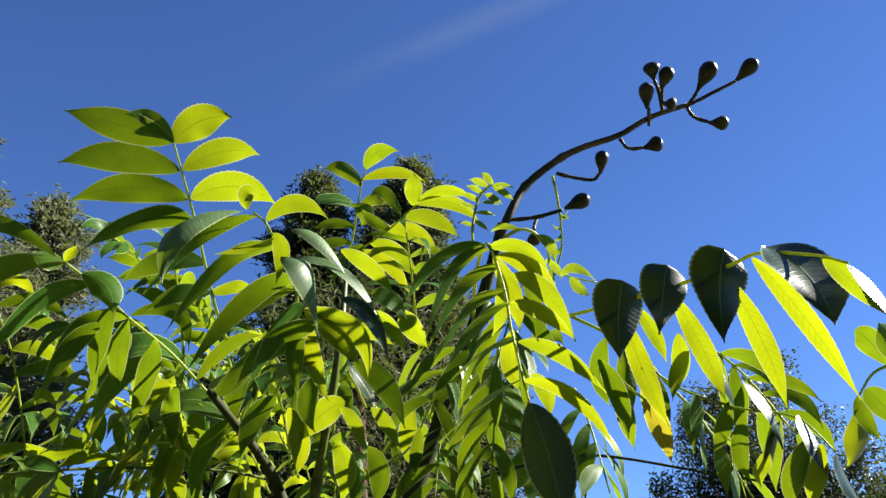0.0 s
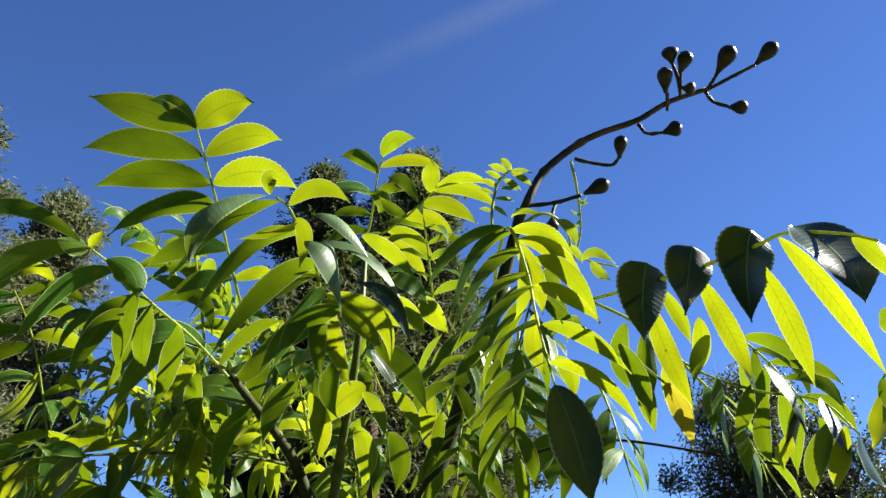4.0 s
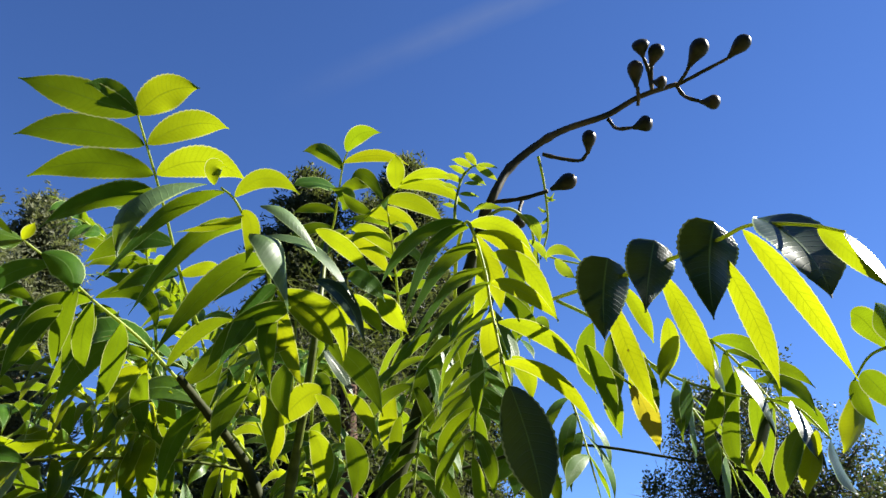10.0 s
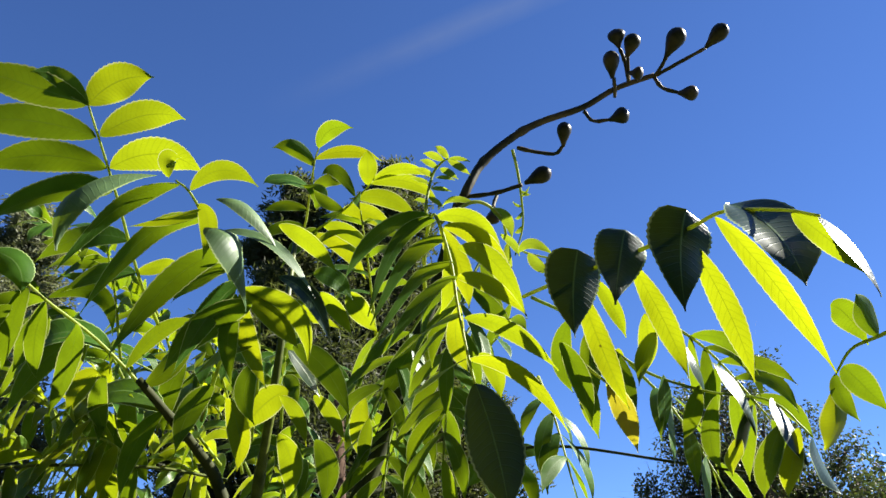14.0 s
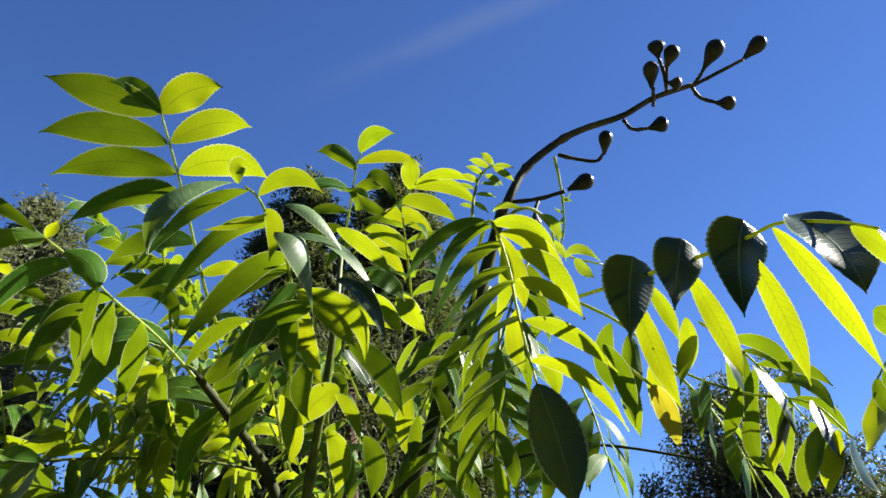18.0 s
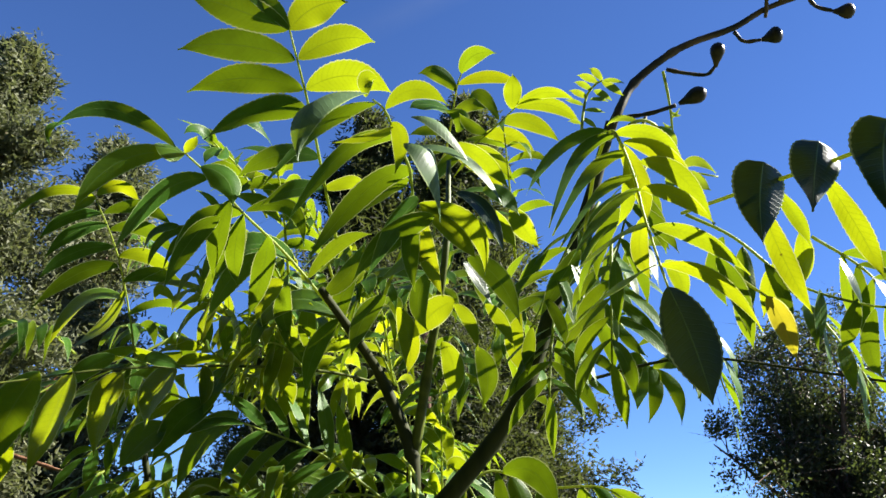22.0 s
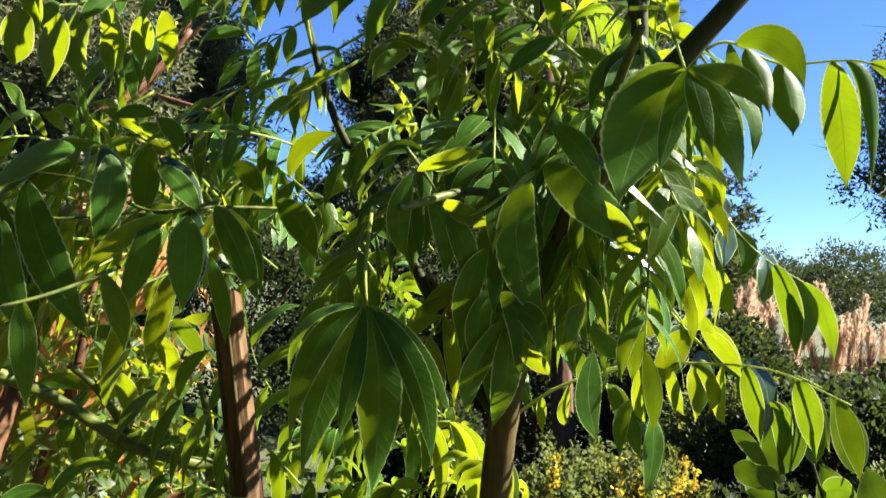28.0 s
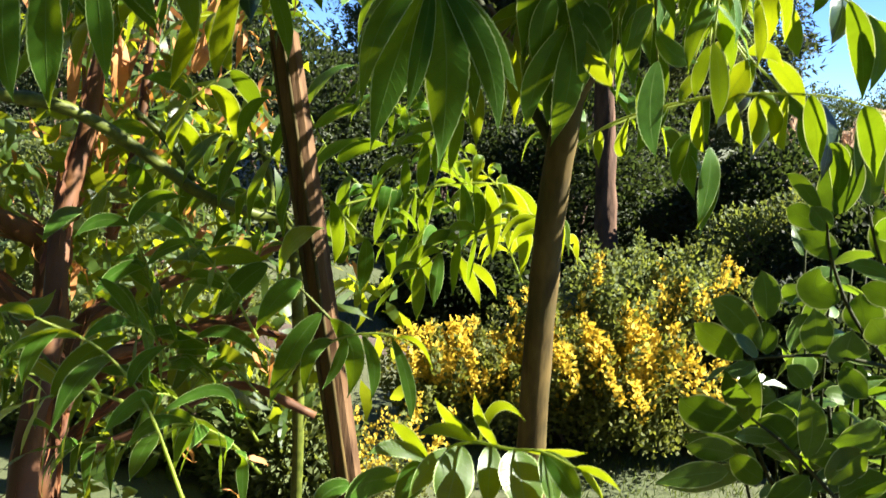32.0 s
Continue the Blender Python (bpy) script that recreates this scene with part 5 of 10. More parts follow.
blade(s, (-1.008, 1.306, 1.466), (-1.037, 1.289, 1.445), (-1.056, 1.274, 1.404), (-0.145, -0.827, 0.543), 0.076, LEAF_SHADED)
blade(s, (-1.071, 1.230, 1.411), (-1.052, 1.226, 1.336), (-1.016, 1.223, 1.231), (0.135, -0.988, 0.077), 0.070, LEAF_SHADED)
blade(s, (-1.056, 1.262, 1.378), (-1.038, 1.258, 1.300), (-1.010, 1.255, 1.215), (0.119, -0.990, 0.080), 0.056, LEAF_SHADED)
blade(s, (-1.038, 1.276, 1.377), (-1.003, 1.280, 1.307), (-0.947, 1.288, 1.221), (0.211, -0.976, 0.048), 0.054, LEAF_SHADED)
blade(s, (-0.955, 1.423, 1.564), (-0.982, 1.407, 1.566), (-1.012, 1.390, 1.550), (0.518, -0.831, -0.202), 0.026, LEAF_SHADED)
blade(s, (-0.919, 1.449, 1.519), (-0.935, 1.441, 1.544), (-0.960, 1.432, 1.563), (0.352, -0.936, -0.025), 0.035, LEAF_SHADED)
blade(s, (-0.865, 1.520, 1.498), (-0.837, 1.525, 1.486), (-0.806, 1.529, 1.441), (0.159, -0.987, -0.000), 0.041, LEAF_SHADED)
blade(s, (-0.982, 1.390, 1.386), (-0.992, 1.386, 1.343), (-1.006, 1.381, 1.290), (-0.100, -0.989, 0.112), 0.052, LEAF_SHADED)
# S: low leaf behind
s = stalk((-1.103, 2.070, 0.833), (-0.995, 2.133, 0.815), (-0.864, 2.185, 0.798), (-0.728, 2.238, 0.780), (-0.636, 2.239, 0.717))
blade(s, (-0.925, 2.161, 0.806), (-0.919, 2.149, 0.736), (-0.926, 2.129, 0.666), (0.158, -0.963, 0.217), 0.050, LEAF_SHADED)
blade(s, (-0.838, 2.195, 0.794), (-0.813, 2.188, 0.724), (-0.801, 2.180, 0.673), (-0.392, -0.920, -0.010), 0.052, material=LEAF_SHADED)
blade(s, (-0.800, 2.209, 0.789), (-0.757, 2.206, 0.711), (-0.745, 2.196, 0.646), (-0.367, -0.929, -0.053), 0.051, material=LEAF_SHADED)
blade(s, (-0.720, 2.239, 0.777), (-0.659, 2.223, 0.719), (-0.620, 2.195, 0.649), (-0.398, -0.917, 0.000), 0.048)
blade(s, (-0.685, 2.240, 0.755), (-0.623, 2.246, 0.724), (-0.585, 2.237, 0.666), (-0.208, -0.957, -0.204), 0.035)
blade(s, (-0.876, 2.180, 0.799), (-0.858, 2.175, 0.751), (-0.860, 2.165, 0.710), (-0.465, -0.883, 0.060), 0.052, material=LEAF_SHADED)
blade(s, (-0.971, 2.143, 0.811), (-0.976, 2.129, 0.763), (-0.986, 2.120, 0.736), (-0.197, -0.926, 0.321), 0.045, fold=0.26, material=LEAF_SHADED)
s = stalk((-0.984, 2.023, 0.890), (-0.848, 2.113, 0.932), (-0.697, 2.180, 0.965), (-0.591, 2.222, 0.971))
blade(s, (-0.688, 2.184, 0.964), (-0.662, 2.153, 0.878), (-0.671, 2.113, 0.802), (-0.005, -0.916, 0.401), 0.044, LEAF_SHADED)
blade(s, (-0.629, 2.207, 0.967), (-0.596, 2.168, 0.882), (-0.586, 2.119, 0.790), (-0.635, -0.742, 0.213), 0.065)
blade(s, (-0.591, 2.222, 0.969), (-0.522, 2.177, 0.874), (-0.514, 2.109, 0.747), (-0.605, -0.774, 0.185), 0.070)
blade(s, (-0.658, 2.195, 0.965), (-0.638, 2.190, 0.901), (-0.645, 2.176, 0.833), (-0.483, -0.872, 0.076), 0.049, material=LEAF_SHADED)
blade(s, (-0.750, 2.156, 0.950), (-0.769, 2.145, 0.882), (-0.763, 2.138, 0.814), (-0.573, -0.804, 0.159), 0.056, material=LEAF_SHADED)
blade(s, (-0.795, 2.137, 0.941), (-0.810, 2.094, 0.874), (-0.783, 2.063, 0.815), (-0.745, -0.603, 0.286), 0.060, material=LEAF_SHADED)
blade(s, (-0.848, 2.113, 0.931), (-0.861, 2.075, 0.872), (-0.859, 2.040, 0.812), (-0.722, -0.557, 0.411), 0.060, material=LEAF_SHADED)
blade(s, (-0.896, 2.081, 0.916), (-0.923, 2.051, 0.870), (-0.905, 2.031, 0.809), (-0.298, -0.857, 0.420), 0.045, fold=0.26, material=LEAF_SHADED)
blade(s, (-0.586, 2.223, 0.969), (-0.516, 2.211, 0.924), (-0.494, 2.187, 0.861), (-0.390, -0.920, -0.029), 0.038)
blade(s, (-0.936, 2.055, 0.904), (-0.970, 2.030, 0.856), (-0.951, 2.024, 0.805), (-0.705, -0.639, 0.309), 0.060, material=LEAF_SHADED)
# T: foreground leaf along the bottom
s = stalk((-0.549, 1.230, 0.599), (-0.497, 1.228, 0.680), (-0.442, 1.214, 0.722), (-0.387, 1.193, 0.731), (-0.343, 1.171, 0.744), (-0.293, 1.149, 0.738))
blade(s, (-0.451, 1.217, 0.713), (-0.453, 1.181, 0.682), (-0.454, 1.143, 0.651), (0.491, -0.578, 0.652), 0.064)
blade(s, (-0.501, 1.228, 0.683), (-0.513, 1.206, 0.659), (-0.529, 1.176, 0.627), (-0.090, -0.707, 0.702), 0.048, LEAF_SHADED)
blade(s, (-0.380, 1.189, 0.733), (-0.365, 1.164, 0.706), (-0.348, 1.132, 0.670), (0.463, -0.523, 0.716), 0.071)
blade(s, (-0.536, 1.230, 0.643), (-0.578, 1.199, 0.646), (-0.594, 1.161, 0.622), (0.762, -0.520, -0.385), 0.077, LEAF_SHADED)
blade(s, (-0.343, 1.171, 0.744), (-0.311, 1.159, 0.722), (-0.291, 1.141, 0.691), (-0.057, -0.889, 0.455), 0.034, LEAF_SHADED)
blade(s, (-0.427, 1.209, 0.725), (-0.467, 1.213, 0.748), (-0.493, 1.219, 0.773), (-0.266, -0.949, -0.168), 0.023)
blade(s, (-0.402, 1.199, 0.729), (-0.428, 1.208, 0.756), (-0.441, 1.219, 0.789), (-0.435, -0.900, 0.017), 0.021)
blade(s, (-0.497, 1.228, 0.680), (-0.540, 1.209, 0.698), (-0.570, 1.182, 0.696), (0.509, -0.597, 0.620), 0.027)
blade(s, (-0.467, 1.221, 0.704), (-0.487, 1.189, 0.688), (-0.504, 1.151, 0.660), (0.423, -0.631, 0.651), 0.031)
blade(s, (-0.412, 1.203, 0.727), (-0.406, 1.175, 0.701), (-0.402, 1.142, 0.669), (0.485, -0.554, 0.677), 0.041)
blade(s, (-0.343, 1.171, 0.744), (-0.330, 1.160, 0.715), (-0.317, 1.145, 0.681), (0.570, -0.654, 0.498), 0.035)
blade(s, (-0.363, 1.181, 0.738), (-0.323, 1.186, 0.741), (-0.289, 1.189, 0.744), (0.125, -0.734, -0.668), 0.026)
blade(s, (-0.497, 1.228, 0.680), (-0.529, 1.223, 0.714), (-0.551, 1.212, 0.734), (-0.090, -0.926, -0.367), 0.030)
blade(s, (-0.302, 1.153, 0.739), (-0.272, 1.140, 0.743), (-0.247, 1.120, 0.735), (-0.502, -0.858, 0.104), 0.012)
blade(s, (-0.293, 1.149, 0.738), (-0.278, 1.133, 0.733), (-0.263, 1.114, 0.721), (-0.685, -0.683, 0.253), 0.012)
blade(s, (-0.433, 1.210, 0.724), (-0.472, 1.209, 0.737), (-0.507, 1.198, 0.728), (0.163, -0.983, -0.085), 0.023, fold=0.26)
blade(s, (-0.427, 1.209, 0.726), (-0.409, 1.217, 0.775), (-0.370, 1.203, 0.767), (-0.134, -0.990, 0.044), 0.016)
blade(s, (-0.606, 1.224, 0.625), (-0.633, 1.210, 0.618), (-0.648, 1.189, 0.593), (-0.306, -0.419, 0.855), 0.049, LEAF_SHADED)
s = stalk((-0.874, 1.526, 0.620), (-0.809, 1.525, 0.693), (-0.739, 1.534, 0.737), (-0.668, 1.541, 0.750), (-0.613, 1.532, 0.739))
blade(s, (-0.759, 1.532, 0.727), (-0.793, 1.508, 0.702), (-0.788, 1.482, 0.633), (-0.086, -0.869, 0.487), 0.036, LEAF_SHADED)
blade(s, (-0.707, 1.537, 0.742), (-0.681, 1.533, 0.690), (-0.679, 1.516, 0.631), (0.169, -0.961, 0.220), 0.027, LEAF_SHADED)
blade(s, (-0.653, 1.538, 0.746), (-0.608, 1.502, 0.680), (-0.589, 1.460, 0.629), (0.008, -0.832, 0.555), 0.027, LEAF_SHADED)
blade(s, (-0.642, 1.537, 0.748), (-0.604, 1.542, 0.741), (-0.574, 1.532, 0.700), (-0.216, -0.955, -0.205), 0.014)
blade(s, (-0.739, 1.534, 0.737), (-0.741, 1.516, 0.697), (-0.759, 1.487, 0.651), (-0.099, -0.862, 0.497), 0.027, LEAF_SHADED)
s = stalk((-0.867, 1.236, 0.534), (-0.934, 1.236, 0.684), (-0.989, 1.208, 0.772), (-1.046, 1.143, 0.831))
blade(s, (-0.978, 1.215, 0.758), (-1.000, 1.176, 0.738), (-1.008, 1.124, 0.677), (-0.037, -0.658, 0.752), 0.045, LEAF_SHADED)
blade(s, (-0.929, 1.242, 0.691), (-0.952, 1.223, 0.691), (-0.972, 1.186, 0.652), (0.819, -0.268, -0.507), 0.065, LEAF_SHADED)
blade(s, (-0.916, 1.237, 0.646), (-0.920, 1.204, 0.629), (-0.916, 1.169, 0.600), (-0.156, -0.549, 0.821), 0.040, LEAF_SHADED)
blade(s, (-1.008, 1.187, 0.796), (-1.041, 1.147, 0.805), (-1.068, 1.096, 0.778), (0.643, -0.286, -0.711), 0.037, fold=0.26)
blade(s, (-0.954, 1.225, 0.715), (-0.942, 1.234, 0.754), (-0.907, 1.253, 0.779), (0.389, -0.915, 0.107), 0.024, LEAF_SHADED)
blade(s, (-1.025, 1.168, 0.810), (-1.040, 1.135, 0.786), (-1.035, 1.107, 0.740), (-0.049, -0.752, 0.657), 0.038, LEAF_SHADED)
blade(s, (-1.046, 1.143, 0.831), (-1.059, 1.118, 0.851), (-1.067, 1.087, 0.842), (0.534, -0.348, -0.771), 0.034, fold=0.26)
blade(s, (-0.916, 1.245, 0.674), (-0.856, 1.294, 0.703), (-0.820, 1.299, 0.670), (0.492, -0.867, 0.074), 0.022, LEAF_SHADED)
# low dim mass under the crown
s = stalk((-0.639, 1.735, 1.294), (-0.741, 1.739, 1.417), (-0.836, 1.722, 1.500), (-0.927, 1.699, 1.561))
blade(s, (-0.927, 1.699, 1.561), (-0.958, 1.675, 1.513), (-0.965, 1.661, 1.435), (0.135, -0.960, 0.246), 0.043, LEAF_SHADED)
blade(s, (-0.894, 1.708, 1.538), (-0.908, 1.683, 1.450), (-0.875, 1.676, 1.387), (0.160, -0.962, 0.222), 0.042, LEAF_SHADED)
blade(s, (-0.845, 1.720, 1.506), (-0.813, 1.707, 1.567), (-0.746, 1.710, 1.592), (0.135, -0.954, -0.268), 0.040)
blade(s, (-0.836, 1.722, 1.500), (-0.881, 1.704, 1.441), (-0.936, 1.677, 1.416), (0.223, -0.944, 0.244), 0.038, LEAF_SHADED)
blade(s, (-0.786, 1.731, 1.456), (-0.741, 1.751, 1.507), (-0.689, 1.773, 1.511), (0.551, -0.204, -0.809), 0.060)
blade(s, (-0.776, 1.733, 1.448), (-0.794, 1.708, 1.370), (-0.772, 1.694, 1.308), (0.113, -0.957, 0.269), 0.041, LEAF_SHADED)
blade(s, (-0.731, 1.739, 1.406), (-0.673, 1.743, 1.421), (-0.603, 1.747, 1.371), (0.131, -0.958, 0.255), 0.039, LEAF_SHADED)
blade(s, (-0.686, 1.737, 1.352), (-0.716, 1.697, 1.291), (-0.718, 1.661, 1.213), (-0.097, -0.864, 0.494), 0.049, LEAF_SHADED)
blade(s, (-0.811, 1.727, 1.478), (-0.763, 1.730, 1.438), (-0.773, 1.711, 1.372), (0.480, -0.827, 0.294), 0.037, fold=-0.2)
# U: large dim leaflets hanging at the upper left
s = stalk((-0.851, 1.199, 1.326), (-0.891, 1.130, 1.292), (-0.923, 1.070, 1.274), (-0.946, 1.011, 1.269), material=GREENWOOD)
blade(s, (-0.931, 1.049, 1.272), (-0.924, 1.034, 1.201), (-0.909, 1.020, 1.114), (0.181, -0.962, 0.204), 0.049, LEAF_SHADED)
blade(s, (-0.908, 1.098, 1.283), (-0.913, 1.113, 1.223), (-0.914, 1.126, 1.150), (0.492, -0.846, -0.206), 0.035, LEAF_SHADED)
blade(s, (-0.948, 1.010, 1.269), (-0.942, 0.991, 1.196), (-0.920, 0.980, 1.125), (0.158, -0.960, 0.231), 0.047, LEAF_SHADED)
blade(s, (-0.862, 1.180, 1.317), (-0.852, 1.202, 1.271), (-0.849, 1.217, 1.216), (0.302, -0.908, -0.290), 0.035, fold=0.26)
s = stalk((-0.882, 1.500, 1.358), (-0.908, 1.436, 1.321), (-0.935, 1.366, 1.292), material=GREENWOOD)
blade(s, (-0.908, 1.436, 1.321), (-0.921, 1.418, 1.241), (-0.925, 1.401, 1.161), (-0.100, -0.970, 0.222), 0.051, fold=0.26)
blade(s, (-0.887, 1.488, 1.350), (-0.853, 1.486, 1.277), (-0.834, 1.472, 1.205), (0.196, -0.964, 0.180), 0.034, LEAF_SHADED)
blade(s, (-0.935, 1.366, 1.292), (-0.949, 1.359, 1.217), (-0.968, 1.343, 1.148), (-0.056, -0.984, 0.167), 0.041, fold=0.26)
# V: bright leaves beside the stake
s = stalk((-0.873, 1.980, 0.839), (-0.961, 1.909, 0.956), (-1.038, 1.837, 1.017), (-1.124, 1.772, 1.061))
blade(s, (-1.038, 1.837, 1.017), (-1.055, 1.795, 0.957), (-1.047, 1.758, 0.865), (-0.603, -0.694, 0.394), 0.062, material=LEAF_SHADED)
blade(s, (-1.002, 1.870, 0.991), (-1.010, 1.841, 0.920), (-0.997, 1.817, 0.850), (-0.658, -0.713, 0.244), 0.063, material=LEAF_SHADED)
blade(s, (-0.961, 1.909, 0.956), (-0.973, 1.879, 0.882), (-0.954, 1.858, 0.810), (-0.647, -0.729, 0.222), 0.064, material=LEAF_SHADED)
blade(s, (-1.085, 1.801, 1.041), (-1.118, 1.787, 0.977), (-1.131, 1.777, 0.891), (-0.587, -0.753, 0.297), 0.063, material=LEAF_SHADED)
blade(s, (-1.124, 1.772, 1.061), (-1.163, 1.749, 1.023), (-1.189, 1.728, 0.951), (-0.459, -0.698, 0.549), 0.062, material=LEAF_SHADED)
blade(s, (-0.982, 1.890, 0.976), (-0.930, 1.923, 1.047), (-0.874, 1.950, 1.063), (0.682, -0.223, -0.696), 0.064, fold=0.26, material=LEAF_SHADED)
blade(s, (-1.038, 1.837, 1.019), (-1.001, 1.837, 1.092), (-0.940, 1.844, 1.120), (0.231, -0.960, -0.160), 0.033, LEAF_SHADED)
blade(s, (-0.934, 1.930, 0.927), (-0.911, 1.932, 0.855), (-0.916, 1.918, 0.778), (-0.427, -0.904, 0.020), 0.057, material=LEAF_SHADED)
blade(s, (-1.090, 1.797, 1.047), (-1.080, 1.809, 1.111), (-1.040, 1.833, 1.149), (0.092, -0.951, 0.295), 0.037, LEAF_SHADED)
s = stalk((-1.112, 1.742, 0.574), (-1.163, 1.689, 0.682), (-1.216, 1.649, 0.793), (-1.239, 1.627, 0.875))
blade(s, (-1.163, 1.689, 0.682), (-1.138, 1.735, 0.749), (-1.082, 1.779, 0.759), (0.785, -0.198, -0.587), 0.063, material=LEAF_SHADED)
blade(s, (-1.191, 1.668, 0.741), (-1.208, 1.618, 0.694), (-1.239, 1.571, 0.690), (0.914, -0.318, -0.251), 0.044, LEAF_SHADED)
blade(s, (-1.216, 1.649, 0.793), (-1.177, 1.689, 0.838), (-1.121, 1.726, 0.838), (0.592, -0.294, -0.750), 0.062, material=LEAF_SHADED)
blade(s, (-1.216, 1.649, 0.793), (-1.250, 1.605, 0.785), (-1.275, 1.552, 0.736), (0.882, -0.351, -0.315), 0.044, LEAF_SHADED)
blade(s, (-1.239, 1.627, 0.875), (-1.198, 1.642, 0.934), (-1.134, 1.661, 0.938), (0.563, -0.333, -0.756), 0.060, material=LEAF_SHADED)
blade(s, (-1.239, 1.627, 0.875), (-1.285, 1.602, 0.885), (-1.325, 1.570, 0.851), (0.564, -0.825, -0.038), 0.033, LEAF_SHADED)
blade(s, (-1.139, 1.713, 0.632), (-1.137, 1.671, 0.580), (-1.145, 1.622, 0.534), (-0.080, -0.728, 0.681), 0.041, LEAF_SHADED)
blade(s, (-1.139, 1.713, 0.632), (-1.081, 1.757, 0.638), (-1.011, 1.780, 0.577), (0.480, -0.876, 0.055), 0.035, LEAF_SHADED)
# W: dim hanging leaves in front of the upper trunk
s = stalk((-0.267, 1.599, 1.626), (-0.299, 1.590, 1.527), (-0.314, 1.583, 1.437), (-0.325, 1.569, 1.364))
blade(s, (-0.299, 1.590, 1.527), (-0.313, 1.599, 1.430), (-0.315, 1.602, 1.312), (0.182, -0.981, -0.067), 0.048, LEAF_SHADED)
blade(s, (-0.308, 1.585, 1.471), (-0.355, 1.596, 1.392), (-0.379, 1.601, 1.281), (0.732, -0.598, -0.326), 0.064, LEAF_SHADED)
blade(s, (-0.314, 1.583, 1.437), (-0.293, 1.566, 1.339), (-0.263, 1.540, 1.228), (-0.004, -0.979, 0.202), 0.044, LEAF_SHADED)
blade(s, (-0.301, 1.589, 1.510), (-0.251, 1.611, 1.425), (-0.214, 1.628, 1.310), (0.214, -0.972, -0.095), 0.043, LEAF_SHADED)
blade(s, (-0.323, 1.570, 1.372), (-0.337, 1.559, 1.292), (-0.316, 1.542, 1.188), (0.046, -0.987, 0.157), 0.042, LEAF_SHADED)
blade(s, (-0.314, 1.582, 1.430), (-0.363, 1.582, 1.381), (-0.417, 1.578, 1.324), (0.673, -0.368, -0.641), 0.079, LEAF_SHADED)
blade(s, (-0.325, 1.569, 1.364), (-0.302, 1.584, 1.286), (-0.286, 1.593, 1.187), (0.275, -0.959, -0.066), 0.041, LEAF_SHADED)
blade(s, (-0.291, 1.592, 1.554), (-0.241, 1.574, 1.499), (-0.193, 1.555, 1.413), (-0.096, -0.977, 0.192), 0.041, fold=0.26)
blade(s, (-0.317, 1.578, 1.410), (-0.267, 1.555, 1.340), (-0.232, 1.527, 1.256), (-0.446, -0.894, 0.047), 0.044)
# Y: dim leaves hanging in front of the trunk and its fork
s = stalk((-0.311, 1.340, 1.618), (-0.322, 1.336, 1.574), (-0.340, 1.330, 1.515), (-0.356, 1.367, 1.447), material=GREENWOOD)
blade(s, (-0.348, 1.345, 1.470), (-0.365, 1.381, 1.380), (-0.320, 1.471, 1.265), (0.521, -0.757, -0.394), 0.072, LEAF_SHADED, fold=0.05)
blade(s, (-0.331, 1.334, 1.494), (-0.267, 1.367, 1.446), (-0.177, 1.444, 1.386), (0.438, -0.862, -0.254), 0.066, LEAF_SHADED, fold=0.05)
blade(s, (-0.323, 1.324, 1.542), (-0.282, 1.325, 1.508), (-0.257, 1.384, 1.460), (0.462, -0.851, -0.250), 0.043, LEAF_SHADED, fold=0.05)
blade(s, (-0.342, 1.336, 1.487), (-0.387, 1.337, 1.449), (-0.449, 1.365, 1.413), (-0.595, -0.226, 0.771), 0.068, LEAF_SHADED, fold=0.05)
blade(s, (-0.312, 1.326, 1.536), (-0.246, 1.349, 1.492), (-0.166, 1.399, 1.427), (0.628, -0.673, 0.392), 0.020, LEAF_SHADED_GLOSSY, fold=0.12)
blade(s, (-0.244, 1.410, 1.399), (-0.197, 1.425, 1.376), (-0.154, 1.445, 1.339), (0.575, -0.664, 0.477), 0.020, LEAF_SHADED_GLOSSY, fold=0.12)
blade(s, (-0.256, 1.377, 1.452), (-0.223, 1.398, 1.411), (-0.209, 1.450, 1.361), (0.090, -0.803, -0.590), 0.034)
s = stalk((-0.407, 1.377, 1.408), (-0.391, 1.420, 1.334), (-0.382, 1.454, 1.270), material=GREENWOOD)
blade(s, (-0.406, 1.383, 1.378), (-0.432, 1.396, 1.323), (-0.451, 1.456, 1.232), (0.586, -0.638, -0.500), 0.053, LEAF_SHADED, fold=0.05)
blade(s, (-0.390, 1.418, 1.318), (-0.356, 1.443, 1.263), (-0.367, 1.503, 1.171), (0.544, -0.761, -0.355), 0.052, LEAF_SHADED, fold=0.05)
blade(s, (-0.398, 1.413, 1.325), (-0.420, 1.426, 1.268), (-0.418, 1.483, 1.190), (0.571, -0.691, -0.443), 0.048, LEAF_SHADED, fold=0.05)
blade(s, (-0.381, 1.444, 1.270), (-0.379, 1.470, 1.194), (-0.404, 1.525, 1.099), (0.536, -0.733, -0.419), 0.059, LEAF_SHADED, fold=0.05)
blade(s, (-0.386, 1.439, 1.278), (-0.424, 1.457, 1.200), (-0.441, 1.505, 1.125), (0.572, -0.658, -0.490), 0.056, LEAF_SHADED, fold=0.05)
blade(s, (-0.381, 1.444, 1.270), (-0.339, 1.466, 1.222), (-0.318, 1.503, 1.196), (0.066, -0.807, -0.587), 0.035)
blade(s, (-0.386, 1.431, 1.294), (-0.341, 1.438, 1.281), (-0.327, 1.493, 1.213), (0.466, -0.833, -0.299), 0.041, LEAF_SHADED, fold=0.05)
s = stalk((-0.510, 1.296, 1.504), (-0.483, 1.325, 1.466), (-0.463, 1.354, 1.426), material=GREENWOOD)
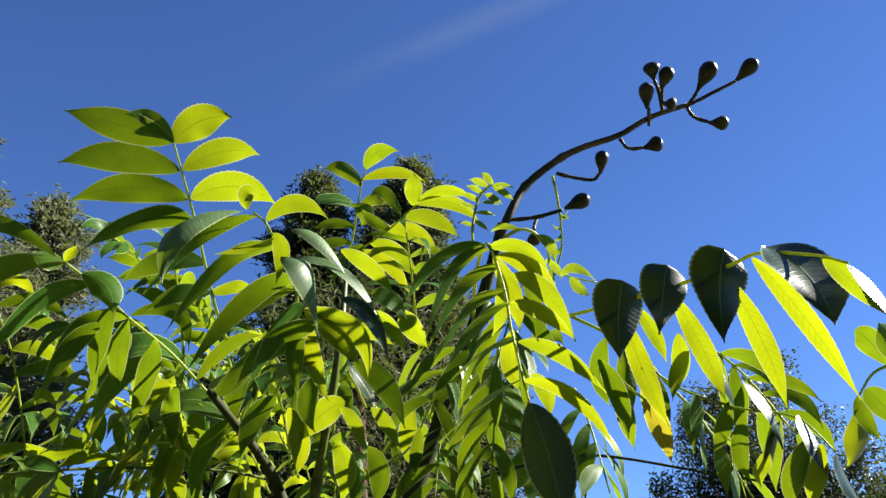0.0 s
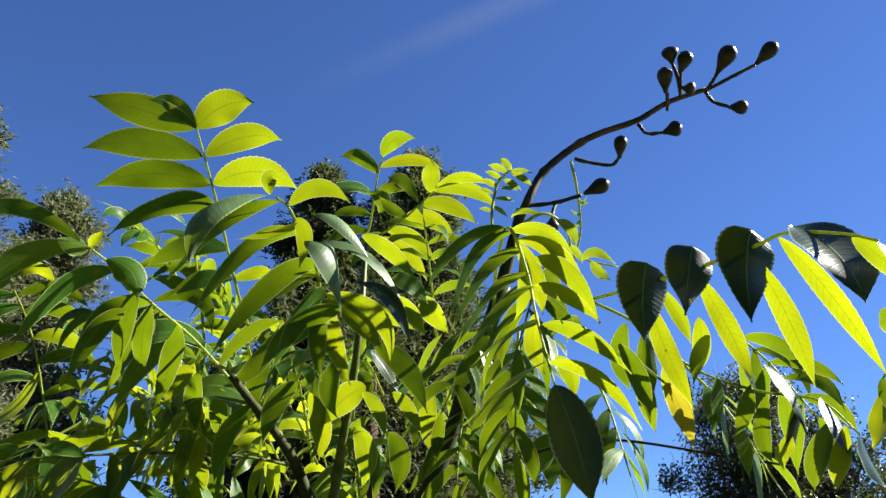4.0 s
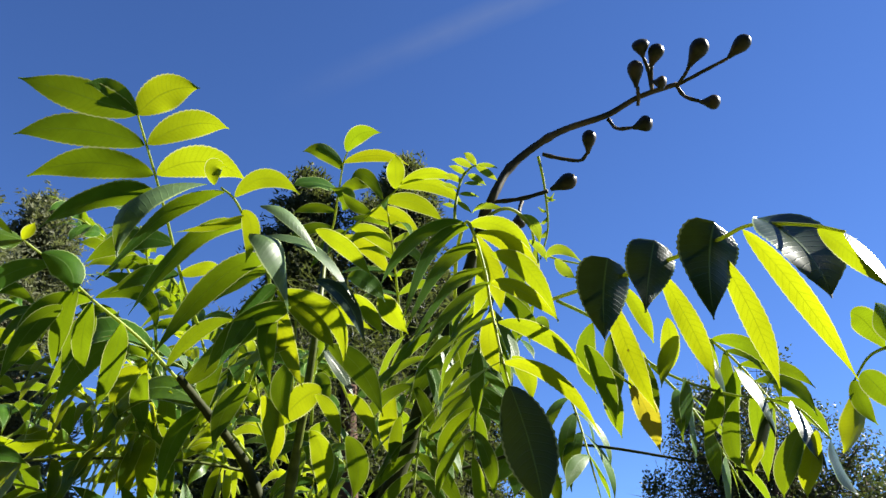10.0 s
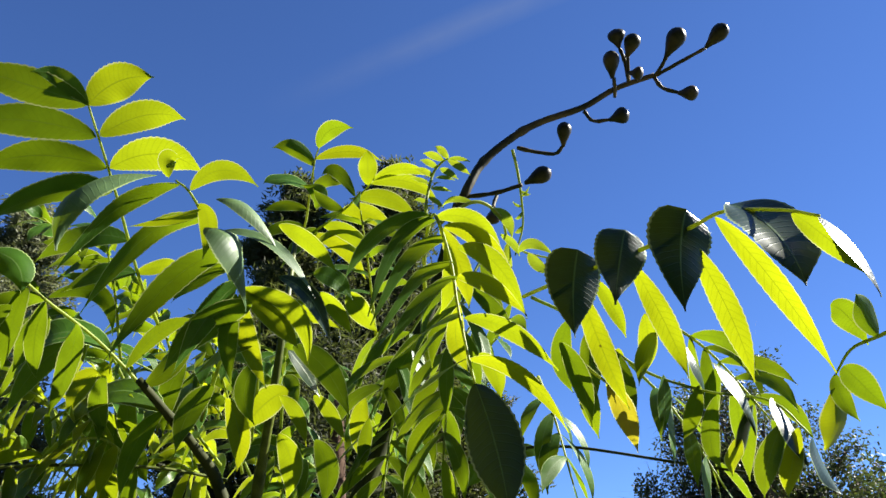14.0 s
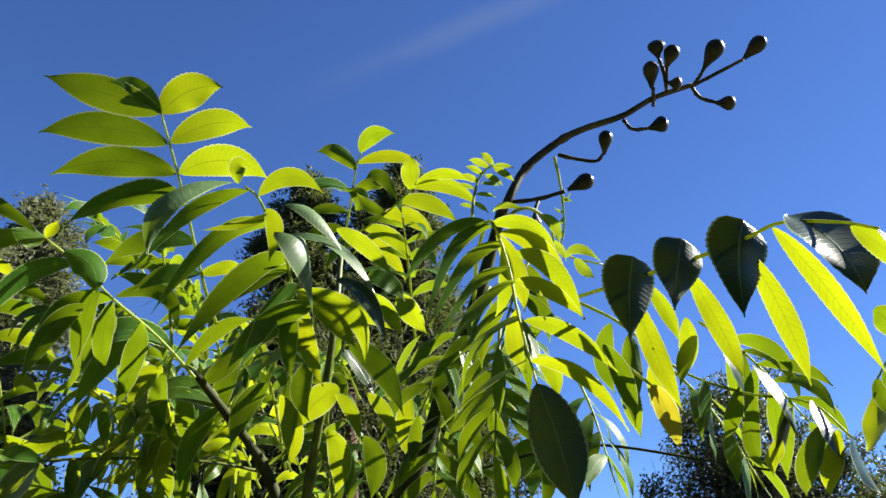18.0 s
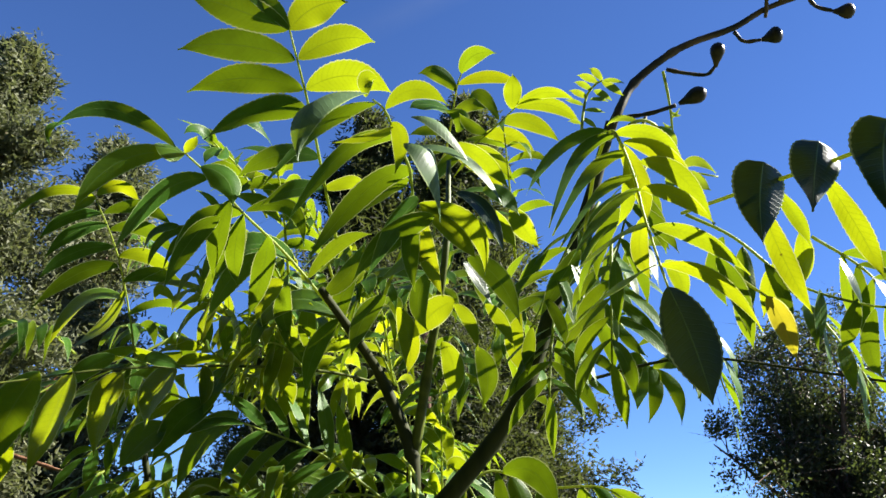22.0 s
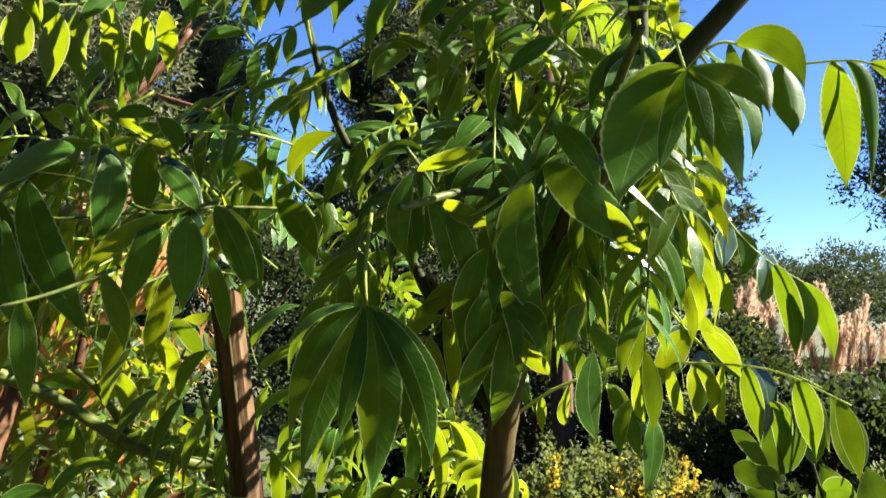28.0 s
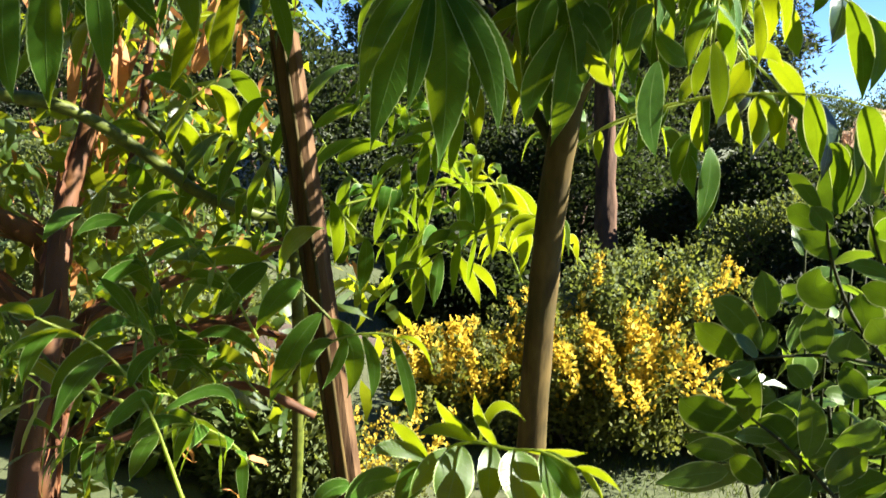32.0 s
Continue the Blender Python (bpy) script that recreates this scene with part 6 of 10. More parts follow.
blade(s, (-0.503, 1.307, 1.470), (-0.522, 1.325, 1.413), (-0.519, 1.378, 1.357), (0.605, -0.633, -0.483), 0.043, LEAF_SHADED, fold=0.05)
blade(s, (-0.483, 1.327, 1.445), (-0.461, 1.350, 1.396), (-0.469, 1.401, 1.337), (0.574, -0.708, -0.411), 0.041, LEAF_SHADED, fold=0.05)
blade(s, (-0.461, 1.344, 1.425), (-0.435, 1.367, 1.376), (-0.434, 1.416, 1.323), (0.525, -0.755, -0.394), 0.041, LEAF_SHADED, fold=0.05)
blade(s, (-0.472, 1.334, 1.438), (-0.430, 1.342, 1.422), (-0.400, 1.383, 1.402), (0.147, -0.722, -0.676), 0.036)
blade(s, (-0.495, 1.307, 1.474), (-0.450, 1.295, 1.491), (-0.411, 1.320, 1.504), (0.356, -0.517, -0.778), 0.043)
s = stalk((-0.271, 1.441, 1.349), (-0.262, 1.475, 1.285), (-0.254, 1.500, 1.235), material=GREENWOOD)
blade(s, (-0.268, 1.451, 1.310), (-0.289, 1.453, 1.276), (-0.295, 1.496, 1.224), (0.597, -0.618, -0.511), 0.047, LEAF_SHADED, fold=0.05)
blade(s, (-0.254, 1.490, 1.236), (-0.258, 1.511, 1.166), (-0.239, 1.566, 1.090), (0.673, -0.682, -0.286), 0.060, LEAF_SHADED)
blade(s, (-0.261, 1.469, 1.277), (-0.231, 1.481, 1.246), (-0.197, 1.512, 1.239), (0.432, -0.866, -0.252), 0.035, LEAF_SHADED, fold=0.05)
# Z: large dim leaflets over the stake and the neighbouring tree
s = stalk((-0.746, 1.245, 1.417), (-0.830, 1.227, 1.400), (-0.918, 1.211, 1.435), (-1.004, 1.194, 1.444), material=GREENWOOD)
blade(s, (-0.985, 1.187, 1.429), (-0.947, 1.180, 1.337), (-0.891, 1.208, 1.226), (0.262, -0.965, 0.021), 0.063, LEAF_SHADED, fold=0.05)
blade(s, (-1.010, 1.180, 1.377), (-0.990, 1.170, 1.299), (-0.966, 1.192, 1.218), (0.285, -0.959, 0.006), 0.049, LEAF_SHADED, fold=0.05)
blade(s, (-1.034, 1.177, 1.419), (-1.016, 1.166, 1.326), (-1.018, 1.181, 1.211), (0.282, -0.959, 0.003), 0.041, LEAF_SHADED, fold=0.05)
blade(s, (-0.882, 1.209, 1.471), (-0.874, 1.198, 1.413), (-0.898, 1.211, 1.349), (0.749, -0.654, -0.106), 0.050, LEAF_SHADED)
blade(s, (-0.822, 1.221, 1.461), (-0.783, 1.217, 1.433), (-0.766, 1.240, 1.399), (0.510, -0.835, 0.206), 0.032, LEAF_SHADED)
blade(s, (-0.779, 1.227, 1.397), (-0.771, 1.216, 1.341), (-0.779, 1.232, 1.271), (0.550, -0.835, -0.033), 0.053, LEAF_SHADED)
blade(s, (-0.744, 1.234, 1.412), (-0.708, 1.229, 1.359), (-0.682, 1.252, 1.286), (0.268, -0.963, -0.006), 0.043, LEAF_SHADED, fold=0.05)
blade(s, (-0.799, 1.223, 1.394), (-0.852, 1.201, 1.363), (-0.910, 1.207, 1.316), (0.303, -0.920, -0.249), 0.031)
blade(s, (-0.928, 1.200, 1.476), (-0.976, 1.179, 1.456), (-1.048, 1.184, 1.409), (-0.155, -0.861, 0.484), 0.062, LEAF_SHADED, fold=0.05)
blade(s, (-0.825, 1.218, 1.399), (-0.825, 1.205, 1.338), (-0.863, 1.215, 1.264), (0.330, -0.941, -0.072), 0.042, LEAF_SHADED, fold=0.05)
s = stalk((-1.186, 1.243, 0.804), (-1.111, 1.248, 0.723), (-1.029, 1.258, 0.659), material=GREENWOOD)
blade(s, (-1.099, 1.234, 0.672), (-1.048, 1.245, 0.743), (-0.993, 1.283, 0.775), (0.334, -0.937, 0.103), 0.038)
blade(s, (-1.156, 1.231, 0.749), (-1.110, 1.236, 0.783), (-1.066, 1.267, 0.784), (-0.070, -0.599, 0.798), 0.053)
blade(s, (-1.170, 1.237, 0.808), (-1.129, 1.236, 0.810), (-1.111, 1.264, 0.835), (0.044, -0.740, 0.671), 0.042)
s = stalk((-0.805, 1.631, 0.737), (-0.875, 1.624, 0.797), (-0.942, 1.614, 0.836), material=GREENWOOD)
blade(s, (-0.819, 1.619, 0.749), (-0.865, 1.588, 0.675), (-0.905, 1.583, 0.558), (0.173, -0.979, 0.107), 0.053, LEAF_SHADED, fold=0.05)
blade(s, (-0.860, 1.617, 0.800), (-0.896, 1.596, 0.779), (-0.945, 1.594, 0.701), (0.309, -0.950, -0.045), 0.054, LEAF_SHADED, fold=0.05)
blade(s, (-0.926, 1.607, 0.834), (-0.970, 1.581, 0.796), (-1.026, 1.578, 0.722), (0.244, -0.969, 0.034), 0.054, LEAF_SHADED, fold=0.05)
blade(s, (-0.904, 1.610, 0.819), (-0.874, 1.616, 0.887), (-0.832, 1.649, 0.907), (-0.465, -0.604, 0.648), 0.081)
blade(s, (-0.802, 1.622, 0.740), (-0.751, 1.615, 0.682), (-0.760, 1.620, 0.589), (0.222, -0.972, 0.075), 0.049, LEAF_SHADED, fold=0.05)
blade(s, (-0.937, 1.605, 0.838), (-1.006, 1.580, 0.847), (-1.076, 1.579, 0.805), (0.278, -0.787, -0.550), 0.060)
# three leaves added along the sun's line to dapple the stake
pinnate((-0.613, 1.868, 1.383), (-0.713, 1.868, 1.333), (-0.833, 1.868, 1.223), 4, 0.115, 0.027, 1.2, 0.8, 8101, material=LEAF_SHADED)
pinnate((-0.566, 1.864, 1.153), (-0.666, 1.864, 1.103), (-0.786, 1.864, 0.993), 4, 0.115, 0.027, 1.2, 0.8, 8102, material=LEAF_SHADED)
pinnate((-0.519, 1.860, 0.924), (-0.619, 1.860, 0.874), (-0.739, 1.860, 0.764), 4, 0.115, 0.027, 1.2, 0.8, 8103, material=LEAF_SHADED)
# X: sunlit leaves at the left behind the cut branch
s = stalk((-1.461, 1.705, 0.834), (-1.393, 1.758, 0.929), (-1.311, 1.813, 1.042), (-1.243, 1.855, 1.132), (-1.169, 1.891, 1.199))
blade(s, (-1.393, 1.758, 0.929), (-1.403, 1.736, 0.858), (-1.401, 1.717, 0.777), (-0.496, -0.833, 0.244), 0.079, material=LEAF_SHADED)
blade(s, (-1.356, 1.782, 0.980), (-1.308, 1.784, 0.934), (-1.275, 1.767, 0.866), (-0.321, -0.942, -0.101), 0.078, material=LEAF_SHADED)
blade(s, (-1.311, 1.813, 1.042), (-1.333, 1.788, 0.980), (-1.338, 1.768, 0.908), (-0.509, -0.778, 0.368), 0.082, material=LEAF_SHADED)
blade(s, (-1.279, 1.833, 1.084), (-1.236, 1.849, 1.032), (-1.221, 1.840, 0.958), (-0.261, -0.950, -0.171), 0.077)
blade(s, (-1.243, 1.855, 1.132), (-1.258, 1.815, 1.071), (-1.249, 1.787, 1.013), (-0.523, -0.729, 0.442), 0.077)
blade(s, (-1.208, 1.872, 1.163), (-1.164, 1.888, 1.110), (-1.151, 1.881, 1.036), (-0.241, -0.955, -0.173), 0.067)
blade(s, (-1.169, 1.891, 1.199), (-1.138, 1.913, 1.162), (-1.104, 1.933, 1.099), (-0.060, -0.906, -0.420), 0.062, material=LEAF_SHADED)
blade(s, (-1.169, 1.891, 1.199), (-1.183, 1.887, 1.261), (-1.164, 1.898, 1.325), (0.051, -0.997, 0.056), 0.049, fold=0.26)
blade(s, (-1.243, 1.855, 1.132), (-1.274, 1.815, 1.168), (-1.309, 1.767, 1.167), (0.625, -0.644, -0.441), 0.043, LEAF_SHADED)
blade(s, (-1.311, 1.813, 1.042), (-1.363, 1.789, 1.064), (-1.410, 1.759, 1.039), (0.474, -0.862, -0.183), 0.041, LEAF_SHADED)
blade(s, (-1.429, 1.730, 0.879), (-1.443, 1.684, 0.865), (-1.451, 1.630, 0.817), (0.117, -0.545, 0.830), 0.057, LEAF_SHADED)
s = stalk((-0.909, 2.144, 0.914), (-0.990, 2.108, 0.997), (-1.040, 2.077, 1.080), (-1.067, 2.062, 1.162))
blade(s, (-0.990, 2.108, 0.997), (-0.934, 2.112, 1.044), (-0.862, 2.114, 1.050), (0.281, -0.745, -0.605), 0.059, material=LEAF_SHADED)
blade(s, (-1.017, 2.091, 1.041), (-1.029, 2.063, 0.971), (-1.022, 2.038, 0.892), (-0.685, -0.677, 0.270), 0.078, material=LEAF_SHADED)
blade(s, (-1.040, 2.077, 1.080), (-0.995, 2.105, 1.123), (-0.933, 2.135, 1.141), (0.582, -0.285, -0.762), 0.074, material=LEAF_SHADED)
blade(s, (-1.058, 2.067, 1.133), (-1.024, 2.096, 1.205), (-0.965, 2.129, 1.237), (-0.415, -0.566, 0.713), 0.074, material=LEAF_SHADED)
blade(s, (-0.962, 2.121, 0.968), (-0.961, 2.083, 0.905), (-0.930, 2.050, 0.830), (-0.651, -0.725, 0.225), 0.078, material=LEAF_SHADED)
blade(s, (-0.938, 2.131, 0.943), (-0.879, 2.144, 0.902), (-0.801, 2.148, 0.809), (-0.160, -0.946, -0.281), 0.058, material=LEAF_SHADED)
blade(s, (-1.067, 2.062, 1.162), (-1.087, 2.035, 1.229), (-1.058, 2.028, 1.297), (0.283, -0.925, -0.253), 0.042, fold=0.26, material=LEAF_SHADED)
# R: sunlit leaves at the right, with pale sheen
s = stalk((-0.110, 1.832, 1.666), (-0.059, 1.888, 1.547), (0.004, 1.918, 1.461), (0.072, 1.929, 1.400), (0.141, 1.941, 1.363))
blade(s, (-0.044, 1.911, 1.535), (-0.026, 1.914, 1.508), (-0.000, 1.917, 1.474), (0.489, -0.831, 0.266), 0.049, LEAF_SHADED_GLOSSY)
blade(s, (-0.002, 1.917, 1.469), (-0.013, 1.913, 1.427), (-0.012, 1.911, 1.381), (0.779, -0.625, -0.049), 0.092, LEAF_SHADED_GLOSSY)
blade(s, (0.009, 1.919, 1.456), (0.033, 1.922, 1.414), (0.021, 1.917, 1.366), (0.317, -0.947, 0.055), 0.047, LEAF_SHADED)
blade(s, (0.066, 1.928, 1.413), (0.074, 1.928, 1.367), (0.062, 1.923, 1.310), (0.742, -0.670, 0.005), 0.096, LEAF_SHADED_GLOSSY)
blade(s, (-0.023, 1.909, 1.383), (-0.009, 1.910, 1.331), (0.007, 1.911, 1.284), (-0.390, -0.910, -0.139), 0.041)
blade(s, (0.083, 1.931, 1.395), (0.118, 1.935, 1.315), (0.134, 1.934, 1.210), (-0.453, -0.881, -0.138), 0.054, LEAF_SHADED)
blade(s, (0.117, 1.937, 1.370), (0.151, 1.941, 1.309), (0.143, 1.936, 1.227), (0.344, -0.937, 0.066), 0.051, LEAF_SHADED)
blade(s, (0.141, 1.941, 1.363), (0.186, 1.948, 1.298), (0.206, 1.948, 1.209), (-0.369, -0.909, -0.197), 0.044, LEAF_SHADED)
s = stalk((-0.335, 1.765, 1.131), (-0.255, 1.813, 1.165), (-0.146, 1.856, 1.197), (-0.022, 1.902, 1.212), (0.075, 1.922, 1.203), (0.179, 1.920, 1.163))
blade(s, (-0.114, 1.867, 1.296), (-0.143, 1.860, 1.274), (-0.177, 1.852, 1.228), (0.637, -0.625, -0.452), 0.071, LEAF_SHADED_GLOSSY)
blade(s, (-0.087, 1.871, 1.265), (-0.105, 1.865, 1.215), (-0.131, 1.857, 1.136), (0.776, -0.598, -0.200), 0.125, LEAF_SHADED_GLOSSY)
blade(s, (-0.058, 1.875, 1.218), (-0.047, 1.875, 1.165), (-0.061, 1.869, 1.084), (0.664, -0.747, 0.017), 0.080, LEAF_SHADED_GLOSSY)
blade(s, (-0.045, 1.880, 1.268), (-0.006, 1.886, 1.232), (0.033, 1.891, 1.168), (-0.300, -0.892, -0.337), 0.039)
blade(s, (-0.026, 1.881, 1.215), (0.008, 1.887, 1.192), (0.038, 1.892, 1.163), (-0.107, -0.940, -0.325), 0.031, LEAF_SHADED)
blade(s, (0.033, 1.893, 1.205), (0.076, 1.899, 1.146), (0.072, 1.894, 1.052), (0.546, -0.827, 0.131), 0.058, LEAF_SHADED_GLOSSY)
blade(s, (0.028, 1.892, 1.202), (0.034, 1.891, 1.149), (0.048, 1.891, 1.093), (-0.491, -0.867, -0.087), 0.037, LEAF_SHADED)
blade(s, (0.125, 1.910, 1.181), (0.166, 1.916, 1.114), (0.197, 1.919, 1.043), (0.242, -0.968, 0.064), 0.050, LEAF_SHADED)
blade(s, (0.081, 1.899, 1.130), (0.107, 1.903, 1.088), (0.105, 1.899, 1.005), (-0.366, -0.928, -0.070), 0.046, LEAF_SHADED)
blade(s, (-0.224, 1.840, 1.186), (-0.250, 1.833, 1.142), (-0.272, 1.826, 1.084), (0.077, -0.992, 0.098), 0.045, LEAF_SHADED)
blade(s, (-0.167, 1.849, 1.120), (-0.174, 1.846, 1.071), (-0.153, 1.847, 1.005), (0.124, -0.992, 0.031), 0.042, LEAF_SHADED)
blade(s, (-0.128, 1.856, 1.085), (-0.131, 1.852, 1.020), (-0.136, 1.848, 0.937), (0.074, -0.996, 0.047), 0.046, LEAF_SHADED)
blade(s, (-0.152, 1.856, 1.202), (-0.159, 1.852, 1.158), (-0.140, 1.854, 1.111), (-0.151, -0.988, -0.004), 0.037, LEAF_SHADED)
s = stalk((-0.156, 1.861, 1.347), (-0.122, 1.866, 1.311), (-0.082, 1.872, 1.265), (-0.039, 1.899, 1.218))
blade(s, (-0.322, 1.633, 1.597), (-0.218, 1.652, 1.540), (-0.142, 1.664, 1.457), (0.477, -0.754, 0.451), 0.038, LEAF_SHADED_GLOSSY)
blade(s, (-0.237, 1.643, 1.420), (-0.179, 1.654, 1.403), (-0.129, 1.662, 1.341), (0.458, -0.770, 0.444), 0.032, LEAF_SHADED_GLOSSY)
# leaves at the middle of the crown
s = stalk((-0.218, 1.391, 1.903), (-0.195, 1.298, 1.957), (-0.180, 1.214, 2.016), (-0.170, 1.148, 2.038))
blade(s, (-0.167, 1.100, 2.022), (-0.231, 1.111, 1.998), (-0.288, 1.141, 1.935), (0.555, -0.115, -0.824), 0.086, LEAF_SHADED)
blade(s, (-0.138, 1.113, 2.066), (-0.094, 1.126, 2.040), (-0.066, 1.154, 1.982), (0.466, -0.884, -0.033), 0.031, LEAF_SHADED_GLOSSY)
blade(s, (-0.101, 1.175, 2.098), (-0.072, 1.178, 2.092), (-0.043, 1.192, 2.065), (0.376, -0.902, 0.212), 0.042, LEAF_SHADED)
blade(s, (-0.181, 1.191, 2.064), (-0.126, 1.197, 2.053), (-0.058, 1.211, 2.025), (-0.072, -0.777, -0.626), 0.034)
blade(s, (-0.101, 1.215, 2.085), (-0.073, 1.225, 2.064), (-0.047, 1.243, 2.027), (-0.125, -0.839, -0.530), 0.030)
blade(s, (-0.056, 1.232, 2.095), (-0.037, 1.245, 2.069), (-0.010, 1.261, 2.038), (-0.153, -0.833, -0.531), 0.041)
blade(s, (-0.122, 1.174, 1.985), (-0.076, 1.188, 1.958), (-0.041, 1.218, 1.895), (0.309, -0.933, -0.182), 0.043, LEAF_SHADED)
blade(s, (-0.128, 1.176, 1.981), (-0.106, 1.188, 1.956), (-0.084, 1.205, 1.922), (0.627, -0.773, 0.090), 0.027, LEAF_SHADED_GLOSSY)
blade(s, (-0.096, 1.224, 1.929), (-0.072, 1.234, 1.907), (-0.050, 1.254, 1.868), (-0.008, -0.895, -0.447), 0.025)
blade(s, (-0.144, 1.224, 1.928), (-0.120, 1.235, 1.905), (-0.106, 1.255, 1.864), (0.006, -0.899, -0.437), 0.025)
blade(s, (-0.147, 1.298, 1.958), (-0.184, 1.307, 1.939), (-0.224, 1.327, 1.896), (-0.032, -0.919, -0.393), 0.052)
blade(s, (-0.173, 1.171, 1.990), (-0.208, 1.175, 1.982), (-0.260, 1.190, 1.948), (-0.411, -0.761, 0.502), 0.052, LEAF_SHADED)
blade(s, (-0.210, 1.121, 2.092), (-0.248, 1.127, 2.079), (-0.293, 1.146, 2.040), (0.514, -0.063, -0.855), 0.069, LEAF_SHADED)
blade(s, (-0.142, 1.099, 2.140), (-0.098, 1.110, 2.117), (-0.059, 1.129, 2.079), (-0.125, -0.809, -0.574), 0.030)
blade(s, (-0.180, 1.230, 1.984), (-0.202, 1.249, 1.943), (-0.187, 1.271, 1.899), (0.309, -0.845, -0.435), 0.036, LEAF_SHADED)
blade(s, (-0.261, 1.294, 1.964), (-0.298, 1.310, 1.930), (-0.320, 1.338, 1.871), (0.505, -0.611, -0.610), 0.047, LEAF_SHADED)
blade(s, (-0.242, 1.302, 1.948), (-0.222, 1.326, 1.898), (-0.226, 1.351, 1.847), (-0.066, -0.893, -0.444), 0.042)
blade(s, (-0.173, 1.376, 1.910), (-0.152, 1.398, 1.867), (-0.161, 1.423, 1.814), (-0.039, -0.897, -0.440), 0.045)
blade(s, (-0.114, 1.381, 1.902), (-0.094, 1.402, 1.859), (-0.103, 1.427, 1.807), (0.264, -0.880, -0.395), 0.043, LEAF_SHADED)
blade(s, (-0.320, 1.326, 2.012), (-0.348, 1.347, 1.968), (-0.356, 1.376, 1.907), (0.336, -0.798, -0.501), 0.039, LEAF_SHADED)
blade(s, (-0.039, 1.400, 1.978), (-0.048, 1.427, 1.924), (-0.027, 1.453, 1.870), (0.053, -0.901, -0.431), 0.040)
blade(s, (0.055, 1.262, 2.037), (0.028, 1.282, 1.995), (-0.009, 1.310, 1.935), (0.557, -0.560, -0.614), 0.053, LEAF_SHADED)
blade(s, (0.094, 1.303, 1.954), (0.066, 1.319, 1.920), (0.030, 1.343, 1.869), (0.542, -0.526, -0.656), 0.058, LEAF_SHADED)
# leaves filling the crown
pinnate((-0.551, 1.510, 2.202), (-0.588, 1.431, 2.267), (-0.624, 1.353, 2.291), 5, 0.109, 0.026, 0.60, 0.8, 102, material=LEAF_SHADED)
pinnate((-0.471, 1.436, 2.052), (-0.474, 1.355, 2.164), (-0.478, 1.274, 2.235), 5, 0.132, 0.024, 0.63, 0.8, 103, material=LEAF_SHADED)
pinnate((-0.043, 1.628, 2.159), (-0.056, 1.535, 2.277), (-0.068, 1.443, 2.356), 5, 0.115, 0.022, 0.87, 0.8, 106, material=LEAF_SHADED, up=(-0.2, -0.85, 0.5))
pinnate((-0.494, 1.439, 2.067), (-0.559, 1.356, 2.093), (-0.623, 1.273, 2.080), 5, 0.114, 0.022, 1.19, 0.8, 109, material=LEAF_SHADED)
pinnate((-0.396, 1.527, 2.047), (-0.422, 1.453, 2.137), (-0.448, 1.379, 2.186), 5, 0.131, 0.027, 0.82, 0.8, 110, material=LEAF_SHADED)
pinnate((-0.293, 1.661, 1.900), (-0.309, 1.560, 2.016), (-0.326, 1.458, 2.093), 5, 0.115, 0.024, 1.17, 0.8, 118, material=LEAF_SHADED, up=(-0.2, -0.85, 0.5))
pinnate((-0.193, 1.492, 1.947), (-0.185, 1.443, 2.016), (-0.177, 1.394, 2.046), 5, 0.107, 0.026, 0.96, 0.8, 119, material=LEAF_SHADED, up=(-0.2, -0.85, 0.5))
pinnate((-0.304, 1.779, 1.917), (-0.355, 1.715, 2.018), (-0.407, 1.651, 2.078), 5, 0.125, 0.024, 1.02, 0.8, 122)
pinnate((0.041, 1.781, 1.969), (0.070, 1.694, 2.008), (0.099, 1.606, 2.007), 4, 0.126, 0.023, 0.70, 0.8, 125, material=LEAF_SHADED, up=(-0.2, -0.85, 0.5))
pinnate((-0.619, 1.577, 1.807), (-0.692, 1.500, 1.836), (-0.765, 1.422, 1.825), 4, 0.127, 0.022, 0.56, 0.8, 126)
pinnate((-0.379, 1.769, 1.867), (-0.391, 1.715, 1.909), (-0.403, 1.662, 1.911), 5, 0.109, 0.024, 0.79, 0.8, 127)
pinnate((-0.163, 1.627, 1.790), (-0.191, 1.568, 1.871), (-0.219, 1.509, 1.911), 5, 0.108, 0.023, 0.72, 0.8, 128, material=LEAF_SHADED, up=(-0.2, -0.85, 0.5))
pinnate((-0.258, 1.493, 1.646), (-0.376, 1.426, 1.723), (-0.494, 1.359, 1.761), 5, 0.130, 0.025, 0.56, 0.8, 131, material=LEAF_SHADED, up=(-0.2, -0.85, 0.5))
pinnate((-0.336, 1.803, 1.714), (-0.372, 1.753, 1.758), (-0.407, 1.703, 1.761), 5, 0.108, 0.026, 0.95, 0.8, 132)
pinnate((-0.185, 1.722, 1.587), (-0.184, 1.631, 1.723), (-0.183, 1.540, 1.819), 4, 0.110, 0.023, 1.16, 0.8, 133)
pinnate((-0.428, 1.459, 1.598), (-0.477, 1.400, 1.641), (-0.526, 1.341, 1.643), 5, 0.114, 0.025, 1.01, 0.8, 135, up=(0.45, -0.55, 0.7))
pinnate((-0.377, 1.493, 1.629), (-0.412, 1.417, 1.662), (-0.447, 1.340, 1.655), 5, 0.115, 0.021, 1.20, 0.8, 136)
pinnate((-0.220, 1.731, 1.645), (-0.324, 1.655, 1.675), (-0.428, 1.580, 1.665), 5, 0.117, 0.021, 0.88, 0.8, 137)
pinnate((-0.203, 1.852, 1.557), (-0.225, 1.776, 1.668), (-0.248, 1.700, 1.738), 4, 0.120, 0.025, 0.53, 0.8, 138, material=LEAF_SHADED)
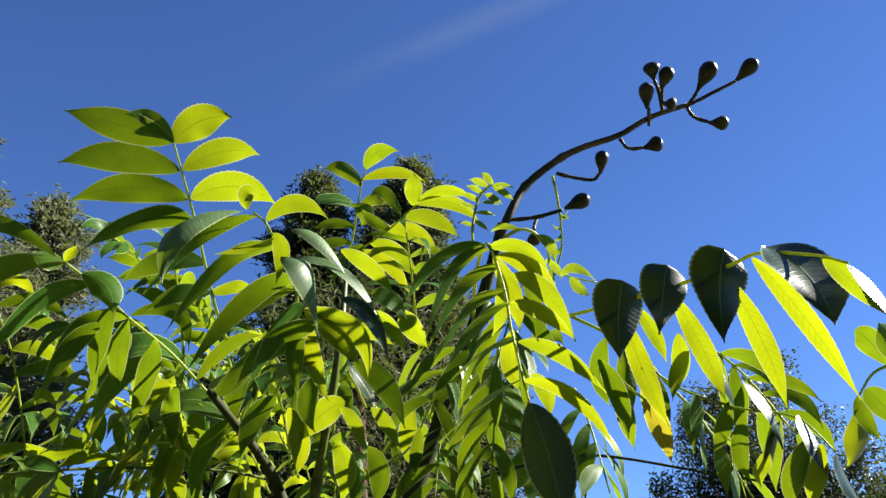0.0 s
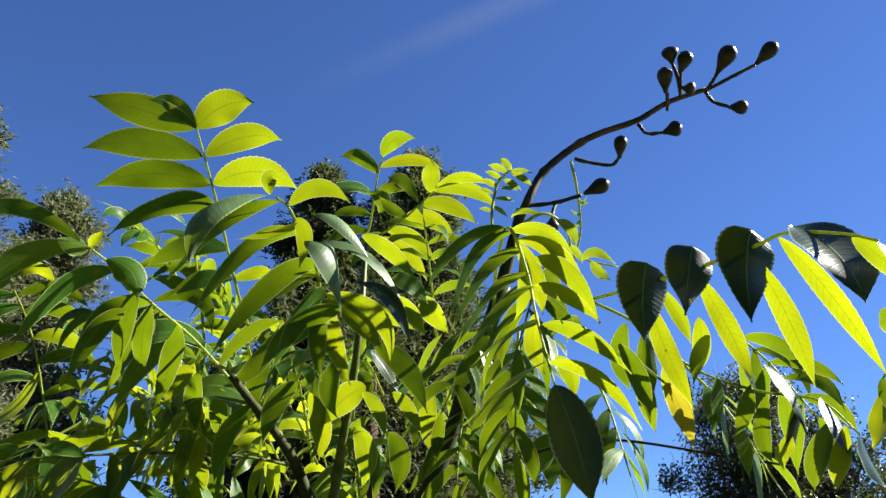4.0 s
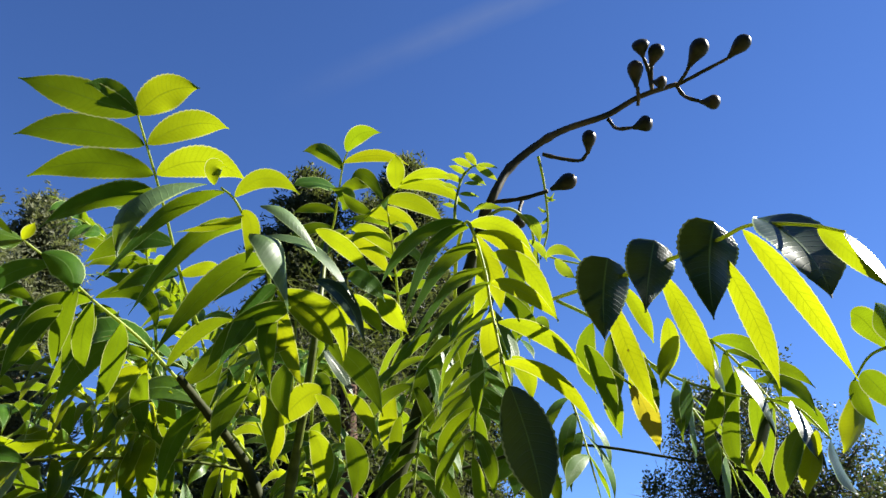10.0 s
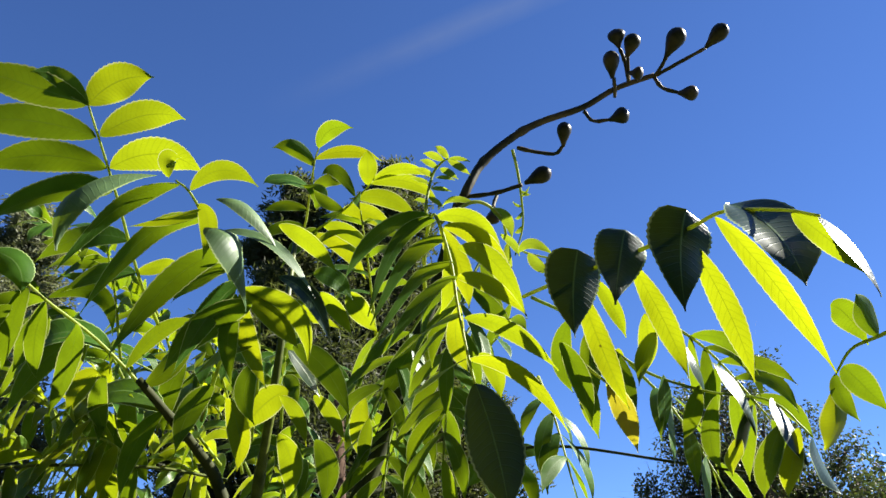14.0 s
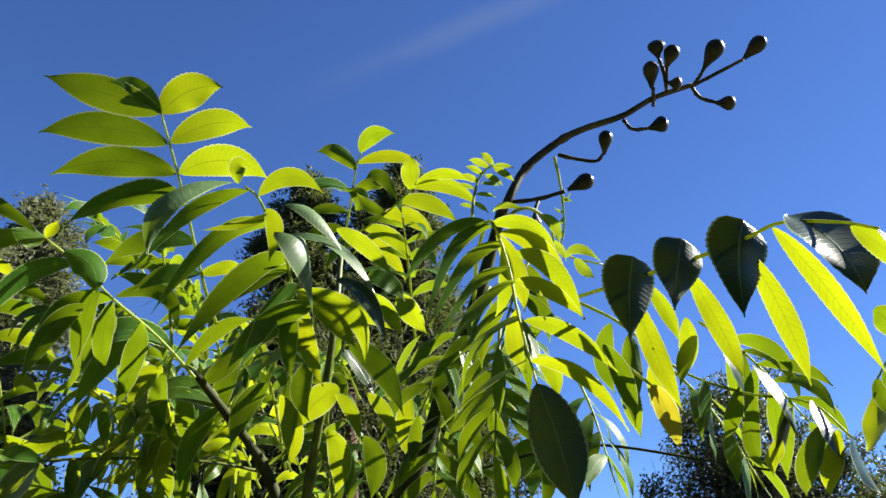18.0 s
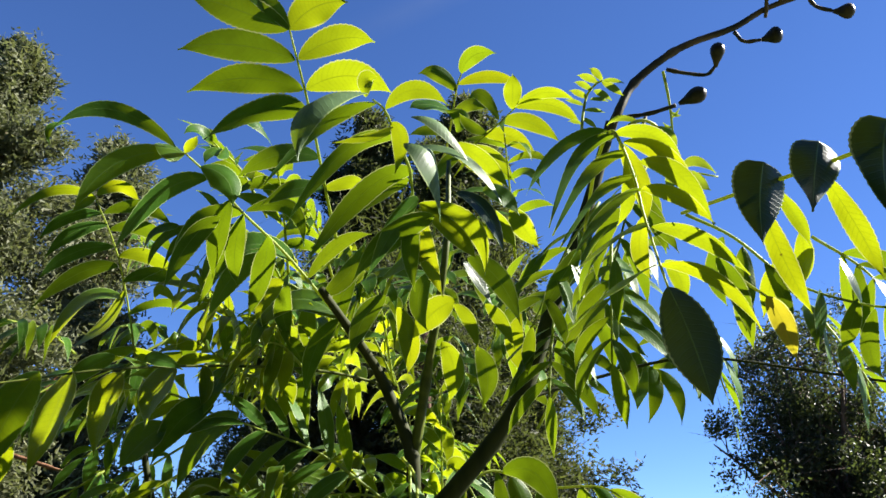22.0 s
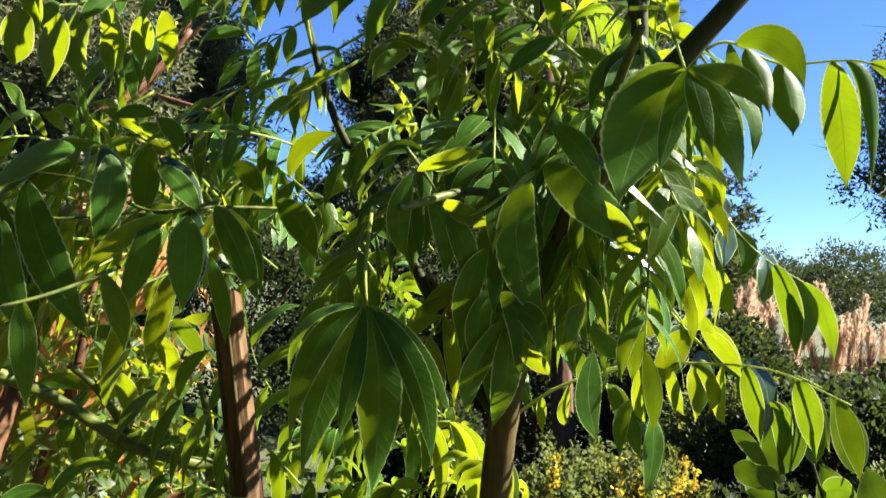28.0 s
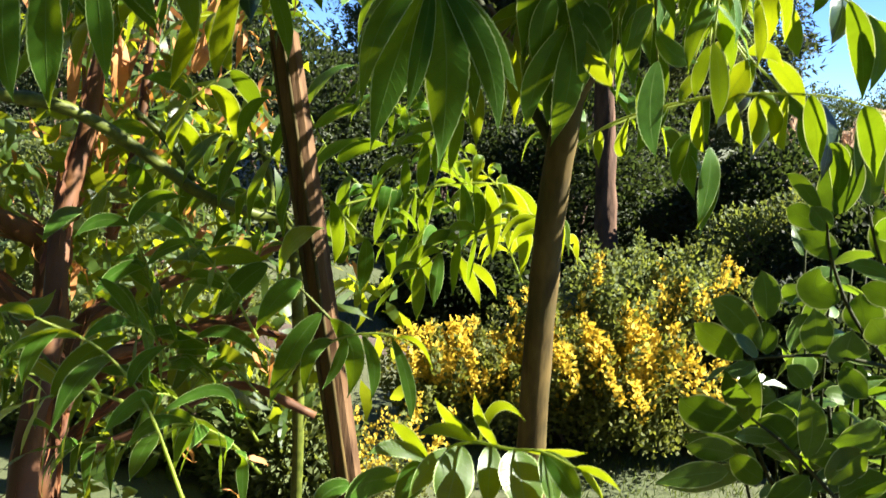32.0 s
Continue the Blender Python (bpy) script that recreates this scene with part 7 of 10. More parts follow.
pinnate((-0.560, 1.488, 1.934), (-0.584, 1.418, 1.979), (-0.608, 1.347, 1.985), 5, 0.135, 0.021, 1.15, 0.8, 502)
pinnate((-0.516, 1.636, 1.914), (-0.511, 1.556, 1.988), (-0.506, 1.477, 2.023), 5, 0.121, 0.026, 0.67, 0.8, 503)
pinnate((-0.368, 1.554, 1.966), (-0.345, 1.485, 2.020), (-0.322, 1.416, 2.034), 5, 0.114, 0.026, 1.12, 0.8, 504, material=LEAF_SHADED, up=(-0.2, -0.85, 0.5))
pinnate((-0.171, 1.813, 2.084), (-0.195, 1.719, 2.125), (-0.219, 1.625, 2.126), 5, 0.129, 0.022, 0.54, 0.8, 505, material=LEAF_SHADED, up=(-0.2, -0.85, 0.5))
pinnate((-0.508, 1.598, 1.802), (-0.566, 1.509, 1.879), (-0.624, 1.419, 1.916), 4, 0.122, 0.023, 0.73, 0.8, 508)
pinnate((-0.238, 1.794, 1.731), (-0.211, 1.720, 1.811), (-0.183, 1.646, 1.850), 4, 0.106, 0.023, 1.04, 0.8, 513, material=LEAF_SHADED, up=(-0.2, -0.85, 0.5))
pinnate((-0.236, 1.875, 1.594), (-0.215, 1.798, 1.714), (-0.195, 1.722, 1.794), 5, 0.111, 0.026, 1.16, 0.8, 515, up=(0.45, -0.55, 0.7), material=LEAF_SHADED)
pinnate((-0.802, 1.758, 1.556), (-0.885, 1.632, 1.574), (-0.967, 1.507, 1.551), 5, 0.132, 0.025, 0.89, 0.8, 518, material=LEAF_SHADED, up=(-0.2, -0.85, 0.5))
pinnate((-1.039, 1.497, 1.486), (-1.037, 1.401, 1.513), (-1.034, 1.306, 1.500), 5, 0.107, 0.022, 0.60, 0.8, 701)
pinnate((-0.952, 1.654, 1.452), (-0.990, 1.570, 1.514), (-1.028, 1.485, 1.536), 4, 0.126, 0.024, 1.11, 0.8, 702)
pinnate((-0.527, 1.974, 1.548), (-0.571, 1.905, 1.628), (-0.615, 1.836, 1.667), 5, 0.127, 0.021, 0.95, 0.8, 704, material=LEAF_SHADED, up=(-0.2, -0.85, 0.5))
pinnate((-1.079, 1.445, 1.422), (-1.104, 1.354, 1.428), (-1.129, 1.263, 1.393), 4, 0.125, 0.027, 0.72, 0.8, 705)
pinnate((-1.115, 1.662, 1.335), (-1.165, 1.584, 1.392), (-1.214, 1.506, 1.409), 4, 0.126, 0.023, 0.90, 0.8, 706)
pinnate((-1.104, 1.904, 1.404), (-1.143, 1.832, 1.456), (-1.183, 1.760, 1.468), 5, 0.114, 0.022, 0.68, 0.8, 707)
pinnate((-0.975, 1.992, 1.402), (-0.990, 1.900, 1.458), (-1.005, 1.808, 1.473), 5, 0.113, 0.025, 0.63, 0.8, 708, material=LEAF_SHADED)
pinnate((-1.090, 1.497, 1.224), (-1.129, 1.403, 1.283), (-1.168, 1.308, 1.302), 5, 0.125, 0.025, 0.73, 0.8, 710, material=LEAF_SHADED)
pinnate((-1.180, 1.716, 1.325), (-1.191, 1.634, 1.347), (-1.203, 1.552, 1.328), 4, 0.113, 0.024, 1.18, 0.8, 711, material=LEAF_SHADED)
pinnate((-0.968, 1.840, 1.305), (-1.041, 1.740, 1.315), (-1.114, 1.641, 1.284), 4, 0.114, 0.026, 0.95, 0.8, 712)
pinnate((-0.296, 1.839, 1.470), (-0.276, 1.778, 1.580), (-0.256, 1.717, 1.650), 4, 0.110, 0.021, 0.90, 0.8, 801, material=LEAF_SHADED)
pinnate((-0.367, 1.824, 1.453), (-0.356, 1.751, 1.524), (-0.344, 1.678, 1.556), 4, 0.128, 0.025, 0.50, 0.8, 802, material=LEAF_SHADED)
pinnate((-0.279, 1.906, 1.446), (-0.230, 1.844, 1.510), (-0.181, 1.781, 1.533), 5, 0.126, 0.026, 0.51, 0.8, 803, material=LEAF_SHADED)
pinnate((-0.161, 1.779, 1.492), (-0.135, 1.731, 1.522), (-0.108, 1.684, 1.511), 4, 0.135, 0.026, 0.67, 0.8, 804)
pinnate((-0.410, 1.765, 1.302), (-0.371, 1.722, 1.384), (-0.332, 1.679, 1.427), 5, 0.116, 0.024, 0.66, 0.8, 805, up=(0.45, -0.55, 0.7), material=LEAF_SHADED)
pinnate((-0.411, 1.812, 1.240), (-0.363, 1.779, 1.325), (-0.315, 1.746, 1.370), 5, 0.119, 0.024, 0.52, 0.8, 806, material=LEAF_SHADED)
pinnate((-0.218, 1.386, 1.701), (-0.212, 1.355, 1.652), (-0.206, 1.324, 1.563), 5, 0.117, 0.025, 1.14, 0.8, 901, up=(0.35, -0.75, 0.5), material=LEAF_SHADED)
pinnate((-0.179, 1.530, 1.736), (-0.129, 1.485, 1.687), (-0.080, 1.440, 1.599), 4, 0.126, 0.026, 1.82, 0.8, 902, up=(0.35, -0.75, 0.5), material=LEAF_SHADED)
pinnate((-0.182, 1.493, 1.530), (-0.185, 1.431, 1.413), (-0.188, 1.370, 1.255), 5, 0.118, 0.023, 1.99, 0.8, 904, up=(0.35, -0.75, 0.5), material=LEAF_SHADED)
pinnate((-0.347, 1.653, 1.731), (-0.390, 1.605, 1.630), (-0.433, 1.556, 1.489), 5, 0.115, 0.025, 1.05, 0.8, 931, material=LEAF_SHADED)
pinnate((-0.163, 1.610, 1.691), (-0.170, 1.564, 1.617), (-0.178, 1.518, 1.502), 5, 0.118, 0.021, 1.81, 0.8, 932, material=LEAF_SHADED)
pinnate((-0.377, 1.761, 1.582), (-0.394, 1.717, 1.539), (-0.411, 1.674, 1.457), 5, 0.114, 0.026, 1.60, 0.8, 933, up=(0.45, -0.55, 0.7), material=LEAF_SHADED)
pinnate((-0.207, 1.618, 1.602), (-0.194, 1.549, 1.515), (-0.181, 1.480, 1.388), 5, 0.122, 0.023, 1.79, 0.8, 934)
pinnate((-0.114, 1.737, 1.632), (-0.106, 1.693, 1.561), (-0.099, 1.650, 1.450), 4, 0.104, 0.022, 1.37, 0.8, 935)
pinnate((-0.270, 1.558, 1.529), (-0.282, 1.505, 1.446), (-0.295, 1.452, 1.323), 5, 0.122, 0.023, 1.56, 0.8, 936, material=LEAF_SHADED)
pinnate((-0.150, 1.767, 1.460), (-0.131, 1.706, 1.426), (-0.112, 1.644, 1.351), 5, 0.136, 0.022, 1.90, 0.8, 937)
pinnate((-0.362, 1.768, 1.404), (-0.381, 1.702, 1.334), (-0.399, 1.635, 1.225), 5, 0.121, 0.022, 1.45, 0.8, 938, material=LEAF_SHADED)
pinnate((-0.174, 1.659, 1.395), (-0.177, 1.618, 1.353), (-0.179, 1.577, 1.270), 4, 0.106, 0.023, 1.33, 0.8, 939, material=LEAF_SHADED)
pinnate((-0.423, 1.481, 1.612), (-0.413, 1.428, 1.562), (-0.403, 1.375, 1.472), 4, 0.124, 0.025, 2.07, 0.8, 951, up=(0.35, -0.75, 0.5), material=LEAF_SHADED)
pinnate((-0.351, 1.541, 1.618), (-0.320, 1.497, 1.559), (-0.289, 1.453, 1.460), 4, 0.127, 0.023, 1.01, 0.8, 952, up=(0.35, -0.75, 0.5), material=LEAF_SHADED)
pinnate((-0.361, 1.542, 1.556), (-0.382, 1.477, 1.498), (-0.402, 1.413, 1.400), 4, 0.134, 0.022, 1.29, 0.8, 953, up=(0.35, -0.75, 0.5), material=LEAF_SHADED)
pinnate((-0.259, 1.558, 1.575), (-0.253, 1.522, 1.491), (-0.247, 1.486, 1.366), 5, 0.109, 0.021, 1.70, 0.8, 954, up=(0.35, -0.75, 0.5), material=LEAF_SHADED)
pinnate((-0.232, 1.524, 1.579), (-0.184, 1.466, 1.522), (-0.135, 1.409, 1.425), 5, 0.109, 0.025, 1.20, 0.8, 955, up=(0.35, -0.75, 0.5))
pinnate((-0.322, 1.559, 1.507), (-0.305, 1.529, 1.437), (-0.288, 1.498, 1.327), 5, 0.107, 0.025, 1.42, 0.8, 956, up=(0.35, -0.75, 0.5), material=LEAF_SHADED)
pinnate((0.458, 1.352, 2.098), (0.515, 1.309, 2.022), (0.573, 1.267, 1.905), 5, 0.131, 0.026, 1.25, 0.8, 1003, material=LEAF_SHADED)
pinnate((0.258, 1.458, 2.030), (0.274, 1.408, 1.948), (0.290, 1.357, 1.827), 4, 0.114, 0.025, 1.57, 0.8, 1004, up=(0.45, -0.55, 0.7), material=LEAF_SHADED)
pinnate((0.399, 1.368, 2.025), (0.451, 1.333, 1.938), (0.502, 1.298, 1.811), 4, 0.131, 0.023, 0.95, 0.8, 1005, up=(0.45, -0.55, 0.7), material=LEAF_SHADED)
pinnate((-1.333, 2.104, 1.088), (-1.360, 2.043, 1.171), (-1.386, 1.982, 1.214), 5, 0.114, 0.023, 0.93, 0.8, 1101)
pinnate((-0.841, 2.326, 1.062), (-0.874, 2.238, 1.136), (-0.907, 2.150, 1.170), 5, 0.129, 0.022, 1.21, 0.8, 1103, material=LEAF_SHADED)
pinnate((-0.487, 2.536, 0.987), (-0.520, 2.481, 1.134), (-0.553, 2.427, 1.240), 5, 0.104, 0.023, 1.42, 0.8, 1105, material=LEAF_SHADED)
pinnate((-1.190, 2.167, 0.994), (-1.248, 2.074, 1.041), (-1.307, 1.982, 1.048), 5, 0.116, 0.022, 0.92, 0.8, 1106)
pinnate((-0.746, 2.464, 0.996), (-0.799, 2.380, 1.076), (-0.853, 2.297, 1.117), 4, 0.132, 0.023, 1.52, 0.8, 1109, material=LEAF_SHADED)
pinnate((-1.217, 2.091, 0.846), (-1.298, 2.003, 0.926), (-1.379, 1.916, 0.967), 4, 0.115, 0.021, 1.44, 0.8, 1111, material=LEAF_SHADED)
pinnate((-1.050, 2.050, 0.847), (-1.131, 1.960, 0.915), (-1.211, 1.870, 0.942), 5, 0.134, 0.027, 1.14, 0.8, 1112, material=LEAF_SHADED)
pinnate((-0.747, 2.271, 0.874), (-0.827, 2.186, 0.928), (-0.907, 2.102, 0.943), 5, 0.129, 0.026, 1.51, 0.8, 1115, material=LEAF_SHADED)
pinnate((-0.692, 2.315, 0.836), (-0.748, 2.278, 0.901), (-0.805, 2.241, 0.926), 5, 0.113, 0.026, 1.33, 0.8, 1116, material=LEAF_SHADED)
pinnate((-0.556, 2.414, 0.836), (-0.624, 2.385, 0.939), (-0.691, 2.355, 1.002), 5, 0.117, 0.024, 1.44, 0.8, 1117)
pinnate((-1.047, 2.061, 0.763), (-1.111, 1.997, 0.809), (-1.176, 1.933, 0.815), 4, 0.115, 0.022, 1.47, 0.8, 1119, material=LEAF_SHADED)
pinnate((-0.652, 2.137, 0.802), (-0.724, 2.074, 0.845), (-0.796, 2.011, 0.847), 5, 0.118, 0.022, 1.47, 0.8, 1122, material=LEAF_SHADED)
pinnate((-0.550, 2.451, 0.672), (-0.610, 2.419, 0.806), (-0.669, 2.387, 0.899), 5, 0.121, 0.027, 1.13, 0.8, 1123)
pinnate((-0.367, 2.200, 0.784), (-0.436, 2.134, 0.875), (-0.505, 2.069, 0.926), 4, 0.133, 0.026, 1.21, 0.8, 1124)
pinnate((-0.984, 2.010, 2.217), (-0.977, 1.909, 2.266), (-0.971, 1.808, 2.276), 5, 0.109, 0.022, 1.10, 0.8, 1201, material=LEAF_SHADED)
pinnate((-0.589, 2.188, 2.160), (-0.612, 2.084, 2.257), (-0.636, 1.981, 2.315), 4, 0.126, 0.023, 0.69, 0.8, 1203)
pinnate((-0.460, 2.165, 2.295), (-0.498, 2.110, 2.345), (-0.536, 2.055, 2.354), 4, 0.132, 0.022, 1.07, 0.8, 1204, material=LEAF_SHADED)
pinnate((-0.309, 1.904, 2.114), (-0.294, 1.820, 2.145), (-0.279, 1.736, 2.136), 5, 0.134, 0.022, 0.87, 0.8, 1205, material=LEAF_SHADED, up=(-0.2, -0.85, 0.5))
pinnate((-1.109, 1.882, 2.001), (-1.135, 1.775, 2.032), (-1.161, 1.667, 2.024), 5, 0.134, 0.024, 1.40, 0.8, 1206, material=LEAF_SHADED, up=(-0.2, -0.85, 0.5))
pinnate((-0.957, 2.011, 2.079), (-0.970, 1.919, 2.088), (-0.984, 1.827, 2.057), 5, 0.118, 0.023, 1.07, 0.8, 1208, material=LEAF_SHADED, up=(-0.2, -0.85, 0.5))
pinnate((-0.773, 2.100, 2.061), (-0.776, 2.025, 2.108), (-0.780, 1.951, 2.114), 5, 0.117, 0.025, 0.66, 0.8, 1209)
pinnate((-0.619, 2.040, 2.059), (-0.624, 1.964, 2.096), (-0.629, 1.889, 2.094), 5, 0.130, 0.024, 0.81, 0.8, 1210)
pinnate((-0.488, 1.991, 2.017), (-0.501, 1.917, 2.111), (-0.513, 1.843, 2.165), 5, 0.123, 0.022, 1.06, 0.8, 1211, material=LEAF_SHADED, up=(-0.2, -0.85, 0.5))
pinnate((-0.414, 1.998, 1.917), (-0.458, 1.931, 2.005), (-0.502, 1.864, 2.052), 4, 0.122, 0.025, 0.79, 0.8, 1214)
pinnate((-0.315, 2.158, 1.878), (-0.347, 2.092, 1.995), (-0.380, 2.026, 2.073), 4, 0.132, 0.022, 1.23, 0.8, 1215)
pinnate((0.097, 1.746, 2.019), (0.154, 1.648, 2.107), (0.211, 1.551, 2.155), 5, 0.110, 0.024, 0.61, 0.8, 1413, material=LEAF_SHADED, up=(-0.2, -0.85, 0.5))
pinnate((-0.387, 1.483, 1.953), (-0.425, 1.404, 1.967), (-0.464, 1.326, 1.940), 5, 0.117, 0.023, 0.57, 0.8, 1415, material=LEAF_SHADED, up=(-0.2, -0.85, 0.5))
pinnate((-0.323, 1.615, 1.907), (-0.379, 1.536, 1.973), (-0.434, 1.458, 1.999), 5, 0.122, 0.025, 1.01, 0.8, 1416)
pinnate((-0.086, 1.566, 1.966), (-0.078, 1.522, 2.021), (-0.071, 1.479, 2.036), 4, 0.106, 0.023, 0.57, 0.8, 1418, material=LEAF_SHADED, up=(-0.2, -0.85, 0.5))
pinnate((-0.440, 1.484, 1.889), (-0.465, 1.408, 1.909), (-0.489, 1.333, 1.889), 5, 0.123, 0.026, 1.08, 0.8, 1422)
pinnate((-0.096, 1.616, 1.835), (-0.140, 1.539, 1.891), (-0.185, 1.462, 1.907), 4, 0.119, 0.023, 0.88, 0.8, 1424, material=LEAF_SHADED, up=(-0.2, -0.85, 0.5))
pinnate((-0.049, 1.885, 1.865), (-0.021, 1.809, 1.955), (0.006, 1.733, 2.005), 5, 0.130, 0.026, 0.47, 0.8, 1426, material=LEAF_SHADED, up=(-0.2, -0.85, 0.5))
pinnate((-0.486, 1.542, 2.024), (-0.517, 1.474, 2.088), (-0.547, 1.406, 2.113), 4, 0.127, 0.022, 0.80, 0.8, 1602, material=LEAF_SHADED)
pinnate((-0.490, 1.647, 1.893), (-0.519, 1.553, 1.916), (-0.549, 1.460, 1.899), 5, 0.122, 0.024, 0.82, 0.8, 1607)
pinnate((-1.207, 1.695, 0.615), (-1.211, 1.669, 0.719), (-1.215, 1.643, 0.782), 5, 0.121, 0.025, 0.74, 0.8, 1801, material=LEAF_SHADED)
pinnate((-0.930, 1.580, 0.695), (-0.968, 1.524, 0.814), (-1.007, 1.468, 0.892), 4, 0.122, 0.023, 0.53, 0.8, 1802, material=LEAF_SHADED)
pinnate((-1.355, 1.488, 0.596), (-1.339, 1.424, 0.670), (-1.324, 1.359, 0.704), 5, 0.113, 0.027, 0.82, 0.8, 1804, material=LEAF_SHADED)
pinnate((-1.070, 1.506, 0.646), (-1.069, 1.444, 0.723), (-1.067, 1.382, 0.760), 4, 0.130, 0.026, 0.90, 0.8, 1805, material=LEAF_SHADED)
pinnate((-0.994, 1.733, 0.513), (-1.060, 1.679, 0.613), (-1.126, 1.625, 0.674), 4, 0.118, 0.026, 0.53, 0.8, 1806, material=LEAF_SHADED)
pinnate((-1.351, 1.640, 0.499), (-1.390, 1.534, 0.570), (-1.429, 1.427, 0.602), 5, 0.105, 0.022, 0.52, 0.8, 1808)
pinnate((-1.055, 1.366, 0.623), (-1.082, 1.280, 0.671), (-1.108, 1.194, 0.679), 4, 0.114, 0.026, 0.74, 0.8, 1809)
pinnate((-1.080, 1.608, 0.513), (-1.101, 1.550, 0.567), (-1.121, 1.493, 0.582), 5, 0.122, 0.023, 0.78, 0.8, 1810, material=LEAF_SHADED)
pinnate((-1.005, 1.740, 0.409), (-1.038, 1.679, 0.525), (-1.072, 1.619, 0.600), 5, 0.114, 0.025, 0.53, 0.8, 1811, material=LEAF_SHADED)
pinnate((-1.182, 1.645, 0.389), (-1.253, 1.561, 0.439), (-1.324, 1.478, 0.448), 5, 0.121, 0.023, 1.19, 0.8, 1813, material=LEAF_SHADED)
pinnate((-0.868, 1.481, 0.477), (-0.911, 1.429, 0.559), (-0.954, 1.378, 0.602), 5, 0.134, 0.024, 0.90, 0.8, 1814, material=LEAF_SHADED)
pinnate((-0.342, 1.619, 1.666), (-0.380, 1.554, 1.595), (-0.417, 1.490, 1.484), 4, 0.106, 0.022, 1.43, 0.8, 2001, material=LEAF_SHADED)
pinnate((-0.335, 1.679, 1.691), (-0.342, 1.633, 1.602), (-0.349, 1.587, 1.473), 5, 0.107, 0.022, 1.30, 0.8, 2002, up=(0.45, -0.55, 0.7), material=LEAF_SHADED)
pinnate((-0.331, 1.603, 1.629), (-0.263, 1.560, 1.599), (-0.194, 1.516, 1.528), 5, 0.109, 0.022, 0.96, 0.8, 2003, up=(0.45, -0.55, 0.7), material=LEAF_SHADED)
pinnate((-0.295, 1.596, 1.604), (-0.340, 1.564, 1.504), (-0.386, 1.532, 1.364), 5, 0.126, 0.022, 1.57, 0.8, 2004, material=LEAF_SHADED)
pinnate((-0.251, 1.662, 1.561), (-0.245, 1.634, 1.516), (-0.240, 1.605, 1.432), 5, 0.111, 0.022, 1.20, 0.8, 2005, material=LEAF_SHADED)
pinnate((-0.342, 1.660, 1.534), (-0.405, 1.625, 1.419), (-0.468, 1.591, 1.264), 5, 0.107, 0.021, 1.29, 0.8, 2006, material=LEAF_SHADED)
pinnate((-0.257, 1.820, 1.481), (-0.230, 1.763, 1.441), (-0.202, 1.705, 1.360), 5, 0.123, 0.022, 1.08, 0.8, 2007, up=(0.45, -0.55, 0.7), material=LEAF_SHADED)
pinnate((-0.466, 1.753, 1.462), (-0.449, 1.690, 1.358), (-0.431, 1.628, 1.214), 5, 0.113, 0.024, 1.46, 0.8, 2008, up=(0.45, -0.55, 0.7), material=LEAF_SHADED)
pinnate((-0.348, 1.768, 1.474), (-0.314, 1.735, 1.369), (-0.281, 1.703, 1.224), 4, 0.135, 0.022, 1.47, 0.8, 2009, material=LEAF_SHADED)
pinnate((-1.308, 2.076, 1.568), (-1.316, 1.984, 1.614), (-1.324, 1.891, 1.619), 5, 0.128, 0.022, 0.94, 0.8, 2101)
pinnate((-0.710, 2.151, 1.594), (-0.697, 2.081, 1.658), (-0.685, 2.012, 1.683), 5, 0.112, 0.021, 1.10, 0.8, 2104)
pinnate((-1.344, 2.308, 1.440), (-1.370, 2.199, 1.516), (-1.395, 2.089, 1.551), 5, 0.109, 0.026, 0.68, 0.8, 2105, up=(0.45, -0.55, 0.7))
pinnate((-0.956, 2.198, 1.443), (-0.989, 2.122, 1.506), (-1.022, 2.046, 1.529), 4, 0.132, 0.025, 0.70, 0.8, 2106, material=LEAF_SHADED, up=(-0.2, -0.85, 0.5))
pinnate((-0.887, 2.377, 1.528), (-0.879, 2.289, 1.599), (-0.872, 2.201, 1.631), 5, 0.110, 0.024, 0.71, 0.8, 2107, material=LEAF_SHADED, up=(-0.2, -0.85, 0.5))
pinnate((-1.263, 2.077, 1.375), (-1.285, 2.003, 1.415), (-1.307, 1.929, 1.415), 5, 0.118, 0.027, 1.19, 0.8, 2109)
pinnate((-1.148, 2.406, 1.319), (-1.231, 2.314, 1.398), (-1.314, 2.222, 1.436), 5, 0.136, 0.022, 1.09, 0.8, 2110, material=LEAF_SHADED)
pinnate((-0.971, 2.225, 1.373), (-1.014, 2.125, 1.443), (-1.056, 2.025, 1.473), 4, 0.110, 0.024, 0.78, 0.8, 2111, up=(0.45, -0.55, 0.7), material=LEAF_SHADED)
pinnate((-0.877, 2.461, 1.359), (-0.925, 2.394, 1.447), (-0.973, 2.327, 1.495), 4, 0.123, 0.022, 1.15, 0.8, 2112, material=LEAF_SHADED)
pinnate((-0.692, 2.373, 1.395), (-0.732, 2.289, 1.456), (-0.773, 2.205, 1.477), 5, 0.133, 0.025, 0.57, 0.8, 2113, material=LEAF_SHADED, up=(-0.2, -0.85, 0.5))
pinnate((-0.769, 2.072, 1.210), (-0.790, 2.015, 1.285), (-0.810, 1.957, 1.320), 5, 0.124, 0.024, 0.55, 0.8, 2115, material=LEAF_SHADED)
pinnate((-0.659, 2.292, 1.175), (-0.675, 2.249, 1.271), (-0.691, 2.206, 1.326), 4, 0.112, 0.022, 1.05, 0.8, 2116, material=LEAF_SHADED)
pinnate((-0.862, 1.940, 1.626), (-0.902, 1.843, 1.658), (-0.941, 1.745, 1.649), 5, 0.145, 0.028, 1.13, 0.8, 2305, material=LEAF_SHADED)
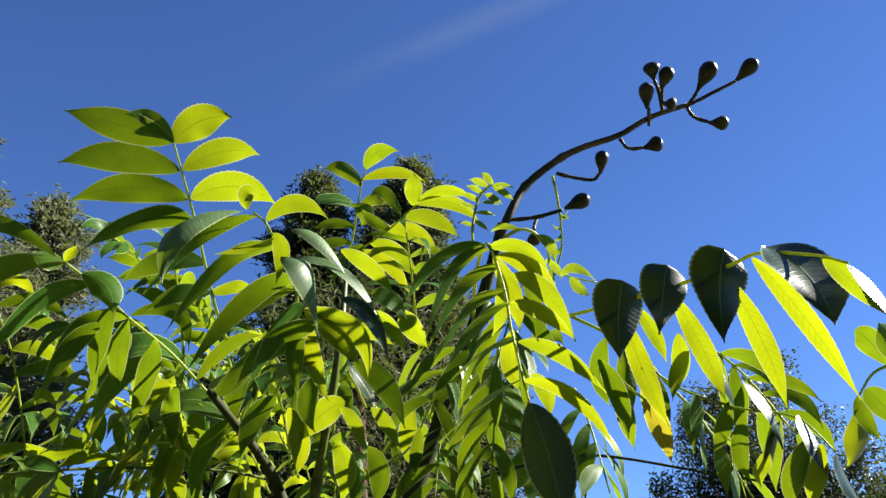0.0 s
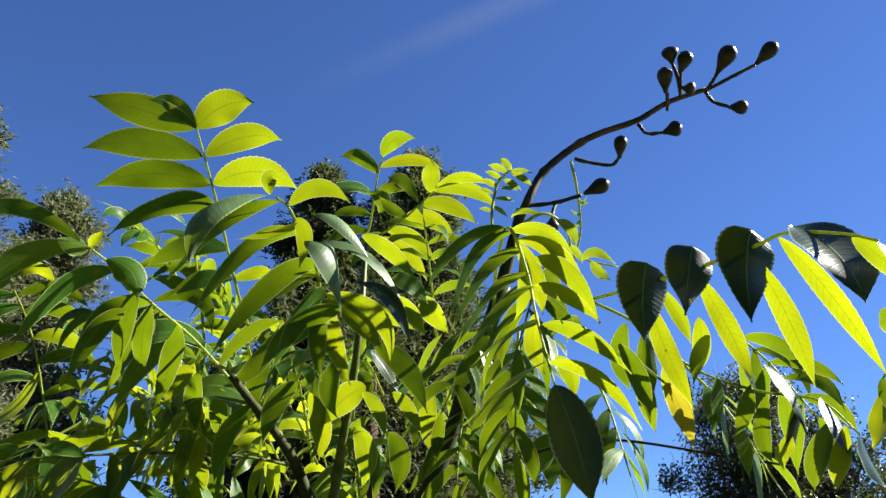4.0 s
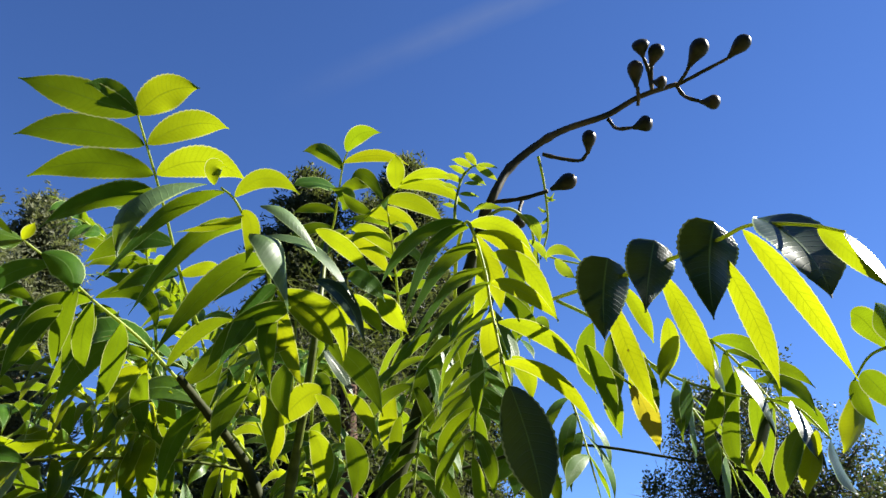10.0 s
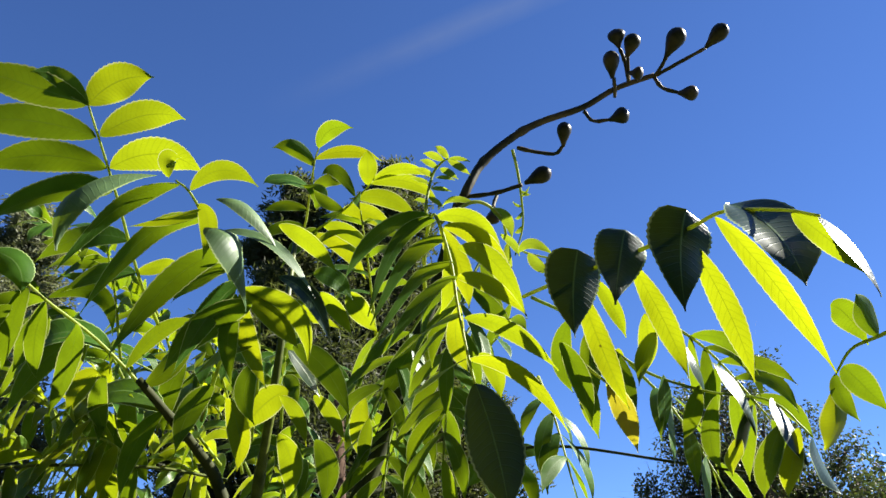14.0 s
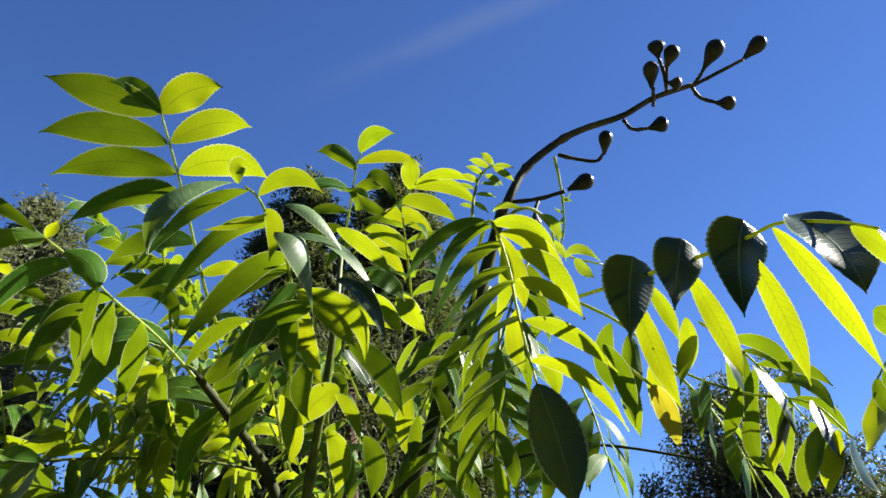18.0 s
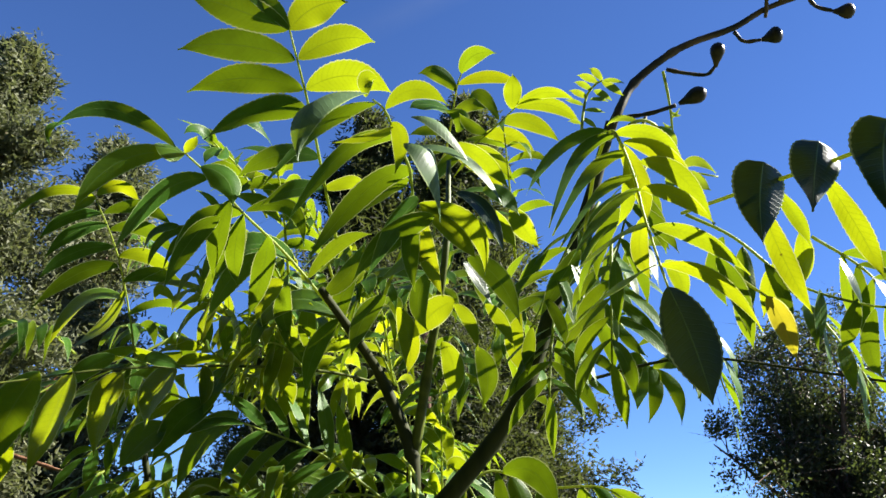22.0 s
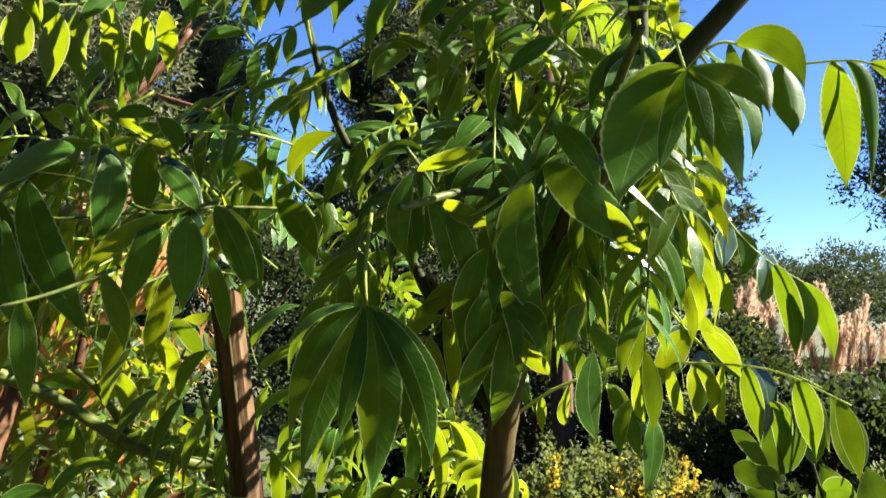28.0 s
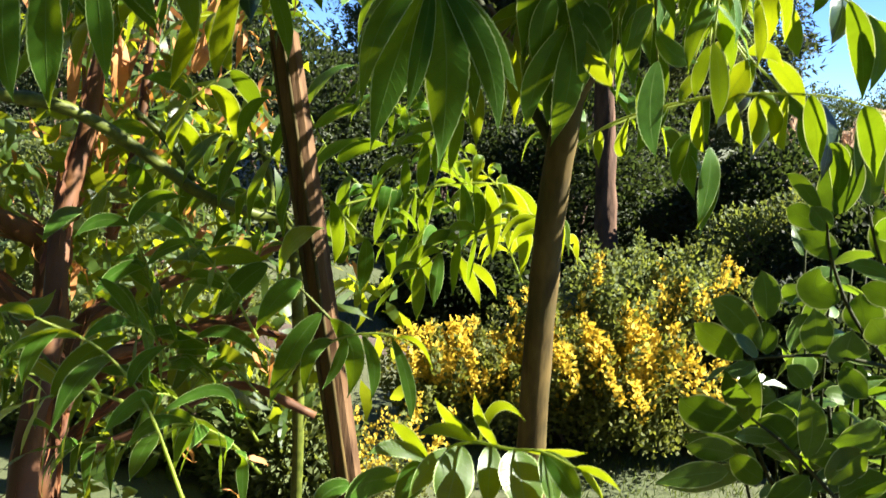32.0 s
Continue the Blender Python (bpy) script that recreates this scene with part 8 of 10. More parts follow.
pinnate((-1.317, 1.724, 1.550), (-1.346, 1.619, 1.555), (-1.376, 1.515, 1.521), 5, 0.150, 0.030, 1.18, 0.8, 2307)
pinnate((-1.096, 1.647, 1.500), (-1.129, 1.560, 1.503), (-1.161, 1.472, 1.465), 5, 0.126, 0.025, 1.11, 0.8, 2308)
pinnate((-0.958, 1.837, 1.588), (-0.978, 1.740, 1.582), (-0.999, 1.644, 1.535), 4, 0.148, 0.026, 1.46, 0.8, 2309)
pinnate((-0.608, 1.750, 1.620), (-0.663, 1.689, 1.595), (-0.718, 1.629, 1.530), 5, 0.122, 0.026, 0.81, 0.8, 2311, material=LEAF_SHADED, up=(-0.2, -0.85, 0.5))
pinnate((-0.391, 1.639, 1.586), (-0.480, 1.566, 1.568), (-0.570, 1.492, 1.510), 4, 0.152, 0.029, 1.07, 0.8, 2312, material=LEAF_SHADED, up=(-0.2, -0.85, 0.5))
pinnate((-1.344, 1.708, 1.366), (-1.346, 1.622, 1.381), (-1.348, 1.536, 1.356), 4, 0.144, 0.025, 0.79, 0.8, 2313)
pinnate((-1.154, 1.679, 1.404), (-1.173, 1.582, 1.425), (-1.193, 1.486, 1.407), 4, 0.146, 0.029, 1.35, 0.8, 2314)
pinnate((-1.109, 1.889, 1.478), (-1.176, 1.806, 1.458), (-1.242, 1.723, 1.398), 4, 0.122, 0.024, 1.10, 0.8, 2315)
pinnate((-0.908, 1.657, 1.408), (-0.922, 1.595, 1.413), (-0.937, 1.533, 1.379), 4, 0.146, 0.028, 0.72, 0.8, 2316)
pinnate((-0.456, 1.638, 1.491), (-0.525, 1.573, 1.484), (-0.593, 1.508, 1.438), 5, 0.122, 0.028, 1.01, 0.8, 2317, material=LEAF_SHADED, up=(-0.2, -0.85, 0.5))
pinnate((-1.054, 1.437, 1.362), (-1.060, 1.349, 1.354), (-1.067, 1.260, 1.307), 5, 0.135, 0.029, 1.49, 0.8, 2318)
pinnate((-0.945, 1.463, 1.337), (-0.965, 1.390, 1.343), (-0.985, 1.317, 1.309), 4, 0.154, 0.028, 1.33, 0.8, 2319)
pinnate((-0.534, 1.612, 1.491), (-0.602, 1.540, 1.412), (-0.670, 1.469, 1.293), 5, 0.142, 0.030, 1.05, 0.8, 2322, material=LEAF_SHADED)
pinnate((-0.984, 1.455, 1.318), (-1.038, 1.360, 1.286), (-1.091, 1.264, 1.215), 4, 0.124, 0.029, 0.77, 0.8, 2323)
pinnate((-0.430, 1.661, 1.388), (-0.494, 1.599, 1.289), (-0.558, 1.537, 1.151), 5, 0.141, 0.027, 1.12, 0.8, 2327)
pinnate((-0.116, 1.669, 1.947), (-0.063, 1.579, 2.000), (-0.010, 1.489, 2.012), 4, 0.106, 0.026, 0.74, 0.8, 2702, material=LEAF_SHADED, up=(-0.2, -0.85, 0.5))
pinnate((-0.907, 2.507, 1.206), (-0.903, 2.433, 1.280), (-0.899, 2.359, 1.314), 5, 0.114, 0.020, 0.97, 0.8, 2803, material=LEAF_SHADED)
pinnate((-0.773, 2.509, 1.064), (-0.773, 2.445, 1.195), (-0.773, 2.380, 1.286), 5, 0.117, 0.022, 1.41, 0.8, 2804, material=LEAF_SHADED)
pinnate((-0.801, 2.478, 1.076), (-0.842, 2.410, 1.155), (-0.883, 2.342, 1.194), 5, 0.099, 0.022, 0.85, 0.8, 2807, material=LEAF_SHADED)
pinnate((-0.709, 2.463, 0.963), (-0.759, 2.379, 1.073), (-0.809, 2.295, 1.142), 4, 0.111, 0.022, 1.09, 0.8, 2808, material=LEAF_SHADED)
pinnate((-0.685, 2.316, 0.877), (-0.715, 2.258, 0.973), (-0.746, 2.200, 1.030), 5, 0.112, 0.023, 0.98, 0.8, 2812, material=LEAF_SHADED)
pinnate((-0.830, 2.290, 0.829), (-0.873, 2.232, 0.893), (-0.915, 2.175, 0.916), 4, 0.111, 0.023, 0.93, 0.8, 2814, material=LEAF_SHADED)
pinnate((-0.485, 1.891, 2.094), (-0.551, 1.812, 2.149), (-0.617, 1.733, 2.165), 4, 0.119, 0.026, 1.00, 0.8, 3002, material=LEAF_SHADED, up=(-0.2, -0.85, 0.5))
pinnate((-0.467, 2.067, 2.098), (-0.454, 1.984, 2.202), (-0.442, 1.901, 2.266), 5, 0.104, 0.026, 1.01, 0.8, 3003)
pinnate((-0.552, 1.910, 1.964), (-0.550, 1.807, 2.043), (-0.548, 1.704, 2.082), 5, 0.107, 0.024, 0.82, 0.8, 3005)
pinnate((-0.521, 1.949, 1.866), (-0.589, 1.835, 1.925), (-0.657, 1.722, 1.944), 5, 0.114, 0.027, 1.01, 0.8, 3007)
pinnate((-1.011, 1.913, 1.798), (-1.026, 1.809, 1.839), (-1.040, 1.706, 1.840), 5, 0.106, 0.025, 0.79, 0.8, 3104, material=LEAF_SHADED, up=(-0.2, -0.85, 0.5))
pinnate((0.170, 1.237, 2.183), (0.133, 1.201, 2.103), (0.096, 1.165, 1.982), 5, 0.122, 0.023, 1.15, 0.8, 3302, material=LEAF_SHADED, up=(-0.2, -0.85, 0.5))
pinnate((0.094, 1.297, 2.137), (0.036, 1.297, 2.047), (-0.021, 1.297, 1.916), 4, 0.116, 0.022, 0.72, 0.8, 3304, material=LEAF_SHADED, up=(-0.2, -0.85, 0.5))
pinnate((0.151, 1.425, 2.130), (0.110, 1.383, 2.043), (0.068, 1.342, 1.915), 5, 0.122, 0.024, 1.02, 0.8, 3305, material=LEAF_SHADED, up=(-0.2, -0.85, 0.5))
pinnate((0.107, 1.269, 2.052), (0.099, 1.236, 1.963), (0.090, 1.202, 1.834), 5, 0.117, 0.023, 0.90, 0.8, 3307, material=LEAF_SHADED, up=(-0.2, -0.85, 0.5))
pinnate((0.019, 1.340, 1.954), (0.011, 1.312, 1.897), (0.004, 1.283, 1.800), 5, 0.123, 0.021, 0.88, 0.8, 3309, material=LEAF_SHADED, up=(-0.2, -0.85, 0.5))
# dim leaves low at the edge of the crown
pinnate((-1.156, 1.678, 1.906), (-1.202, 1.637, 1.846), (-1.234, 1.592, 1.802), 3, 0.112, 0.021, 0.53, 0.8, 9001, material=LEAF_SHADED, up=(-0.2, -0.85, 0.5))
pinnate((-1.074, 1.627, 1.769), (-1.120, 1.584, 1.713), (-1.135, 1.554, 1.628), 3, 0.127, 0.025, 0.74, 0.8, 9002, material=LEAF_SHADED, up=(-0.2, -0.85, 0.5))
pinnate((-1.071, 1.601, 1.641), (-1.116, 1.557, 1.589), (-1.154, 1.513, 1.541), 3, 0.102, 0.024, 1.02, 0.8, 9003, material=LEAF_SHADED, up=(-0.2, -0.85, 0.5))
pinnate((-1.285, 1.911, 1.498), (-1.327, 1.866, 1.451), (-1.358, 1.828, 1.386), 4, 0.100, 0.024, 0.76, 0.8, 9004, material=LEAF_SHADED, up=(-0.2, -0.85, 0.5))
pinnate((-1.155, 1.806, 1.835), (-1.208, 1.764, 1.774), (-1.252, 1.720, 1.724), 3, 0.113, 0.025, 0.64, 0.8, 9006, material=LEAF_SHADED, up=(-0.2, -0.85, 0.5))
pinnate((-1.076, 1.763, 1.649), (-1.131, 1.719, 1.593), (-1.178, 1.674, 1.543), 4, 0.100, 0.026, 0.55, 0.8, 9007, material=LEAF_SHADED, up=(-0.2, -0.85, 0.5))
pinnate((-1.118, 1.944, 1.568), (-1.178, 1.899, 1.512), (-1.207, 1.868, 1.423), 3, 0.107, 0.025, 0.90, 0.8, 9008, material=LEAF_SHADED, up=(-0.2, -0.85, 0.5))
pinnate((-0.892, 1.602, 1.928), (-0.949, 1.560, 1.864), (-0.993, 1.516, 1.813), 4, 0.121, 0.024, 0.73, 0.8, 9009, material=LEAF_SHADED, up=(-0.2, -0.85, 0.5))
pinnate((-0.903, 1.726, 1.713), (-0.967, 1.682, 1.651), (-1.026, 1.640, 1.587), 3, 0.118, 0.026, 1.10, 0.8, 9011, material=LEAF_SHADED, up=(-0.2, -0.85, 0.5))
pinnate((-0.868, 1.697, 1.530), (-0.926, 1.652, 1.478), (-0.961, 1.617, 1.400), 4, 0.112, 0.024, 0.79, 0.8, 9012, material=LEAF_SHADED, up=(-0.2, -0.85, 0.5))
pinnate((-0.813, 1.673, 1.954), (-0.859, 1.630, 1.898), (-0.901, 1.588, 1.839), 3, 0.128, 0.026, 0.70, 0.8, 9013, material=LEAF_SHADED, up=(-0.2, -0.85, 0.5))
pinnate((-0.865, 1.847, 1.864), (-0.922, 1.803, 1.805), (-0.975, 1.761, 1.742), 4, 0.102, 0.025, 1.00, 0.8, 9014, material=LEAF_SHADED, up=(-0.2, -0.85, 0.5))
pinnate((-0.837, 1.734, 1.555), (-0.892, 1.688, 1.504), (-0.941, 1.646, 1.443), 4, 0.126, 0.022, 0.77, 0.8, 9016, material=LEAF_SHADED, up=(-0.2, -0.85, 0.5))
pinnate((-0.755, 1.601, 1.968), (-0.808, 1.558, 1.907), (-0.835, 1.527, 1.821), 3, 0.127, 0.023, 0.77, 0.8, 9017, material=LEAF_SHADED, up=(-0.2, -0.85, 0.5))
pinnate((-0.710, 1.714, 1.784), (-0.780, 1.670, 1.720), (-0.843, 1.628, 1.654), 4, 0.122, 0.024, 0.91, 0.8, 9018, material=LEAF_SHADED, up=(-0.2, -0.85, 0.5))
pinnate((-0.686, 1.629, 1.712), (-0.733, 1.583, 1.664), (-0.773, 1.537, 1.622), 4, 0.106, 0.021, 0.63, 0.8, 9019)
# leaves added between the sun and the stake to throw dappled shade on it
pinnate((-0.403, 1.878, 1.634), (-0.492, 1.878, 1.590), (-0.581, 1.878, 1.506), 4, 0.115, 0.026, 0.61, 0.8, 9101, material=LEAF_SHADED, up=(0.3, 0.1, 0.9))
pinnate((-0.215, 1.883, 1.711), (-0.299, 1.925, 1.635), (-0.384, 1.968, 1.519), 4, 0.115, 0.026, 0.65, 0.8, 9102, material=LEAF_SHADED, up=(0.3, 0.1, 0.9))
pinnate((-0.614, 1.848, 1.424), (-0.507, 1.860, 1.366), (-0.399, 1.872, 1.268), 4, 0.115, 0.026, 0.80, 0.8, 9103, material=LEAF_SHADED, up=(0.3, 0.1, 0.9))
pinnate((-0.343, 1.934, 1.515), (-0.304, 1.912, 1.443), (-0.265, 1.889, 1.332), 4, 0.115, 0.026, 0.92, 0.8, 9104, material=LEAF_SHADED, up=(0.3, 0.1, 0.9))
pinnate((-0.473, 1.866, 1.249), (-0.432, 1.867, 1.218), (-0.392, 1.869, 1.147), 4, 0.115, 0.026, 0.82, 0.8, 9105, material=LEAF_SHADED, up=(0.3, 0.1, 0.9))
pinnate((-0.411, 1.927, 1.239), (-0.296, 1.897, 1.192), (-0.180, 1.868, 1.105), 4, 0.115, 0.026, 0.79, 0.8, 9106, material=LEAF_SHADED, up=(0.3, 0.1, 0.9))
# leaves on the far side of the crown, added to shade the stake and trunk
pinnate((-0.233, 1.961, 1.748), (-0.180, 2.080, 1.823), (-0.127, 2.200, 1.848), 5, 0.113, 0.026, 0.93, 0.8, 6000, up=(0.3, 0.2, 0.9), material=LEAF_SHADED)
pinnate((-0.137, 1.947, 1.800), (-0.183, 2.045, 1.835), (-0.230, 2.142, 1.820), 5, 0.125, 0.026, 0.99, 0.8, 6001, up=(0.3, 0.2, 0.9), material=LEAF_SHADED)
pinnate((-0.416, 1.883, 1.490), (-0.366, 2.004, 1.519), (-0.316, 2.125, 1.499), 5, 0.131, 0.026, 0.77, 0.8, 6002, up=(0.3, 0.2, 0.9), material=LEAF_SHADED)
pinnate((-0.235, 1.869, 1.351), (-0.190, 1.946, 1.384), (-0.146, 2.023, 1.367), 5, 0.135, 0.026, 1.14, 0.8, 6003, up=(0.3, 0.2, 0.9), material=LEAF_SHADED)
pinnate((-0.333, 1.994, 1.620), (-0.312, 2.071, 1.696), (-0.291, 2.147, 1.723), 5, 0.129, 0.026, 1.18, 0.8, 6004, up=(0.3, 0.2, 0.9), material=LEAF_SHADED)
pinnate((-0.152, 1.895, 1.531), (-0.192, 1.966, 1.555), (-0.232, 2.038, 1.528), 5, 0.119, 0.026, 1.00, 0.8, 6005, up=(0.3, 0.2, 0.9), material=LEAF_SHADED)
pinnate((-0.419, 1.952, 1.519), (-0.442, 2.077, 1.568), (-0.465, 2.203, 1.567), 5, 0.119, 0.026, 0.94, 0.8, 6006, up=(0.3, 0.2, 0.9), material=LEAF_SHADED)
pinnate((-0.209, 1.859, 1.838), (-0.266, 1.979, 1.908), (-0.323, 2.099, 1.929), 5, 0.113, 0.026, 1.09, 0.8, 6007, up=(0.3, 0.2, 0.9), material=LEAF_SHADED)
pinnate((-0.310, 1.937, 1.355), (-0.365, 2.011, 1.432), (-0.419, 2.086, 1.459), 5, 0.117, 0.026, 1.08, 0.8, 6008, up=(0.3, 0.2, 0.9), material=LEAF_SHADED)
pinnate((-0.141, 1.991, 1.522), (-0.159, 2.093, 1.589), (-0.176, 2.195, 1.605), 5, 0.114, 0.026, 1.07, 0.8, 6009, up=(0.3, 0.2, 0.9), material=LEAF_SHADED)
pinnate((-0.181, 1.979, 1.368), (-0.127, 2.046, 1.409), (-0.074, 2.114, 1.399), 5, 0.126, 0.026, 1.16, 0.8, 6010, up=(0.3, 0.2, 0.9), material=LEAF_SHADED)
pinnate((-0.318, 1.989, 1.623), (-0.341, 2.074, 1.653), (-0.363, 2.159, 1.634), 5, 0.114, 0.026, 0.77, 0.8, 6011, up=(0.3, 0.2, 0.9), material=LEAF_SHADED)
# young shoots beside the bud stalk
s = stalk((0.065, 1.244, 2.211), (0.063, 1.236, 2.251), (0.073, 1.241, 2.310), (0.088, 1.232, 2.329), (0.099, 1.229, 2.335))
blade(s, (0.099, 1.229, 2.335), (0.088, 1.223, 2.347), (0.077, 1.220, 2.354), (0.040, -0.913, -0.405), 0.015, LEAF_YOUNG, fold=0.2)
blade(s, (0.092, 1.231, 2.331), (0.074, 1.227, 2.340), (0.057, 1.225, 2.343), (-0.001, -0.888, -0.461), 0.015, LEAF_YOUNG, fold=0.2)
blade(s, (0.082, 1.236, 2.320), (0.067, 1.232, 2.329), (0.052, 1.230, 2.333), (0.001, -0.892, -0.453), 0.013, LEAF_YOUNG, fold=0.2)
blade(s, (0.100, 1.229, 2.335), (0.118, 1.229, 2.335), (0.136, 1.232, 2.331), (0.006, -0.890, -0.455), 0.009, LEAF_YOUNG, fold=0.2)
blade(s, (0.098, 1.230, 2.333), (0.117, 1.235, 2.324), (0.136, 1.241, 2.311), (0.036, -0.916, -0.399), 0.015, LEAF_YOUNG, fold=0.2)
blade(s, (0.085, 1.237, 2.320), (0.100, 1.239, 2.314), (0.116, 1.244, 2.304), (-0.003, -0.891, -0.454), 0.014, LEAF_YOUNG, fold=0.2)
blade(s, (0.079, 1.243, 2.306), (0.094, 1.243, 2.307), (0.110, 1.245, 2.303), (0.010, -0.902, -0.432), 0.008, LEAF_YOUNG, fold=0.2)
blade(s, (0.075, 1.242, 2.308), (0.059, 1.238, 2.316), (0.043, 1.236, 2.320), (0.006, -0.896, -0.443), 0.013, LEAF_YOUNG, fold=0.2)
blade(s, (0.070, 1.251, 2.290), (0.087, 1.251, 2.290), (0.104, 1.253, 2.286), (0.012, -0.906, -0.422), 0.009, LEAF_YOUNG, fold=0.2)
blade(s, (0.068, 1.247, 2.297), (0.052, 1.244, 2.303), (0.037, 1.243, 2.305), (0.011, -0.902, -0.432), 0.009, LEAF_YOUNG, fold=0.2)
blade(s, (0.066, 1.257, 2.277), (0.079, 1.260, 2.271), (0.092, 1.265, 2.261), (0.015, -0.904, -0.428), 0.010, LEAF_YOUNG, fold=0.2)
blade(s, (0.064, 1.261, 2.269), (0.053, 1.259, 2.273), (0.042, 1.259, 2.273), (0.015, -0.913, -0.407), 0.009, LEAF_YOUNG, fold=0.2)
s = stalk((0.211, 1.265, 2.377), (0.220, 1.282, 2.343), (0.225, 1.292, 2.301), (0.228, 1.314, 2.254), (0.213, 1.318, 2.199))
blade(s, (0.225, 1.288, 2.308), (0.233, 1.291, 2.303), (0.241, 1.291, 2.303), (0.089, -0.971, -0.223), 0.008, LEAF_YOUNG, fold=0.3)
blade(s, (0.225, 1.292, 2.299), (0.232, 1.290, 2.304), (0.239, 1.285, 2.314), (0.324, -0.700, -0.636), 0.006, LEAF_YOUNG, fold=0.3)
blade(s, (0.226, 1.300, 2.284), (0.218, 1.299, 2.285), (0.211, 1.296, 2.291), (0.078, -0.947, -0.311), 0.006, LEAF_YOUNG, fold=0.3)
blade(s, (0.227, 1.304, 2.275), (0.221, 1.308, 2.267), (0.215, 1.309, 2.265), (0.382, -0.545, -0.746), 0.009, LEAF_YOUNG, fold=0.3)
blade(s, (0.228, 1.314, 2.254), (0.221, 1.318, 2.246), (0.214, 1.319, 2.243), (0.380, -0.559, -0.737), 0.011, LEAF_YOUNG, fold=0.3)
s = stalk((0.086, 1.099, 2.145), (0.136, 1.104, 2.181), (0.174, 1.131, 2.172), (0.187, 1.156, 2.144), (0.214, 1.173, 2.133), (0.261, 1.178, 2.124))
blade(s, (0.160, 1.127, 2.181), (0.183, 1.133, 2.168), (0.192, 1.155, 2.146), (0.138, -0.827, -0.545), 0.020, LEAF_YOUNG, fold=0.2)
blade(s, (0.174, 1.143, 2.148), (0.192, 1.149, 2.136), (0.203, 1.166, 2.124), (0.139, -0.790, -0.597), 0.014, LEAF_YOUNG, fold=0.2)
blade(s, (0.201, 1.155, 2.124), (0.221, 1.149, 2.136), (0.255, 1.166, 2.124), (0.181, -0.830, -0.527), 0.018, LEAF_YOUNG, fold=0.2)
blade(s, (0.138, 1.123, 2.188), (0.107, 1.120, 2.194), (0.089, 1.133, 2.189), (-0.207, -0.977, -0.059), 0.012, LEAF_YOUNG, fold=0.2)
blade(s, (0.215, 1.155, 2.123), (0.228, 1.162, 2.108), (0.248, 1.178, 2.101), (0.158, -0.806, -0.570), 0.020, LEAF_YOUNG, fold=0.2)
blade(s, (0.185, 1.148, 2.138), (0.184, 1.162, 2.108), (0.191, 1.181, 2.092), (0.128, -0.811, -0.571), 0.017, LEAF_YOUNG, fold=0.2)

# ---- wooden stake ----


def stake(top, foot, width):
    bm = bmesh.new()
    a, b = Vector(foot), Vector(top)
    rnd = random.Random(8)
    rings = []
    n = 14
    for i in range(n + 1):
        c = a.lerp(b, i / n)
        ring = []
        for k in range(10):
            an = 2 * math.pi * k / 10
            r = width / 2 * (1.0 + 0.10 * math.cos(2 * an + 0.6) - (0.20 if k == 7 else 0)) * (1 + rnd.uniform(-0.035, 0.035))
            ring.append(bm.verts.new(c + Vector((r * math.cos(an), r * math.sin(an), rnd.uniform(-0.004, 0.004) if i == n else 0))))
        rings.append(ring)
    for i in range(n):
        for k in range(10):
            bm.faces.new((rings[i][k], rings[i][(k + 1) % 10], rings[i + 1][(k + 1) % 10], rings[i + 1][k]))
    bm.faces.new(rings[-1])
    bm.faces.new(rings[0][::-1])
    st = thing("wooden_stake", foot, "split reddish-brown wooden stake leaning in the bed", "stake")
    under(part("shaft", bm, STAKE), st)
    for k, off in enumerate(((0.30, -0.92), (-0.75, -0.62))):
        q = [a.lerp(b, s) + Vector((off[0] * width / 2, off[1] * width / 2, 0)) for s in (0.1, 0.4, 0.7, 0.985)]
        under(smooth(part("bark_strip", tube(q, 0.006, 0.004, 6, 0.25, k, 6), TRUNK)), st)


stake((-0.975, 1.747, 1.277), (-0.66, 1.72, GROUND - 0.03), 0.060)

# ---- neighbouring tree with peeling bark ----
peeler = thing("peeling_bark_tree", (-1.72, 2.05, GROUND), "small tree with peeling orange-brown bark and narrow leaves", "tree")


def peel_limb(points, r0, r1, material=None, name="branch", label=""):
    SEED[0] += 1
    if material is None and r0 > 0.015:
        rng = np.random.default_rng(SEED[0])
        path = np.array([tuple(q) for q in spline(points, 12)])
        k = rng.integers(0, len(path) - 1, 3 * len(path) // 2)
        along = path[k + 1] - path[k]
        along /= np.linalg.norm(along, axis=1, keepdims=True)
        out = np.cross(along, rng.normal(size=along.shape))
        out /= np.linalg.norm(out, axis=1, keepdims=True)
        sets = [scatter(path[k] + out * (r0 * 0.97 + (r1 - r0) * k / len(path))[:, None], along * rng.choice((-1, 1), (len(k), 1)) + out * 0.10, rng.uniform(0.03, 0.10, len(k)), rng.uniform(0.006, 0.016, len(k)), rng, 0.12)]
        under(stuff("peeling_bark", sets, FLAKE, None, "thin curling red-brown bark flakes", "stuff"), peeler)
    return under(smooth(part(name, tube(points, r0, r1, 9, 0.10, SEED[0], 6, 0.1), material or PEEL, label=label)), peeler)


peel_limb([(-1.68, 1.90, GROUND - 0.03), (-1.66, 1.85, 0.15), (-1.74, 1.98, 0.5), (-1.80, 2.07, 0.75)], 0.05, 0.036, name="trunk", label="leaning stem with peeling red-brown bark")
peel_limb([(-1.80, 2.07, 0.72), (-1.77, 2.12, 0.85), (-1.80, 2.24, 1.08), (-1.85, 2.3, 1.4), (-1.78, 2.32, 1.62), (-1.64, 2.5, 1.9), (-1.55, 2.55, 2.05)], 0.030, 0.010)
